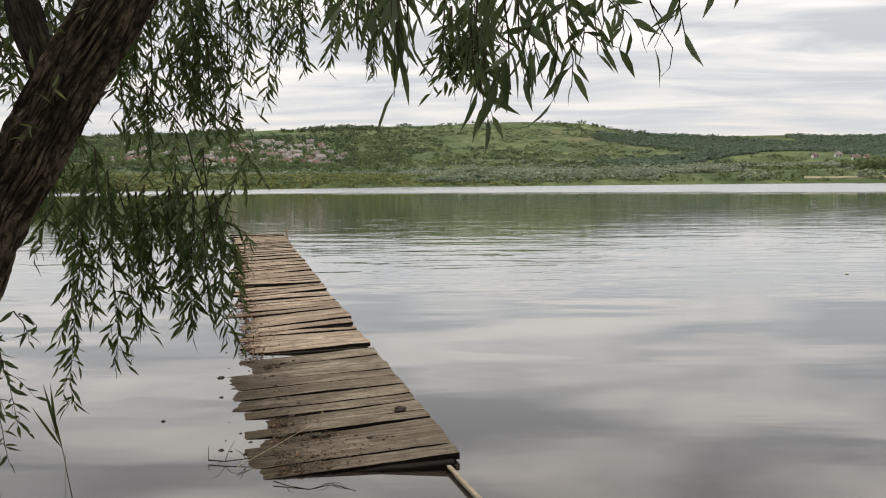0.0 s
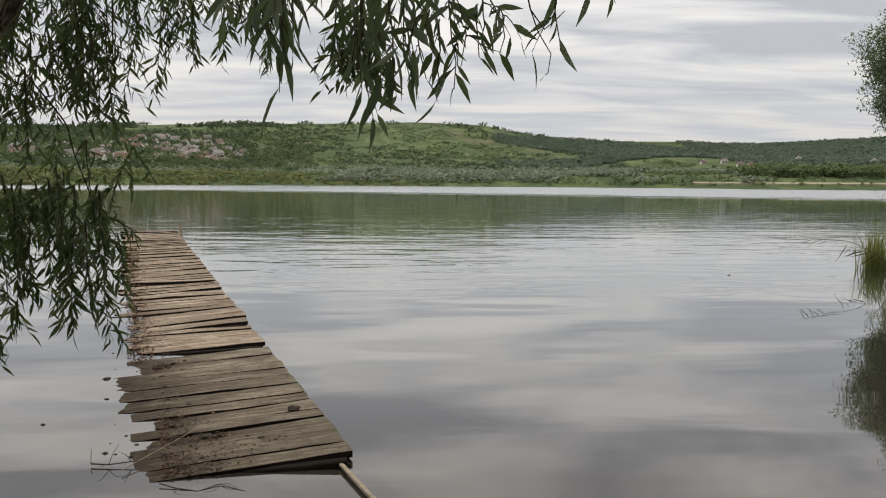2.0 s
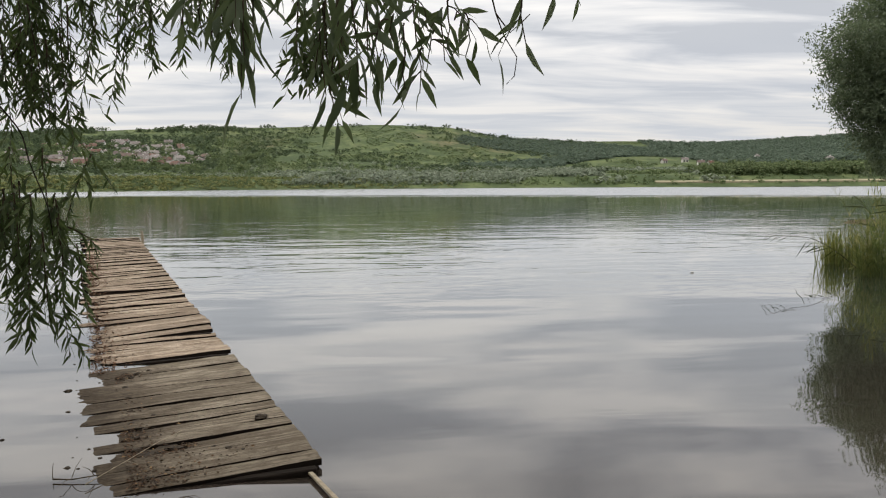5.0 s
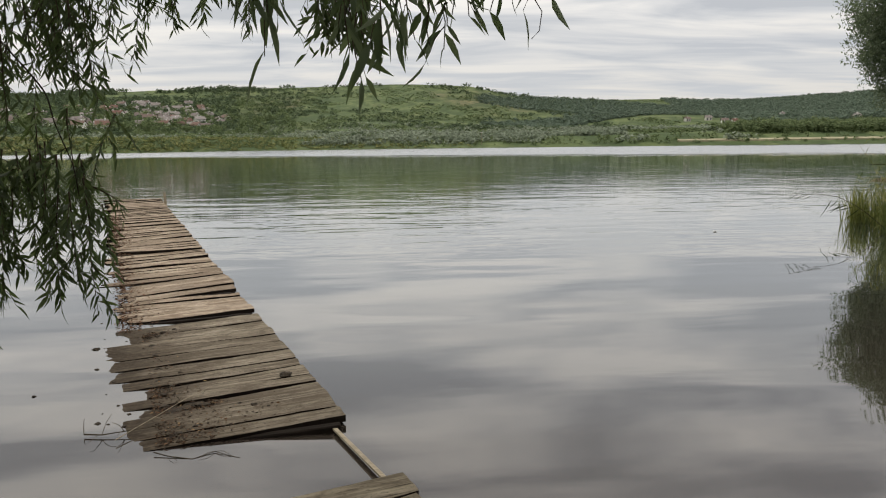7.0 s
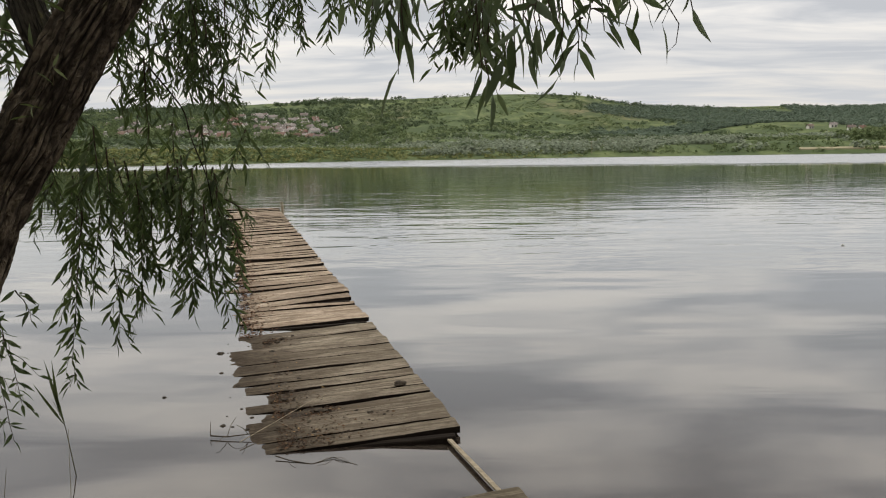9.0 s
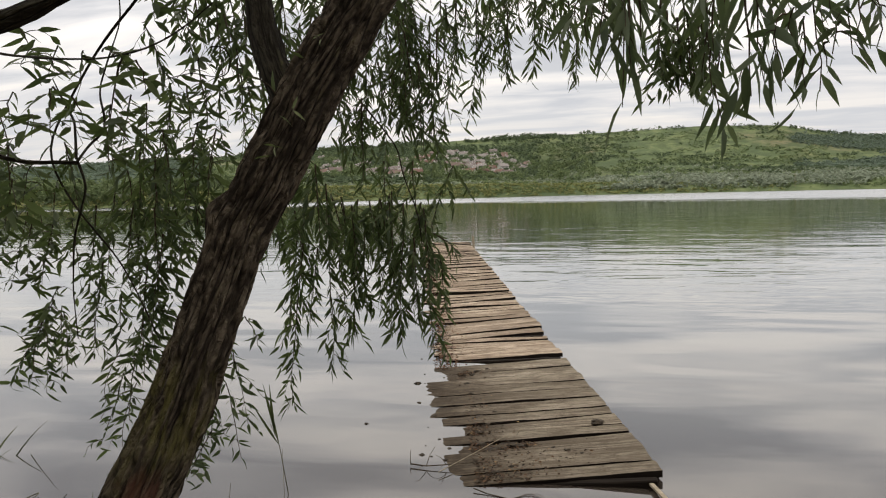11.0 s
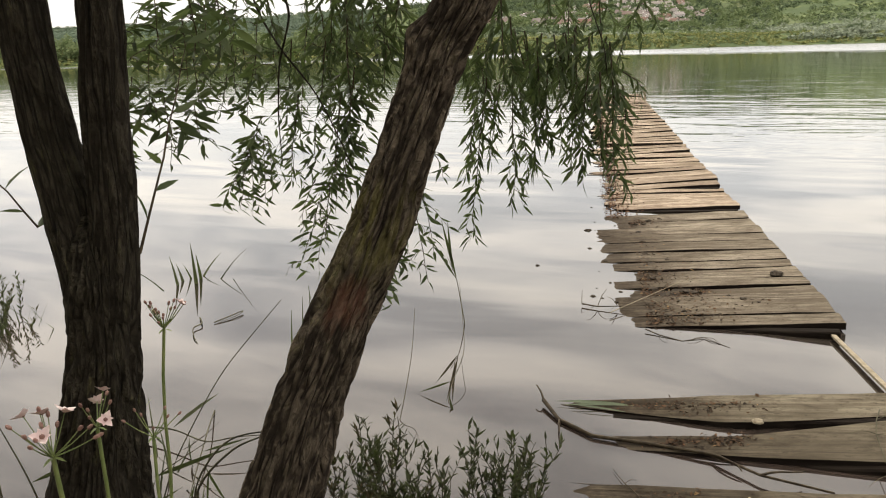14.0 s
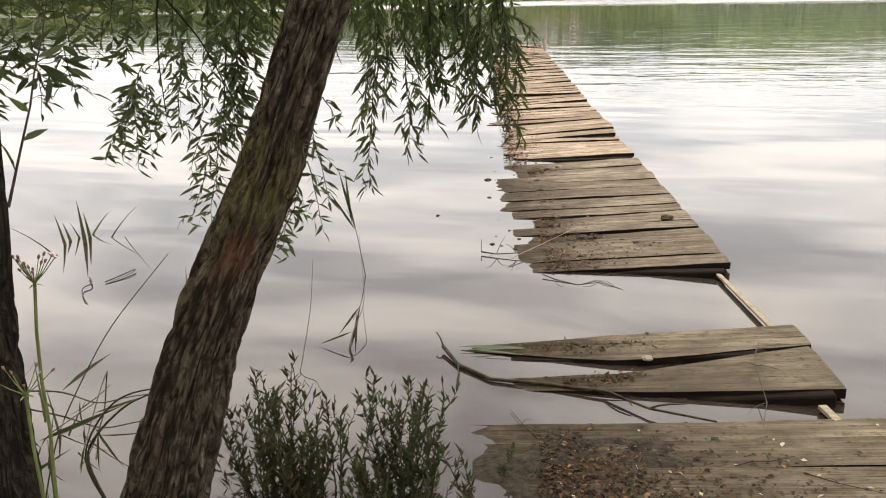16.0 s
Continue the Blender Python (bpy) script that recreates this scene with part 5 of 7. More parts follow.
def blades(name, label, x, y, n, length, seed, lean=0.5, material=None, width=0.012, curl=0.5, cat="reed", spread=0.08, group="", kind=""):
    """A tuft of long bending blades rooted under the water."""
    g = np.random.default_rng(seed)
    a = g.uniform(0, 6.283, n)
    L = length * g.uniform(0.5, 1.1, n)
    base = np.stack([x + g.normal(0, spread, n), y + g.normal(0, spread, n), np.full(n, -0.1)], 1)
    out = np.stack([np.cos(a), np.sin(a), np.zeros(n)], 1)
    tilt = g.uniform(0.1, 1.0, n)[:, None] * lean
    rows, m = [], 7
    side = np.stack([-np.sin(a), np.cos(a), np.zeros(n)], 1)
    for k in range(m):
        t = k / (m - 1)
        c = base + out * tilt * (L * (t + curl * t * t))[:, None] + np.array([0, 0, 1.0]) * (L * (t - 0.35 * curl * tilt[:, 0] * t ** 3))[:, None]
        w = side * (width * (1 - t ** 1.6) * 0.5 + 0.0006)
        rows += [c - w, c + w]
    v = np.stack(rows, 1).reshape(-1, 3)
    cell = np.array([(2 * k, 2 * k + 1, 2 * k + 3, 2 * k + 2) for k in range(m - 1)])
    f = (np.arange(n)[:, None, None] * 2 * m + cell[None]).reshape(-1, 4)
    ob = mesh_object(name, v, f, material or LEAF_REED)
    return tagged(ob, label, cat, group, kind)


blades("reed_clump", "small clump of bent green reed blades in open water", -3.75, 4.40, 11, 0.32, 3, 0.75, LEAF_WEED, 0.026, group="reeds in the lake")
blades("reed_clump", "sparse drowned grass blades by the forked willow", -4.0, 3.3, 22, 0.24, 4, 1.0, LEAF_WEED, 0.010, group="reeds in the lake")
blades("reed_clump", "sparse drowned grass blades by the forked willow", -2.15, 2.45, 9, 0.25, 5, 1.2, LEAF_WEED, 0.010, group="reeds in the lake")
blades("reed_clump", "sparse drowned grass blades by the forked willow", -1.95, 2.2, 8, 0.25, 6, 1.2, LEAF_WEED, 0.009, group="reeds in the lake")
blades("reed_clump", "sparse drowned grass blades by the forked willow", -2.0, 1.75, 16, 0.4, 7, 1.1, LEAF_REED, 0.009, group="reeds in the lake")
blades("reed_clump", "small clump of bent green reed blades in open water", -2.5, 3.75, 6, 0.5, 8, 0.35, LEAF_WEED, 0.008, group="reeds in the lake")


def bent_reed(points, radius, leaves, label):
    """A single reed stalk, broken over, with a few blades."""
    stalk = thing("bent_reed", label, "reed", "reeds in the lake")
    knots = np.array(points, float)
    t = np.linspace(0, len(knots) - 1, 24)
    pts = np.stack([np.interp(t, np.arange(len(knots)), knots[:, k]) for k in range(3)], 1)
    for _ in range(5):
        pts[1:-1] = (pts[:-2] + pts[1:-1] * 2 + pts[2:]) / 4
    v, f = tubes([(pts, np.linspace(radius * 0.7, radius * 0.3, len(pts)))], 5)
    mesh_object("stalk", v, f, STEM, stalk)
    for p, way, ln in leaves:
        v, f = leaf_batch(np.array([p], float), np.array([way], float), np.array([[0.3, -1.0, 0.3]]), np.array([ln]), np.array([ln * 0.055]), 0.1)
        mesh_object("blade", v, f, LEAF_WEED, stalk)


bent_reed([(-1.83, 4.18, -0.2), (-1.90, 4.22, 0.1), (-1.96, 4.3, 0.21), (-2.02, 4.33, 0.30)], 0.004, [((-1.96, 4.3, 0.21), (-0.25, 0, 0.9), 0.30), ((-1.98, 4.3, 0.24), (-0.1, 0, 1.0), 0.26), ((-1.96, 4.3, 0.2), (-0.5, 0, 0.7), 0.24)], "single bent reed with upright blades in open water")
bent_reed([(-1.52, 3.22, -0.1), (-1.56, 3.35, 0.05), (-1.60, 3.6, 0.09), (-1.75, 3.9, 0.16), (-1.92, 4.25, 0.2)], 0.003, [((-1.54, 3.3, 0.04), (0.3, -0.4, -0.35), 0.2), ((-1.56, 3.38, 0.06), (-0.5, -0.2, -0.2), 0.15)], "long broken reed stalk lying low over the water")
bent_reed([(-1.66, 3.05, -0.1), (-1.64, 3.1, 0.02), (-1.72, 3.35, 0.16), (-1.78, 3.5, 0.3)], 0.003, [], "thin broken twig standing out of the water")
bent_reed([(-3.2, 3.79, 0.008), (-3.10, 3.70, 0.014), (-3.12, 3.64, 0.012), (-3.0, 3.52, 0.012), (-2.9, 3.45, -0.01)], 0.006, [], "thin crooked twig floating on the water")
bent_reed([(-3.08, 3.76, 0.006), (-3.06, 3.86, 0.012), (-3.06, 3.98, 0.012), (-3.03, 3.90, 0.01), (-3.06, 3.77, 0.004)], 0.005, [], "folded dead stem floating on the water")
bent_reed([(-1.86, 2.02, -0.1), (-1.80, 2.10, 0.25), (-1.70, 2.22, 0.5), (-1.58, 2.35, 0.68)], 0.0035, [], "thin dry stalk leaning over the water")
bent_reed([(-1.66, 2.15, -0.05), (-1.79, 2.15, 0.13), (-1.74, 2.15, 0.23), (-1.67, 2.15, 0.32), (-1.61, 2.16, 0.365), (-1.51, 2.17, 0.39), (-1.40, 2.2, 0.395)], 0.0055, [((-1.72, 2.15, 0.26), (0.1, 0.1, -0.4), 0.16), ((-1.76, 2.15, 0.2), (-0.15, 0, -0.4), 0.12)], "dark arched stalk between the two willows")
bent_reed([(-2.50, 2.62, 0.03), (-2.31, 2.64, 0.05), (-2.12, 2.59, 0.045), (-2.06, 2.67, 0.05), (-1.9, 2.78, 0.04)], 0.005, [((-2.31, 2.64, 0.05), (-0.1, 0.9, 0.1), 0.3), ((-2.2, 2.6, 0.05), (0.5, -0.6, 0.0), 0.2), ((-2.4, 2.62, 0.04), (0.6, -0.4, 0.0), 0.18)], "dark dead stalk lying low over the water")
bent_reed([(-2.35, 2.9, 0.0), (-2.2, 2.7, 0.05), (-2.02, 2.42, 0.03), (-1.92, 2.25, -0.02)], 0.004, [((-2.1, 2.55, 0.04), (0.4, 0.3, 0.1), 0.16)], "dark dead stalk lying low over the water")
bent_reed([(-1.92, 2.05, -0.1), (-1.86, 2.1, 0.22), (-1.75, 2.2, 0.30)], 0.0035, [((-1.86, 2.1, 0.22), (0.8, 0.3, 0.35), 0.24), ((-1.86, 2.1, 0.2), (-0.7, 0.3, 0.1), 0.2)], "thin dry stalk leaning over the water")


bent_reed([(-1.97, 1.75, -0.1), (-1.97, 1.75, 0.23), (-1.99, 1.75, 0.35), (-2.0, 1.75, 0.44)], 0.006, [((-1.98, 1.75, 0.3), (-0.4, 0.2, 0.4), 0.16)], "dark dead stalk standing beside the forked willow")
bent_reed([(-1.82, 1.72, -0.1), (-1.84, 1.75, 0.31), (-1.89, 1.75, 0.41), (-1.97, 1.76, 0.5)], 0.0045, [((-1.87, 1.75, 0.38), (0.5, 0.1, 0.25), 0.18)], "dark dead stalk standing beside the forked willow")
bent_reed([(-2.1, 1.95, -0.05), (-1.95, 1.9, 0.12), (-1.75, 1.85, 0.2), (-1.55, 1.95, 0.16)], 0.005, [((-1.8, 1.86, 0.19), (0.3, 0.5, 0.2), 0.22), ((-1.7, 1.87, 0.19), (0.2, -0.3, -0.2), 0.14)], "dark dead stalk bent over at the willow's foot")
bent_reed([(-1.60, 2.1, -0.05), (-1.73, 2.1, 0.19), (-1.65, 2.1, 0.29), (-1.56, 2.1, 0.37), (-1.48, 2.1, 0.41)], 0.007, [((-1.66, 2.1, 0.28), (-0.1, 0.0, -0.5), 0.13)], "dark arched stalk between the two willows")


def flowering_rush(x, y, z, bx, by, blooms, buds, seed, size=1.0):
    """A flowering rush: a round green stalk with an umbel of pink flowers and buds."""
    g = np.random.default_rng(seed)
    plant = thing("flowering_rush", "flowering rush with a pink umbel on a tall green stalk", "flower", "flowering rushes")
    pts = curve_points((bx, by, -0.1), (x, y, z), 0.0, 12, g, 0.004)
    v, f = tubes([(pts, np.linspace(0.0042, 0.003, 12) * size)], 8)
    mesh_object("stalk", v, f, GREEN_STEM, plant)
    top = np.array([x, y, z])
    rays, tips = [], []
    for k in range(blooms + buds):
        a, e = g.uniform(0, 6.283), g.uniform(0.35, 1.3)
        ln = g.uniform(0.035, 0.065) * size
        q = top + ln * np.array([math.cos(a) * math.cos(e), math.sin(a) * math.cos(e), math.sin(e)])
        rays.append(([top, (top + q) / 2 + (0, 0, -0.002), q], [0.0011, 0.0009, 0.0008]))
        tips.append((q, unit(q - top)))
    for ray in rays:
        v, f = tubes([ray], 4)
        mesh_object("ray", v, f, GREEN_STEM, plant)
    for way in ((0.7, 0.2, -0.1), (-0.6, 0.4, 0.0), (0.1, -0.7, -0.1)):
        v, f = leaf_batch(top[None], np.array([way]), np.array([[0, 0, 1.0]]), np.array([0.018 * size]), np.array([0.006 * size]))
        mesh_object("bract", v, f, GREEN_STEM, plant)
    for k, (q, n) in enumerate(tips):
        if k < blooms:
            a = unit(np.cross(n, [0.3, 0.2, 1.0]))
            b = np.cross(n, a)
            ang = np.arange(6) * math.pi / 3 + g.uniform(0, 1)
            way = np.cos(ang)[:, None] * a + np.sin(ang)[:, None] * b + n * 0.35
            L = np.where(np.arange(6) % 2 == 0, 0.016, 0.012) * size
            bm = bmesh.new()
            bmesh.ops.create_icosphere(bm, subdivisions=1, radius=0.0035 * size, matrix=Matrix.Translation(q + n * 0.003))
            bloom = part("bloom", bm, BUD, plant, "pale pink open flower")
            for i in range(6):
                v, f = leaf_batch(q[None], way[i:i + 1], n[None], L[i:i + 1], L[i:i + 1] * 0.75, -0.1)
                mesh_object("petal", v, f, PETAL, bloom)
        else:
            bm = bmesh.new()
            bmesh.ops.create_icosphere(bm, subdivisions=1, radius=0.0037 * size, matrix=Matrix.Translation(q) @ Vector(n).to_track_quat("Z", "Y").to_matrix().to_4x4() @ Matrix.Diagonal((0.8, 0.8, 1.4, 1)))
            part("bud", bm, BUD, plant)


flowering_rush(-1.27, 1.61, 0.87, -1.29, 1.55, 1, 16, 1, 0.9)
flowering_rush(-1.19, 1.30, 0.79, -1.06, 1.33, 4, 12, 2, 1.15)
flowering_rush(-1.155, 1.35, 0.82, -1.12, 1.34, 3, 5, 3, 0.9)
flowering_rush(-1.155, 1.45, 0.76, -1.10, 1.42, 0, 7, 4, 0.8)
flowering_rush(-1.30, 1.22, 0.74, -1.24, 1.2, 3, 8, 5, 1.0)

# ---------------------------------------------------------------- litter and debris on the planks
def litter(name, label, centres, n, seed, size=(0.008, 0.03), material=None):
    """Loose scraps of leaf and bark lying on the boards."""
    g = np.random.default_rng(seed)
    c = np.array(centres, float)
    k = g.integers(0, len(c), n)
    s = c[k, 0] + g.normal(0, 1, n) * c[k, 2]
    u = np.clip(c[k, 1] + g.normal(0, 1, n) * c[k, 3], np.where(s > 2.7, -1.0 - 0.01 * s, np.where(s > 0, -1.0, -1.12)) + g.uniform(0, 0.1, n), 0.05)
    z = np.interp(u, [-1.0, 0.0], [-0.016, 0.121])
    z = np.where(s > 2.72, np.interp(u, [-1.05, 0.0], [0.0, 0.126]) + np.interp(s, [3.0, 6.0, 7.0, 9.0, 14.0, 18.0], [0.012, 0.015, 0.034, 0.06, 0.074, 0.1]) * np.clip(-u / 1.05, 0, 1), z)
    z = np.where(s < 0, np.interp(u, [-1.25, 0.03], [-0.008, 0.11]), z)
    z = np.where(s < -0.99, np.interp(u, [-1.24, 0.016], [-0.026, 0.111]), z)
    z = np.where(s < -1.39, np.interp(u, [-1.3, 0.12], [-0.012, 0.064]), z)
    gap = ((s > -0.74) & (s < -0.02 - 0.19 * u)) | ((s > -1.42) & (s < -1.345 - 0.19 * u))
    z = np.where((z < 0.006) | gap, np.minimum(z, 0.006) - 0.04, z)
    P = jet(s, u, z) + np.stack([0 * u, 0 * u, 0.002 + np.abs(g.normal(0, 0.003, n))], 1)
    a = g.uniform(0, 6.283, n)
    W = np.stack([np.cos(a), np.sin(a), g.normal(0, 0.25, n)], 1)
    F = np.stack([g.normal(0, 0.4, n), g.normal(0, 0.4, n), np.ones(n)], 1)
    L = g.uniform(*size, n)
    v, f = leaf_batch(P, W, F, L, L * g.uniform(0.25, 0.7, n), 0.2, False)
    return tagged(mesh_object(name, v, f, material or LITTER), label, "debris", kind="stuff")


def mud_film(s_span, u_span, top, thr, seed, label, cells=(110, 70), scale=7.0, body=0.016):
    """A thin, uneven crust of silt: where it is thick enough it shows above the boards."""
    ss, uu = np.linspace(*s_span, cells[0]), np.linspace(*u_span, cells[1])
    S, U = np.meshgrid(ss, uu, indexing="ij")
    w = np.array([noise.fractal(Vector((p * scale, q * scale, seed)), 0.9, 2.1, 5) for p, q in zip(S.ravel(), U.ravel())]).reshape(S.shape)
    edge = np.minimum(np.minimum(S - S.min(), S.max() - S), U.max() - U) / 0.08
    h = np.clip(body * (w - np.interp(U, *thr) - 1.2 * np.clip(1 - edge, 0, 1)), -0.014, 0.012)
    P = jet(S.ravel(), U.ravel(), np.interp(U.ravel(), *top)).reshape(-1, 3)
    P[:, 2] += h.ravel()
    n, m = cells
    i = np.arange(n - 1)[:, None] * m
    j = np.arange(m - 1)[None]
    f = np.stack([i + j, i + m + j, i + m + j + 1, i + j + 1], -1).reshape(-1, 4)
    f = f[(h.ravel()[f] > -0.008).any(1)]
    return tagged(mesh_object("silt_crust", P, f, SILT, smooth=True), label, "mud", kind="stuff")


mud_film((-2.75, -1.43), (-1.36, -0.2), ([-1.36, -1.1, 0.12], [-0.045, -0.004, 0.061]), ([-1.1, -0.75, -0.45, -0.2], [-0.35, 0.1, 0.5, 0.95]), 3.1, "dark wet silt crusted over the landward boards")
mud_film((0.2, 1.1), (-0.92, -0.5), ([-1.0, 0.0], [-0.019, 0.118]), ([-0.92, -0.75, -0.5], [0.25, 0.4, 0.8]), 5.2, "dark silt and rotten leaves on the sunken plank ends", (80, 50))
mud_film((1.2, 2.75), (-0.9, -0.6), ([-1.0, 0.0], [-0.015, 0.114]), ([-0.9, -0.78, -0.6], [0.3, 0.5, 0.9]), 6.4, "dark silt and rotten leaves on the sunken plank ends", (110, 40))
s = Shade("pale fallen leaf", 0.8, 0.2)
s.color(s.ramp(s.island(), (0.0, (0.33, 0.22, 0.09)), (0.5, (0.42, 0.36, 0.21)), (1.0, (0.5, 0.46, 0.35))))
PALE_LEAF = s.m
litter("leaf_litter", "brown dead leaves and scraps on the jetty planks", [(0.45, -0.78, 0.12, 0.12, 0.004), (0.3, -0.6, 0.15, 0.16, 0.004), (0.9, -0.8, 0.15, 0.08, 0.004), (2.6, -0.8, 0.05, 0.07, 0.01), (1.6, -0.84, 0.3, 0.06, 0.002), (0.5, -0.84, 0.10, 0.06, 0.0), (0.62, -0.6, 0.03, 0.05, 0.004), (1.2, -0.86, 0.3, 0.05, 0.0), (2.1, -0.86, 0.3, 0.05, 0.0), (0.3, -0.84, 0.1, 0.08, 0.0), (0.15, -0.8, 0.08, 0.1, 0.0), (0.7, -0.76, 0.3, 0.1, 0.0), (1.9, -0.8, 0.4, 0.07, 0.0)], 5600, 21, (0.005, 0.026))
litter("leaf_litter", "rusty dead leaves heaped along the sunken plank ends", [(0.72, -0.82, 0.08, 0.06, 0.004), (2.62, -0.86, 0.05, 0.05, 0.01), (1.0, -0.84, 0.1, 0.04, 0.002), (0.4, -0.84, 0.08, 0.06, 0), (1.5, -0.86, 0.12, 0.04, 0), (2.2, -0.86, 0.15, 0.05, 0)], 1000, 25, (0.006, 0.018), LITTER_RED)
litter("leaf_litter", "red-brown dead leaves along the jetty's sunken side", [(s, -0.9 - 0.01 * s, 0.45, 0.09, 0.0) for s in np.arange(3.0, 14.0, 0.8)], 5200, 22, (0.008, 0.034), LITTER_RED)
litter("leaf_litter", "dead leaves and bark scraps on the landward boards", [(-1.62, -0.9, 0.10, 0.14, -0.012), (-1.8, -0.62, 0.14, 0.26, -0.03), (-1.75, -0.88, 0.14, 0.13, -0.012), (-2.0, -0.75, 0.15, 0.25, -0.025), (-1.7, -1.0, 0.12, 0.07, 0), (-1.9, -1.0, 0.15, 0.08, 0), (-1.84, -0.8, 0.05, 0.12, 0)], 5200, 23, (0.004, 0.022))
litter("leaf_litter", "brown scraps and dead leaves on the two loose boards", [(-0.83, -0.84, 0.03, 0.09, 0), (-0.86, -0.66, 0.03, 0.09, 0), (-1.12, -0.8, 0.02, 0.07, 0), (-1.12, -0.66, 0.02, 0.05, 0)], 520, 28, (0.005, 0.024))
litter("leaf_litter", "rusty mulch on the landward boards", [(-1.84, -0.86, 0.05, 0.1, -0.008), (-1.95, -0.55, 0.07, 0.12, -0.02), (-0.83, -0.85, 0.022, 0.07, -0.005), (-1.13, -0.84, 0.018, 0.06, -0.028)], 380, 26, (0.004, 0.014), LITTER_RED)
litter("leaf_litter", "curled rusty leaves on the silted boards", [(-1.84, -0.86, 0.05, 0.08, 0), (-1.72, -0.62, 0.05, 0.08, 0), (-1.95, -0.5, 0.06, 0.1, 0), (-1.65, -0.85, 0.04, 0.06, 0)], 60, 27, (0.012, 0.032), LITTER_RED)
litter("fallen_leaves", "pale fallen leaves scattered over the landward boards", [(-1.75, -0.5, 0.2, 0.3, -0.02), (-1.9, -0.3, 0.15, 0.3, -0.035), (-1.6, -0.2, 0.1, 0.2, -0.045), (-1.8, -0.75, 0.1, 0.12, 0)], 40, 24, (0.01, 0.026), PALE_LEAF)


def clod(s, u, z, r, seed, name="clod", label="dark lump of silt on the planks"):
    bm = bmesh.new()
    bmesh.ops.create_icosphere(bm, subdivisions=3, radius=r)
    for q in bm.verts:
        d = noise.noise(q.co * (2.2 / r) * 0.6 + Vector((seed, 0, 0)))
        q.co *= 1 + 0.45 * d
        q.co.z *= 0.42
        q.co += Vector(jet(s, u, z))
    me = bpy.data.meshes.new(name)
    bm.to_mesh(me)
    bm.free()
    me.materials.append(BATTEN if name == "snail_shell" else SILT)
    tagged(new(name, me), label, "debris", "clods on the jetty")


g = np.random.default_rng(31)
clod(0.77, -0.14, 0.120, 0.036, 1.0, label="large dark knotty lump on a plank")
for s, u, r in ((0.42, -0.36, 0.02), (0.62, -0.62, 0.03), (0.60, -0.58, 0.022), (0.5, -0.42, 0.013), (1.9, -0.78, 0.02), (1.35, -0.66, 0.015), (2.5, -0.80, 0.016), (2.48, -0.74, 0.018), (0.35, -0.3, 0.012), (0.95, -0.77, 0.022), (1.1, -0.72, 0.014), (0.72, -0.78, 0.026), (0.25, -0.74, 0.02), (0.3, -0.66, 0.014), (1.55, -0.78, 0.018), (2.2, -0.79, 0.024), (2.58, -0.7, 0.02), (2.62, -0.62, 0.014)):
    clod(s, u, 0.115 * (1 + u) + r * 0.15, r, s * 7)
for k in range(18):
    s, u = g.uniform(0.5, 3.6), g.uniform(-1.14, -0.95)
    clod(s, u, 0.001, 0.004 + 0.012 * g.uniform(0, 1) ** 2, k, "floating_scrap", "dark scrap floating beside the jetty")
clod(2.37, -1.15, 0.003, 0.024, 5.0, "floating_scrap", "dark sodden scrap floating on the water")
clod(1.3, -1.45, 0.004, 0.012, 6.0, "floating_scrap", "dark scrap floating beside the jetty")
clod(-1.05, -0.55, 0.082, 0.018, 8.0, "snail_shell", "pale rounded shell lying between two boards")

P = jet(np.array([-0.84, -0.87, -0.88]), np.array([-1.24, -1.2, -1.16]), np.array([0.03, 0.03, 0.035]))
for p, way, ln in zip(P, ((0.96, 0.27, 0.02), (0.9, 0.35, 0.03), (0.96, 0.1, 0.01)), (0.34, 0.26, 0.2)):
    v, f = leaf_batch(p[None], np.array([way]), np.array([[0.1, -0.2, 1.0]]), np.array([ln]), np.array([ln * 0.06]), 0.05, True)
    tagged(mesh_object("reed_leaf", v, f, LEAF_FAR), "green reed leaf washed onto a sunken board end", "leaf", "leaves on the sunken board")


# twigs
def twig(name, label, pts, r0, forks=(), seed=0, material=None):
    g = np.random.default_rng(seed)
    pts = np.array(pts, float)
    paths = [(pts, np.linspace(r0, r0 * 0.4, len(pts)))]
    for k, d in forks:
        p = pts[k]
        q = p + np.array(d)
        paths.append((curve_points(p, q, 0.01, 5, g, 0.006), np.linspace(r0 * 0.5, r0 * 0.25, 5)))
    v, f = tubes(paths, 6)
    tagged(mesh_object(name, v, f, material or TWIG), label, "twig", "twigs on the jetty")


def jp(*rows):
    return [jet(*r) for r in rows]


twig("fallen_twig", "dead forked branch lying half in the water across the boards", jp((-0.88, -1.28, 0.05), (-0.98, -1.22, 0.02), (-1.1, -1.1, 0.02), (-1.16, -0.9, 0.03), (-1.24, -0.72, 0.045), (-1.38, -0.6, 0.055), (-1.5, -0.42, 0.075)), 0.0085, ((0, (-0.05, 0.06, 0.03)), (1, (0.04, -0.12, 0.01)), (3, (0.3, -0.02, -0.015)), (4, (0.1, -0.08, 0.0)), (5, (0.12, 0.05, 0.01))), 1)
twig("fallen_twig", "pale dry twig across two boards", jp((-1.02, -0.16, 0.13), (-1.12, -0.2, 0.14), (-1.22, -0.23, 0.135), (-1.42, -0.25, 0.1), (-1.55, -0.3, 0.08)), 0.0022, ((1, (0.08, 0.06, 0.0)), (2, (-0.08, -0.05, 0.01)), (2, (0.1, -0.06, 0.0)), (3, (-0.06, -0.1, 0.0))), 2, STEM)
twig("fallen_twig", "dry reed stalk lying over the plank ends", jp((0.22, -1.02, 0.05), (0.4, -0.85, 0.075), (0.62, -0.68, 0.09), (0.78, -0.55, 0.09)), 0.0024, ((1, (0.1, -0.12, 0.02)),), 3, BATTEN)
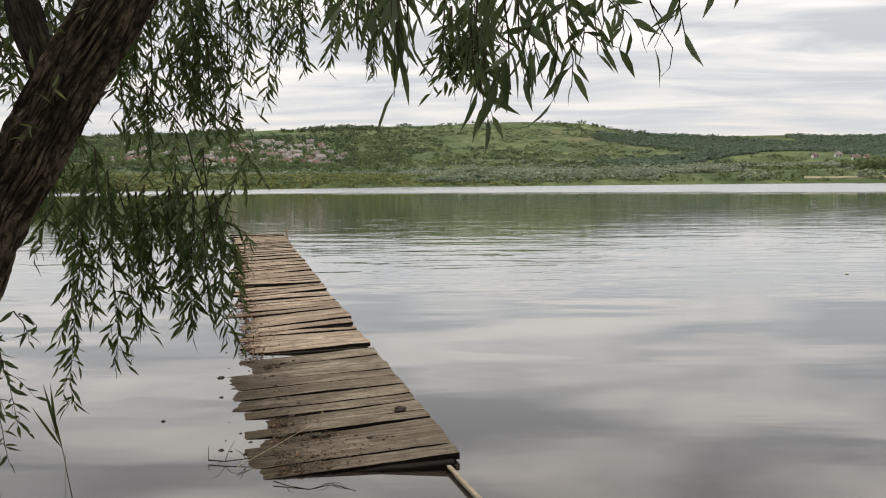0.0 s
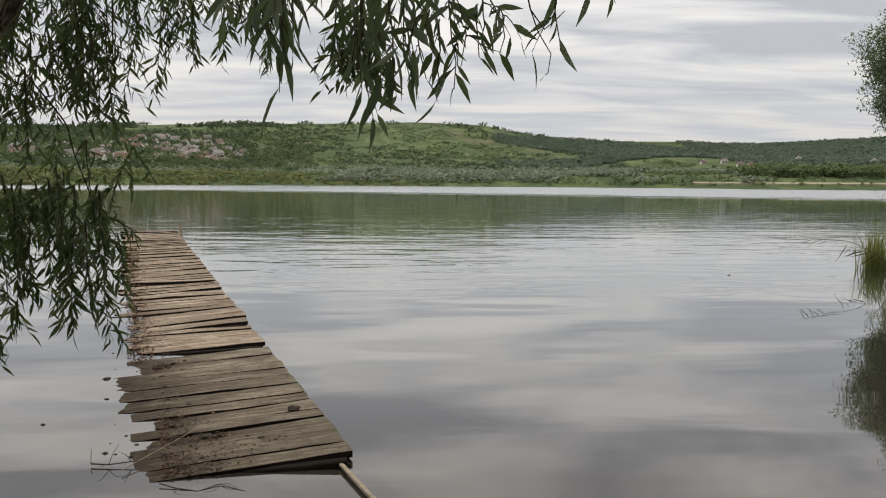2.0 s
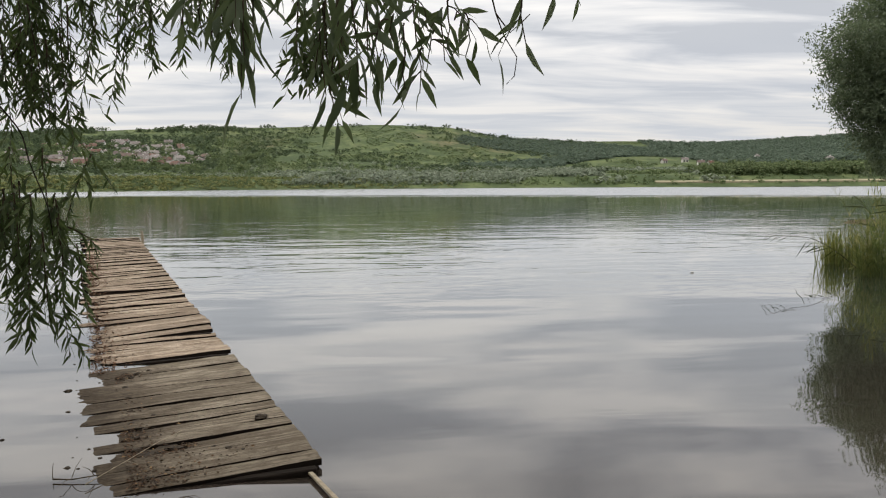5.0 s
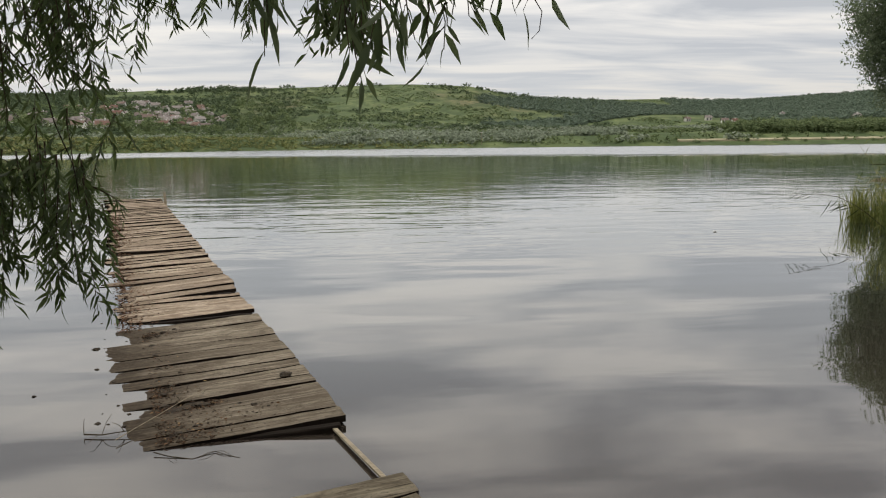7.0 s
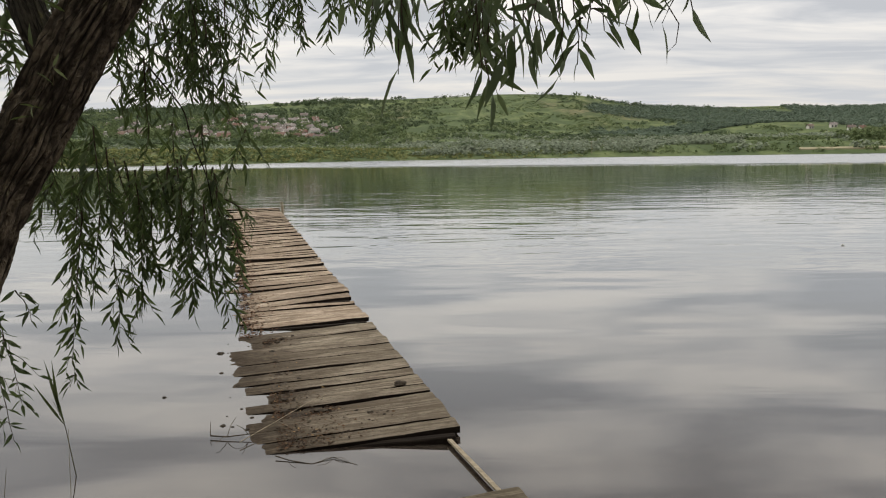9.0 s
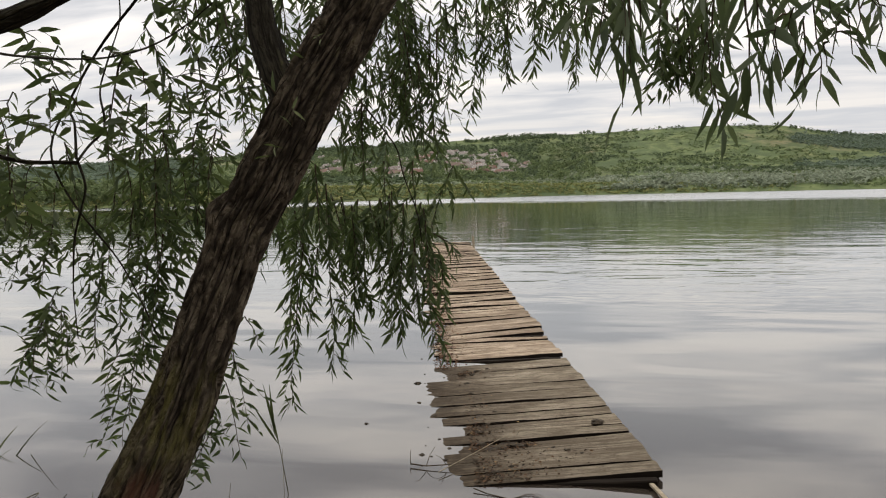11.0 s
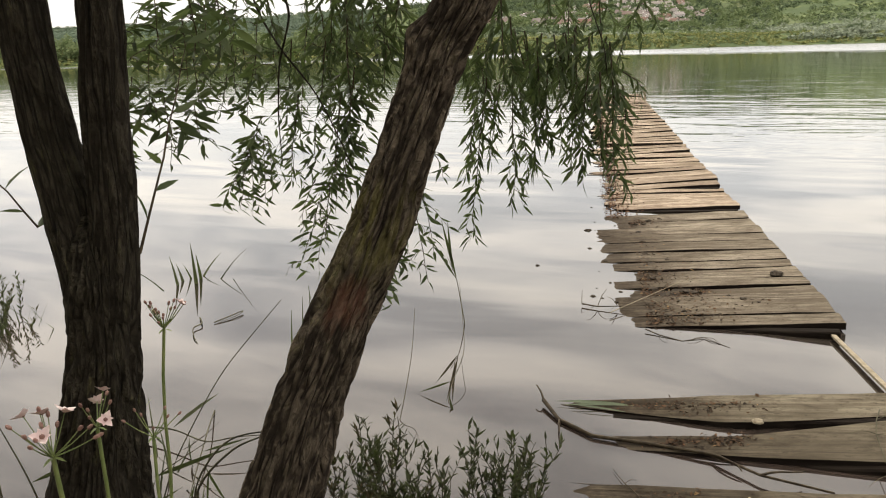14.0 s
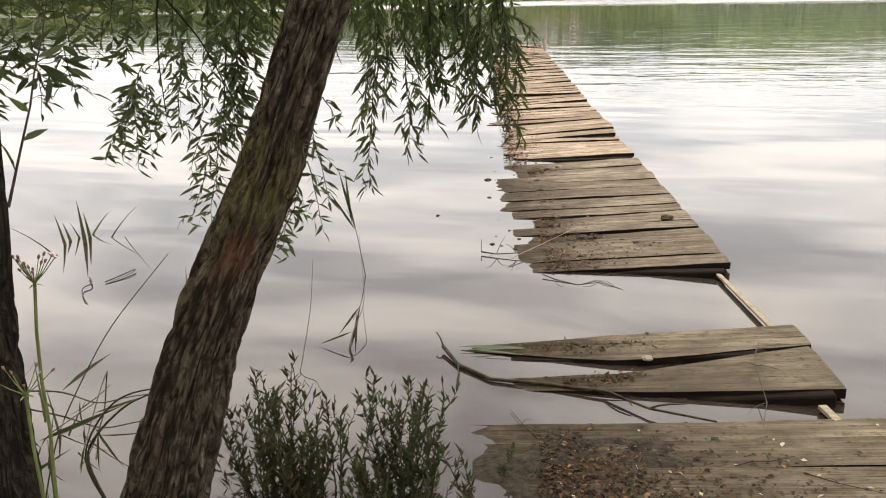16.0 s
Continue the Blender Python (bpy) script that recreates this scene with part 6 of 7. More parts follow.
twig("fallen_twig", "dark twigs hanging off the plank ends into the water", jp((0.42, -1.16, 0.03), (0.38, -1.08, 0.03), (0.33, -0.98, 0.05), (0.26, -0.8, 0.08)), 0.004, ((0, (-0.02, 0.08, 0.05)), (1, (-0.02, -0.13, 0.01)), (1, (0.02, 0.10, 0.07)), (2, (0.0, -0.12, 0.02)), (2, (-0.06, 0.02, 0.04))), 4)
twig("fallen_twig", "dark twigs hanging off the plank ends into the water", jp((0.04, -0.86, 0.03), (0.02, -0.8, 0.01), (-0.03, -0.7, 0.0), (0.0, -0.6, 0.01), (-0.1, -0.5, 0.0)), 0.003, ((1, (0.05, -0.06, 0.0)), (3, (0.08, -0.05, 0.0)), (3, (-0.06, -0.08, 0.0))), 5)

g = np.random.default_rng(88)
for k in range(9):
    s0, u0, a = g.uniform(-2.0, -1.5), g.uniform(-1.0, -0.25), g.uniform(0, 6.28)
    ln = g.uniform(0.08, 0.26)
    row = [(s0 + math.cos(a) * ln * t + g.normal(0, 0.006), u0 + math.sin(a) * ln * t + g.normal(0, 0.006)) for t in np.linspace(0, 1, 5)]
    twig("fallen_twig", "thin dark twig lying on the silted boards", jp(*[(p, min(q, 0.05), 0.055 + 0.052 * q + 0.014) for p, q in row]), g.uniform(0.0018, 0.0035), ((2, (0.04 * math.cos(a + 1), 0.04 * math.sin(a + 1), 0.004)),), 200 + k)

# ---------------------------------------------------------------- the reedy point with its tree
def lakeside_tree():
    g = np.random.default_rng(41)
    tree = thing("lakeside_tree", "round-crowned willow on the reedy point", "tree", at=(0, 0, 0))
    bx, by = 18.9, 26.9
    trunk_mesh("trunk", [(bx, by, 0.0), (bx + 0.1, by, 1.2), (bx - 0.1, by + 0.1, 2.6), (bx, by, 4.5), (bx - 0.2, by, 6.5)], [0.32, 0.25, 0.2, 0.13, 0.05], BARK_DARK, tree, 21.0, 24, 40)
    lobes = [(-1.9, -0.3, 5.6, 1.5), (-1.7, 0, 4.9, 1.1), (-0.9, 0.4, 6.8, 1.1), (-0.2, -0.5, 7.2, 1.5), (0.8, 0.4, 5.6, 1.9), (-0.8, -0.9, 5.0, 1.7), (-0.5, 0.2, 3.7, 1.0), (0.4, -0.9, 3.9, 1.5), (1.8, 0, 4.2, 1.5), (0.4, -0.6, 2.7, 0.9), (1.0, -0.6, 6.7, 1.4), (-2.0, 0.0, 4.0, 0.75), (-1.6, -0.2, 3.2, 0.75), (-1.0, -0.3, 2.3, 0.8)]
    P, paths = [], []
    for x, y, z, r in lobes:
        c = np.array([bx + x, by + y, z])
        limb_pts = curve_points((bx, by, max(1.8, z - 2.4)), c, 0.2, 8, g, 0.05)
        paths.append((limb_pts, np.linspace(0.07, 0.015, 8)))
        n = int(5200 * r * r)
        d = unit(g.normal(0, 1, (n, 3)))
        rad = r * g.uniform(0.25, 1.0, n) ** 0.45
        wob = 1 + 0.42 * np.sin(d[:, 0] * 5 + x) * np.sin(d[:, 2] * 6 + y) + 0.15 * np.sin(d[:, 1] * 11 + z)
        P.append(c + d * (rad * wob)[:, None])
    for path in paths:
        v, f = tubes([path], 6)
        mesh_object("limb", v, f, BARK_DARK, tree)
    P = np.concatenate(P)
    n = len(P)
    W = np.stack([g.normal(0, 0.7, n), g.normal(0, 0.7, n), g.normal(-0.4, 0.6, n)], 1)
    L = g.uniform(0.075, 0.15, n)
    v, f = leaf_batch(P, W, g.normal(0, 1, (n, 3)), L, L * 0.36, 0.1, False)
    mesh_object("crown", v, f, LEAF_FAR, tree)


lakeside_tree()


def shade_tree(bx, by, height, seed):
    """An unseen leafy tree added behind the viewer, to darken what faces it."""
    g = np.random.default_rng(seed)
    tree = thing("shade_tree", "unseen willow added on the bank to shade the view", "tree", "trees on the bank")
    z0 = float(ground_z(bx, by)) - 0.1
    trunk_mesh("trunk", [(bx, by, z0), (bx + 0.1, by, height * 0.3), (bx - 0.1, by + 0.1, height * 0.6), (bx, by, height * 0.9)], [0.24, 0.18, 0.12, 0.04], BARK_DARK, tree, seed * 1.3, 20, 30)
    P = []
    for _ in range(11):
        c = np.array([bx + g.normal(0, 0.9), by + g.normal(0, 0.9), z0 + height * g.uniform(0.25, 0.95)])
        r = g.uniform(0.8, 1.4)
        n = int(420 * r * r)
        d = unit(g.normal(0, 1, (n, 3)))
        P.append(c + d * (r * g.uniform(0.3, 1.0, n) ** 0.5 * (1 + 0.3 * np.sin(d[:, 0] * 5 + seed) * np.sin(d[:, 2] * 6)))[:, None])
    P = np.concatenate(P)
    n = len(P)
    L = g.uniform(0.16, 0.3, n)
    v, f = leaf_batch(P, np.stack([g.normal(0, 0.7, n), g.normal(0, 0.7, n), g.normal(-0.4, 0.6, n)], 1), g.normal(0, 1, (n, 3)), L, L * 0.4, 0.1, False)
    mesh_object("crown", v, f, LEAF_FAR, tree)


for k, (bx, by, h) in enumerate(((-5.0, -2.5, 6.0), (-2.2, -4.2, 6.5), (0.6, -4.6, 6.0), (3.2, -3.6, 6.5), (5.6, -2.2, 5.5), (-7.5, -0.8, 5.5))):
    shade_tree(bx, by, h, 300 + k)
g = np.random.default_rng(43)


def reed_stand(x, y, n, height, spread, seed, material):
    """Upright leafy reeds crowding together, of uneven height, the outer ones leaning out."""
    g = np.random.default_rng(seed)
    stems, P, W, F, L = [], [], [], [], []
    for _ in range(n):
        dx, dy = g.normal(0, spread, 2)
        h = height * g.uniform(0.45, 1.1)
        lean = np.array([0.35 * dx / spread, 0.35 * dy / spread, 0]) * h * g.uniform(0.1, 0.6) + np.append(g.normal(0, 0.05, 2), 0)
        base = np.array([x + dx, y + dy, -0.1])
        t = np.linspace(0, 1, 5)[:, None]
        pts = base + lean * t ** 2 + np.array([0, 0, h + 0.1]) * t
        stems.append((pts, np.linspace(0.005, 0.002, 5)))
        k = int(g.integers(6, 12))
        at = g.uniform(0.15, 1.0, k)
        P.append(np.stack([np.interp(at, t[:, 0], pts[:, q]) for q in range(3)], 1))
        b = g.uniform(0, 6.283, k)
        W.append(np.stack([np.cos(b), np.sin(b), g.uniform(0.1, 2.2, k)], 1))
        F.append(np.stack([-np.cos(b), -np.sin(b), np.full(k, 1.2)], 1) + g.normal(0, 0.3, (k, 3)))
        L.append(g.uniform(0.12, 0.3, k) * (0.6 + 0.4 * height))
    v, f = tubes(stems, 3)
    P, W, F, L = (np.concatenate(q) for q in (P, W, F, L))
    lv, lf = leaf_batch(P, W, F, L, np.full(len(L), 0.013), 0.35, True)
    ob = mesh_object("reed_bed", np.concatenate([v, lv]), np.concatenate([f, lf + len(v)]), material)
    tagged(ob, "green and yellow reeds crowding the end of the point", "reeds", kind="stuff")


for k, (x, y, n, h, sp) in enumerate(((7.55, 12.05, 14, 0.55, 0.07), (7.72, 12.2, 26, 0.75, 0.1), (7.85, 12.0, 30, 0.9, 0.12), (8.0, 12.7, 30, 0.85, 0.14), (8.15, 12.3, 40, 1.05, 0.16), (8.3, 13.2, 34, 0.9, 0.18), (8.5, 12.6, 44, 1.15, 0.2), (8.6, 11.9, 50, 1.15, 0.22), (9.0, 13.0, 60, 1.25, 0.28), (9.4, 12.4, 70, 1.35, 0.3), (9.9, 13.3, 80, 1.4, 0.35))):
    reed_stand(x, y, n, h, sp, 50 + k, LEAF_REED if k in (1, 3, 6, 8) else LEAF_BED)
for k, (x, y, n, sp) in enumerate(((8.2, 14.0, 150, 0.08), (8.38, 14.0, 200, 0.12), (8.9, 14.0, 260, 0.2))):
    blades("grass_tussock", "yellow-green grass tussock at the water's edge", x, y, n, 0.75, 62 + k, 0.35, LEAF_REED, 0.012, 0.7, "grass", sp, kind="stuff")
g = np.random.default_rng(44)
sprig = [((6.34 + 0.075 * q, 12.6, 0.6 - 0.01 * q), (-0.6 + g.normal(0, 0.2), 0.0, -0.35 + g.normal(0, 0.15)), g.uniform(0.1, 0.2)) for q in range(5)]
sprig += [((6.95 + 0.09 * q, 12.6, 0.5 - 0.03 * q), (-0.4 + g.normal(0, 0.35), 0.1, -0.5 + g.normal(0, 0.25)), g.uniform(0.15, 0.34)) for q in range(9)]
bent_reed([(7.85, 12.5, -0.05), (7.62, 12.6, 0.2), (7.35, 12.6, 0.39), (7.0, 12.6, 0.56), (6.7, 12.6, 0.56), (6.32, 12.6, 0.60)], 0.009, sprig, "long green reed leaning out over the water")
bent_reed([(8.0, 12.2, -0.05), (7.9, 12.3, 0.6), (7.85, 12.4, 0.9), (7.7, 12.4, 1.05)], 0.01, [((7.8, 12.4, 1.0), (-0.8, 0.1, 0.05), 0.4), ((7.85, 12.4, 0.9), (0.7, 0.1, 0.1), 0.4), ((7.88, 12.3, 0.7), (-0.7, 0.0, 0.2), 0.35), ((7.75, 12.4, 1.04), (-0.5, 0.0, 0.4), 0.3)], "tall green reed leaning out over the water")
bent_reed([(8.2, 12.0, -0.05), (8.2, 12.1, 0.6), (8.12, 12.1, 0.95), (8.0, 12.1, 1.1)], 0.01, [((8.05, 12.1, 1.05), (-0.8, 0.1, -0.05), 0.4), ((8.12, 12.1, 0.9), (0.7, 0.1, 0.2), 0.4), ((8.2, 12.1, 0.7), (-0.7, 0.0, 0.3), 0.35)], "tall green reed leaning out over the water")
for k, (x, y) in enumerate(((15.6, 21.6), (16.4, 21.9), (17.2, 22.2), (18.1, 22.4), (19.0, 22.8), (16.9, 23.2), (18.0, 23.6))):
    blades("reed_bed", "green reeds along the shore below the round willow", x, y, 260, 1.1, 70 + k, 0.7, LEAF_BED, 0.03, 0.8, "reeds", 0.5, kind="stuff")
bm = bmesh.new()
bmesh.ops.create_icosphere(bm, subdivisions=2, radius=0.026, matrix=Matrix.Translation((5.32, 13.0, 0.01)) @ Matrix.Diagonal((1, 0.7, 0.5, 1)))
me = bpy.data.meshes.new("floating_scrap")
bm.to_mesh(me)
bm.free()
me.materials.append(FOAM)
tagged(new("floating_scrap", me), "small white scrap floating on the open lake", "debris")


# ---------------------------------------------------------------- far shore: scrub, woods, village
def clump_templates(n, cards, seed, small=1.0):
    """Ragged clumps of leafy sprays, each about one unit high."""
    g = np.random.default_rng(seed)
    made = []
    for _ in range(n):
        lobes = np.stack([g.normal(0, 0.22, 4), g.normal(0, 0.22, 4), g.uniform(0.25, 0.62, 4)], 1)
        k = g.integers(0, 4, cards)
        d = unit(g.normal(0, 1, (cards, 3)) + (0, 0, 0.35))
        c = lobes[k] + d * g.uniform(0.12, 0.34, (cards, 1))
        c[:, 2] = np.maximum(c[:, 2], 0.05)
        nrm = unit(d * 0.6 + (0, 0, 0.75) + g.normal(0, 0.35, (cards, 3)))
        a = unit(np.cross(nrm, g.normal(0, 1, (cards, 3))))
        b = np.cross(nrm, a)
        h = g.uniform(0.09, 0.2, (cards, 1)) * small
        q = np.stack([c - a * h, c - b * h * 0.8, c + a * h, c + b * h * 0.8], 1).reshape(-1, 3)
        made.append((q, np.arange(cards * 4).reshape(-1, 4)))
    return made


BLOBS = clump_templates(7, 20, 71, 1.15)
FINE_BLOBS = clump_templates(4, 150, 72, 0.5)


def scatter(name, label, x, y, size, material, seed, squash=1.0, category="bushes", forms=None):
    g = np.random.default_rng(seed)
    z = ground_z(x, y)
    forms = forms or BLOBS
    pick = g.integers(0, len(forms), len(x))
    vs, fs, base = [], [], 0
    for k, (tv, tf) in enumerate(forms):
        m = pick == k
        n = int(m.sum())
        if not n:
            continue
        a = g.uniform(0, 6.283, n)
        R = np.stack([np.stack([np.cos(a), -np.sin(a)], -1), np.stack([np.sin(a), np.cos(a)], -1)], 1)
        xy = np.einsum("nij,vj->nvi", R, tv[:, :2]) * size[m][:, None, None]
        zz = tv[None, :, 2] * (size[m] * squash * g.uniform(0.7, 1.2, n))[:, None]
        v = np.concatenate([xy + np.stack([x[m], y[m]], -1)[:, None], (zz + (z[m] - 0.1 * size[m])[:, None])[..., None]], -1)
        fs.append((base + np.arange(n)[:, None, None] * len(tv) + tf[None]).reshape(-1, 4))
        vs.append(v.reshape(-1, 3))
        base += n * len(tv)
    tagged(mesh_object(name, np.concatenate(vs), np.concatenate(fs), material), label, category, kind="stuff")


def polar(g, n, az, over):
    """Random places on the far side: by azimuth, and by metres behind the shoreline."""
    a = np.radians(g.uniform(*az, n))
    o = g.uniform(*over, n) * 1.4
    r = np.full(n, 330.0) + o
    for _ in range(30):
        r = 0.5 * r + 0.5 * (np.interp(r * np.sin(a), SHORE_X, SHORE_Y) + o) / np.maximum(np.cos(a), 0.2)
    return r * np.sin(a), r * np.cos(a), o


g = np.random.default_rng(77)


def clustered(n, az, over, scale, keep, stretch=1.0):
    """Places thinned by a slow noise, so that they gather in thickets and rows."""
    x, y, o = polar(g, n, az, over)
    v = np.array([noise.noise(Vector((p * scale, q * scale * stretch, 3.3))) for p, q in zip(x, y)])
    m = v > keep
    return x[m], y[m], o[m]


x, y, o = polar(g, 900, (-58, 36), (3, 20))
scatter("shore_bushes", "low green bushes along the far shore", x, y, g.uniform(1.0, 2.4, len(x)), MIXED, 1)
x, y, o = polar(g, 4200, (-58, 12), (1, 34))
m = np.degrees(np.arctan2(x, y)) + g.normal(0, 3.0, len(x)) < 3.0
x, y = x[m], y[m]
scatter("shore_sedge", "yellow-green sedge and grass along the far shore", x, y, g.uniform(1.2, 2.8, len(x)), MEADOW, 2, 0.6, "grass")
x, y, o = clustered(8200, (-5, 26), (7, 190), 0.05, 0.03, 0.6)
m = g.uniform(0, 1, len(x)) > (o - 60.0) / 220.0
x, y = x[m], y[m]
scatter("oleaster_scrub", "pale grey-green oleaster thickets on the lower slope", x, y, g.uniform(1.8, 4.4, len(x)), SILVER, 3, 0.85)
x, y, o = clustered(2600, (-26, 24), (24, 230), 0.02, 0.1, 0.5)
scatter("oleaster_scrub", "scattered pale oleaster bushes on the meadow", x, y, g.uniform(1.5, 3.4, len(x)), SILVER, 4, 0.8)
x, y, o = clustered(15000, (-32, 18), (40, 600), 0.016, 0.2, 0.32)
az = np.degrees(np.arctan2(x, y))
m = ((az < -9) | (az > 9) | (g.uniform(0, 1, len(x)) < 0.5)) & ((az < -3) | (o > 190))
x, y = x[m], y[m]
scatter("hill_scrub", "dark green scrub in thickets across the hillside", x, y, g.uniform(2.6, 6.0, len(x)), SCRUB, 5, 0.75)
x, y, o = clustered(9000, (-32, 18), (70, 600), 0.05, 0.3, 0.7)
scatter("hill_scrub", "single dark bushes and hedges on the meadows", x, y, g.uniform(2.6, 5.5, len(x)), SCRUB, 14, 0.85)
x, y, o = clustered(26000, (-34, 28), (30, 610), 0.035, 0.02, 0.4)
scatter("hill_scrub", "low bushes scattered over the hillside meadows", x, y, g.uniform(1.6, 4.0, len(x)), MIXED, 15, 0.65)
x, y, o = clustered(15000, (8, 36), (210, 620), 0.006, -0.25, 0.5)
az = np.degrees(np.arctan2(x, y))
m = az + 4.0 * np.sin(o * 0.021) + g.normal(0, 1.0, len(x)) > 12.5 + 0.012 * (420.0 - o)
x, y, o = x[m], y[m], o[m]
scatter("hill_wood", "haze-paled wood covering the far ridge", x, y, g.uniform(4.0, 8.0, len(x)), WOOD, 6, 0.6, "wood")
x, y, o = polar(g, 1000, (-28, -3), (575, 622))
x1, y1, o1 = polar(g, 170, (-3, 16), (590, 622))
x, y = np.concatenate([x, x1]), np.concatenate([y, y1])
m = np.array([noise.noise(Vector((p * 0.02, q * 0.02, 8.0))) for p, q in zip(x, y)]) > -0.02
scatter("ridge_trees", "row of trees along the skyline", x[m], y[m], g.uniform(3.0, 7.0, int(m.sum())), SCRUB, 7, 1.0, "trees")
x, y, o = polar(g, 5200, (-58, -30), (60, 610))
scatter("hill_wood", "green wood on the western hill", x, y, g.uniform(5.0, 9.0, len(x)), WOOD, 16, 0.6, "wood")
x, y, o = polar(g, 480, (-60, -24), (6, 60))
scatter("shore_trees", "leafy trees along the nearer western shore", x, y, g.uniform(3.0, 6.5, len(x)), MIXED, 8, 1.0, "trees", FINE_BLOBS)
x, y, o = polar(g, 420, (24, 37), (18, 62))
scatter("shore_trees", "dense green trees behind the low shore", x, y, g.uniform(4.0, 7.5, len(x)), MIXED, 9, 0.9, "trees", FINE_BLOBS)
x, y, o = polar(g, 300, (-24, -4.0), (130, 430))
scatter("village_trees", "tall round garden trees below the village", x, y, g.uniform(5.0, 8.5, len(x)), MIXED, 12, 1.0, "trees", FINE_BLOBS)
x, y, o = polar(g, 1900, (-27, -8.0), (220, 520))
scatter("village_trees", "garden trees between the village houses", x, y, g.uniform(3.0, 6.0, len(x)), SCRUB, 10, 1.0, "trees")


def far_house(x, y, turn, w, d, h, label="small village house with pale walls and a tiled roof", name="house"):
    z = float(ground_z(x, y)) - 0.6
    home = thing(name, label, "house", "village houses", at=(x, y, z))
    home.rotation_euler = (0, 0, turn)
    bm = bmesh.new()
    bmesh.ops.create_cube(bm, size=1.0, matrix=Matrix.Translation((0, 0, h / 2)) @ Matrix.Diagonal((w, d, h, 1)))
    for s in (-1, 1):
        a = [bm.verts.new(q) for q in ((s * w / 2, -d / 2, h), (s * w / 2, d / 2, h), (s * w / 2, 0, h + d * 0.36))]
        bm.faces.new(a)
    part("wall", bm, PLASTER, home)
    bm = bmesh.new()
    e, t = 0.5, 0.18
    prof = [(-d / 2 - e, h - e * 0.6), (0, h + d * 0.38), (d / 2 + e, h - e * 0.6)]
    rings = []
    for s in (-1, 1):
        rings.append([bm.verts.new((s * (w / 2 + e), p, q)) for p, q in prof] + [bm.verts.new((s * (w / 2 + e), p, q + t)) for p, q in prof[::-1]])
    for i in range(6):
        bm.faces.new((rings[0][i], rings[0][(i + 1) % 6], rings[1][(i + 1) % 6], rings[1][i]))
    bm.faces.new(rings[0][::-1])
    bm.faces.new(rings[1])
    bmesh.ops.recalc_face_normals(bm, faces=bm.faces)
    roof = part("roof", bm, ROOF, home)
    bm = bmesh.new()
    bmesh.ops.create_cube(bm, size=1.0, matrix=Matrix.Translation((w * 0.2, d * 0.12, h + d * 0.36)) @ Matrix.Diagonal((0.6, 0.6, 1.6, 1)))
    part("chimney", bm, PLASTER, roof)
    for q in (-0.27, 0.27):
        bm = bmesh.new()
        bmesh.ops.create_cube(bm, size=1.0, matrix=Matrix.Translation((w * q, -d / 2 - 0.03, h * 0.52)) @ Matrix.Diagonal((1.1, 0.08, 1.3, 1)))
        part("window", bm, PANE, home)


def hill_spot(az, rise):
    """The place on the far slope in that direction (degrees) whose ground shows that many degrees above the level."""
    r = np.arange(330.0, 1300.0, 2.0)
    a = radians(az)
    el = np.degrees(np.arctan2(ground_z(r * math.sin(a), r * math.cos(a)) - 1.4, r))
    k = int(np.argmax(el >= rise)) if (el >= rise).any() else len(r) - 1
    return r[k] * math.sin(a), r[k] * math.cos(a)


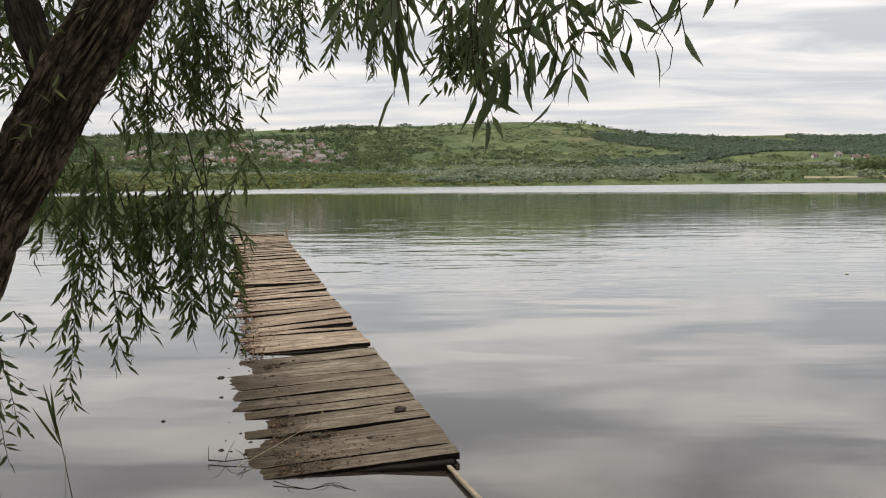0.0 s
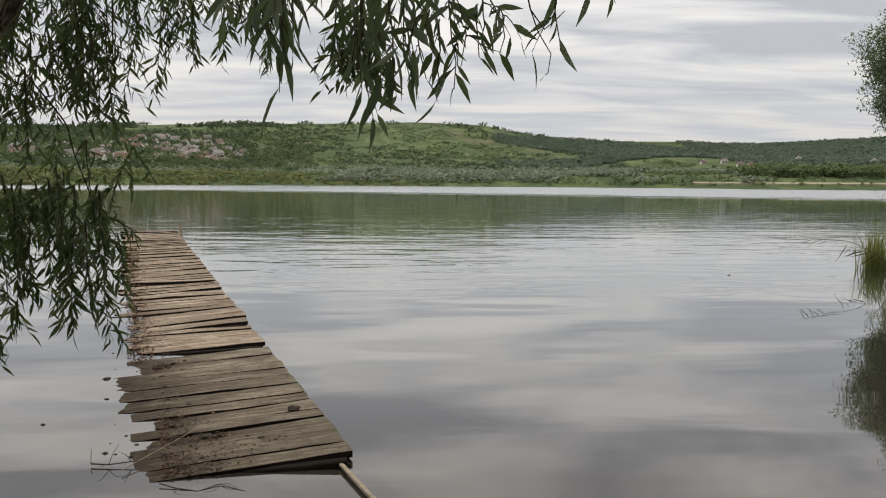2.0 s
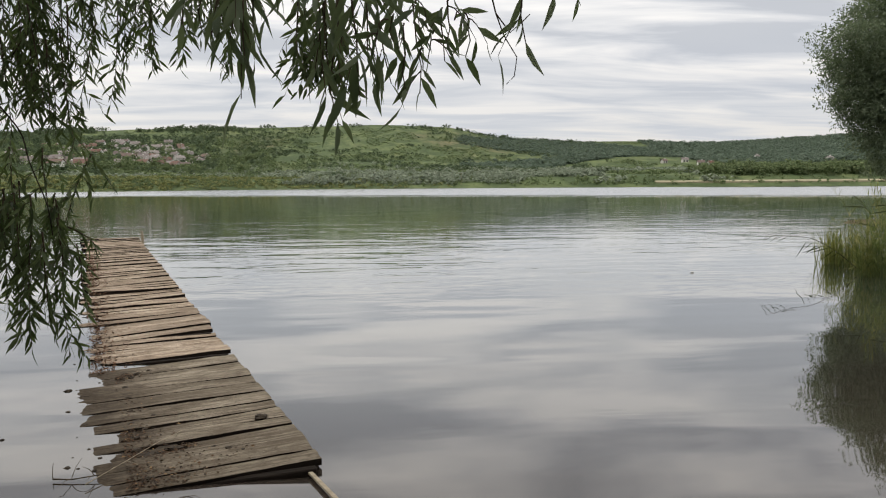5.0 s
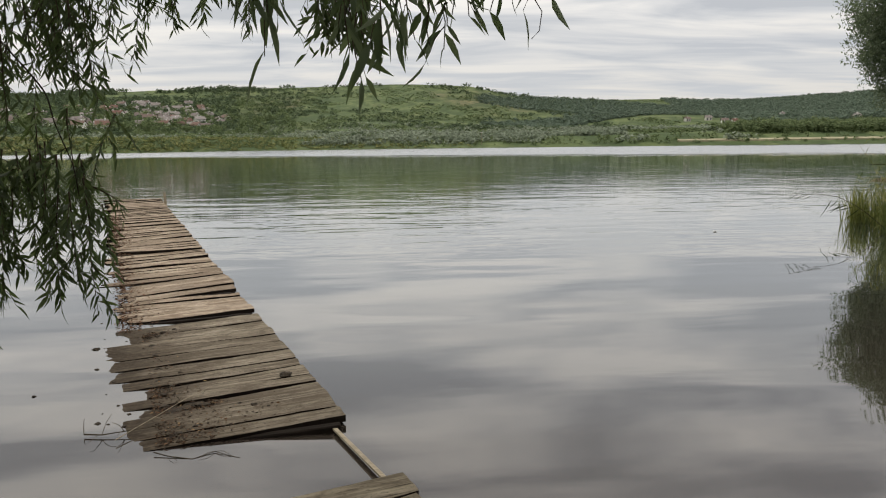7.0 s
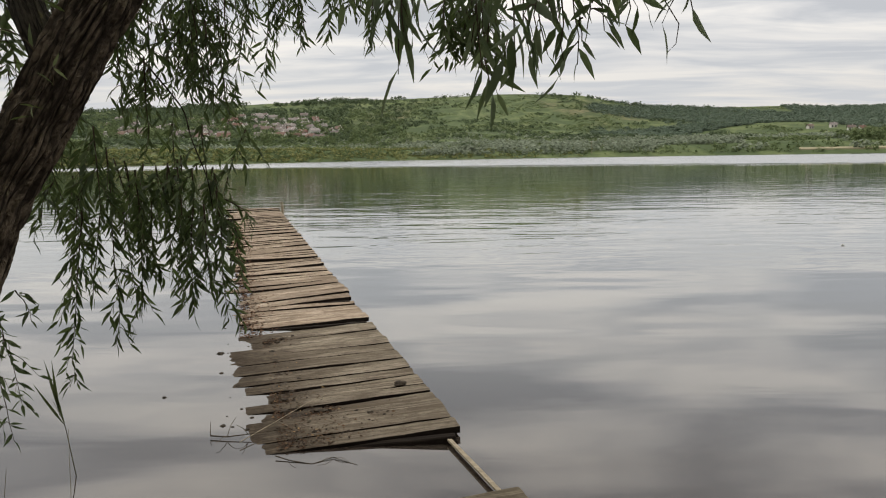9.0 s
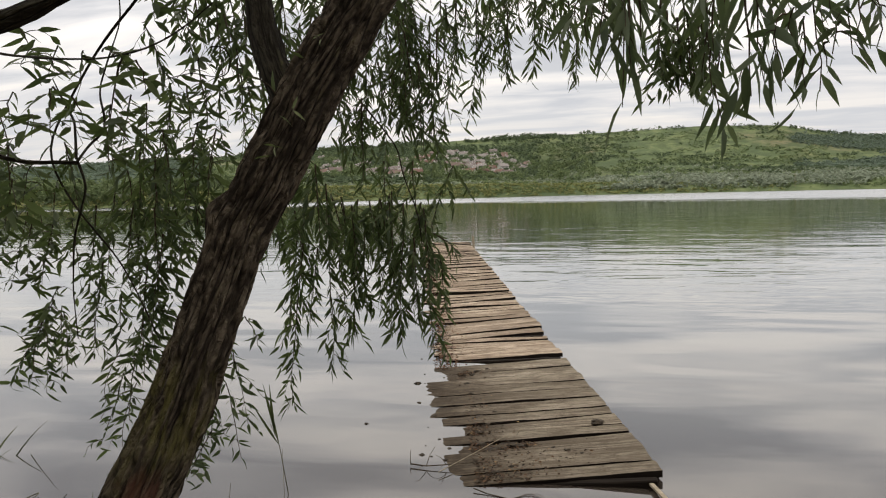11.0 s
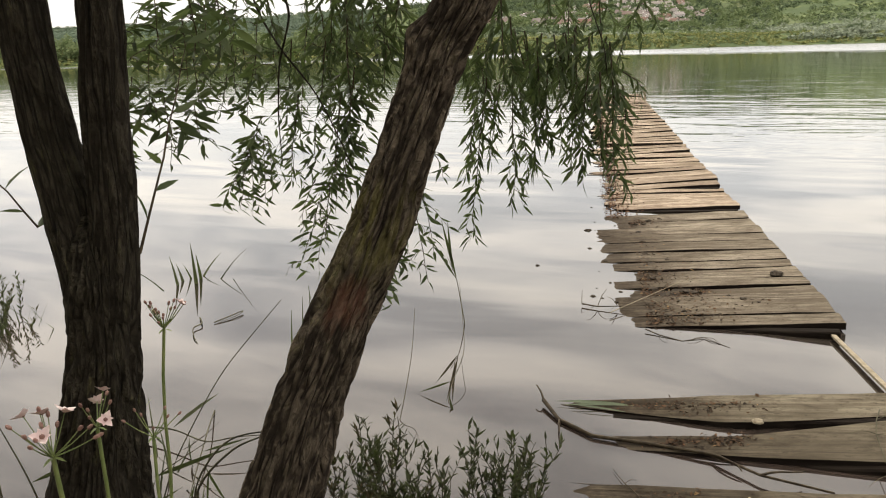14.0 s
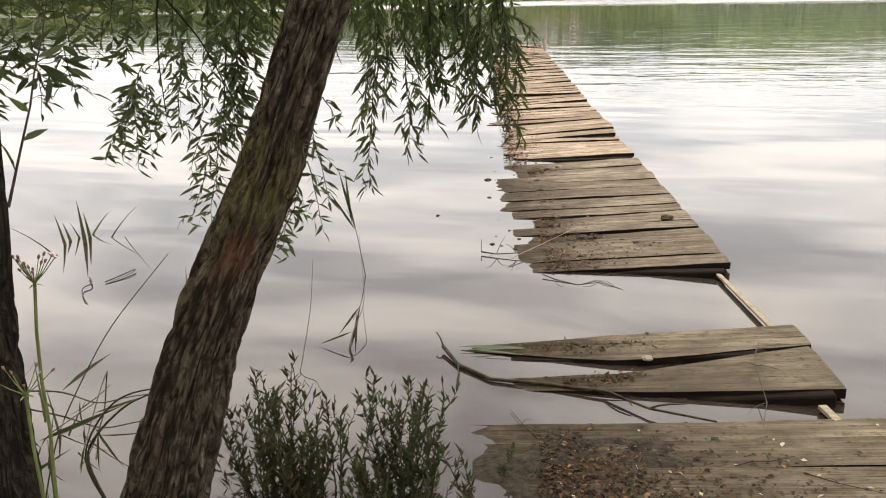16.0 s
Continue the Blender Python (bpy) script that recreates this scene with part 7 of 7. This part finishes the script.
g = np.random.default_rng(91)
for k in range(84):
    az = g.normal(-14.2, 2.6) if k < 48 else g.uniform(-24, -8.5)
    x, y = hill_spot(az, g.uniform(1.1, 2.75) if k < 48 else g.uniform(1.3, 2.5))
    far_house(x, y, g.uniform(-0.9, 0.9), g.uniform(4.5, 7.5), g.uniform(4.0, 5.5), g.uniform(2.4, 3.6))
for k in range(12):
    x, y = hill_spot(g.uniform(-20, -13), 9.0)
    far_house(x, y, g.uniform(-0.9, 0.9), g.uniform(6, 10), g.uniform(5.5, 7), g.uniform(2.6, 4))
for az, el in ((22.9, 1.35), (23.9, 1.15), (24.5, 1.1), (25.1, 0.85), (27.3, 1.5), (21.6, 1.3), (31.5, 1.3)):
    x, y = hill_spot(az, el)
    far_house(x, y, g.uniform(-0.5, 0.5), g.uniform(3.6, 4.8), g.uniform(3.4, 4.2), g.uniform(2.3, 2.8), "white house below the wooded ridge")
x, y = hill_spot(-8.2, 9.0)
far_house(x, y, 0.3, 20, 11, 7, "long pale building on the skyline", "ridge_building")
# the pole on the shore
x, y = 48.0, 334.0
post = thing("shore_pole", "pale concrete pole on the far shore", "pole")
zz = float(ground_z(x, y))
v, f = tubes([([(x, y, zz - 0.5), (x, y, zz + 2.4), (x, y, zz + 4.8)], [0.1, 0.09, 0.08])], 8)
mesh_object("shaft", v, f, BATTEN, post)
bm = bmesh.new()
bmesh.ops.create_cube(bm, size=1.0, matrix=Matrix.Translation((x, y, zz + 4.6)) @ Matrix.Diagonal((1.2, 0.15, 0.15, 1)))
part("crossarm", bm, PLASTER, post)
# the pale track along the far shore
a = np.radians(np.arange(21.0, 40.0, 0.25))
lines = []
for off in (9.0, 12.5):
    r = np.full(len(a), 320.0)
    for _ in range(30):
        r = 0.5 * r + 0.5 * (np.interp(r * np.sin(a), SHORE_X, SHORE_Y) + off) / np.cos(a)
    px, py = r * np.sin(a), r * np.cos(a)
    lines.append(np.stack([px, py, ground_z(px, py) + 0.5], 1))
k = len(a)
v = np.concatenate(lines + [q - (0, 0, 0.8) for q in lines])
f = []
for i in range(k - 1):
    f += [(i, i + 1, k + i + 1, k + i), (2 * k + i, 2 * k + i + 1, i + 1, i), (k + i, k + i + 1, 3 * k + i + 1, 3 * k + i)]
s = Shade("pale dirt", 0.95, 0.1)
s.color(s.ramp(s.noise(0.2, 5, 0.6, s.pos), (0.3, (0.24, 0.22, 0.14)), (0.7, (0.38, 0.34, 0.23))))
tagged(mesh_object("shore_track", v, f, s.m), "pale dirt track along the far shore", "road", kind="structure")
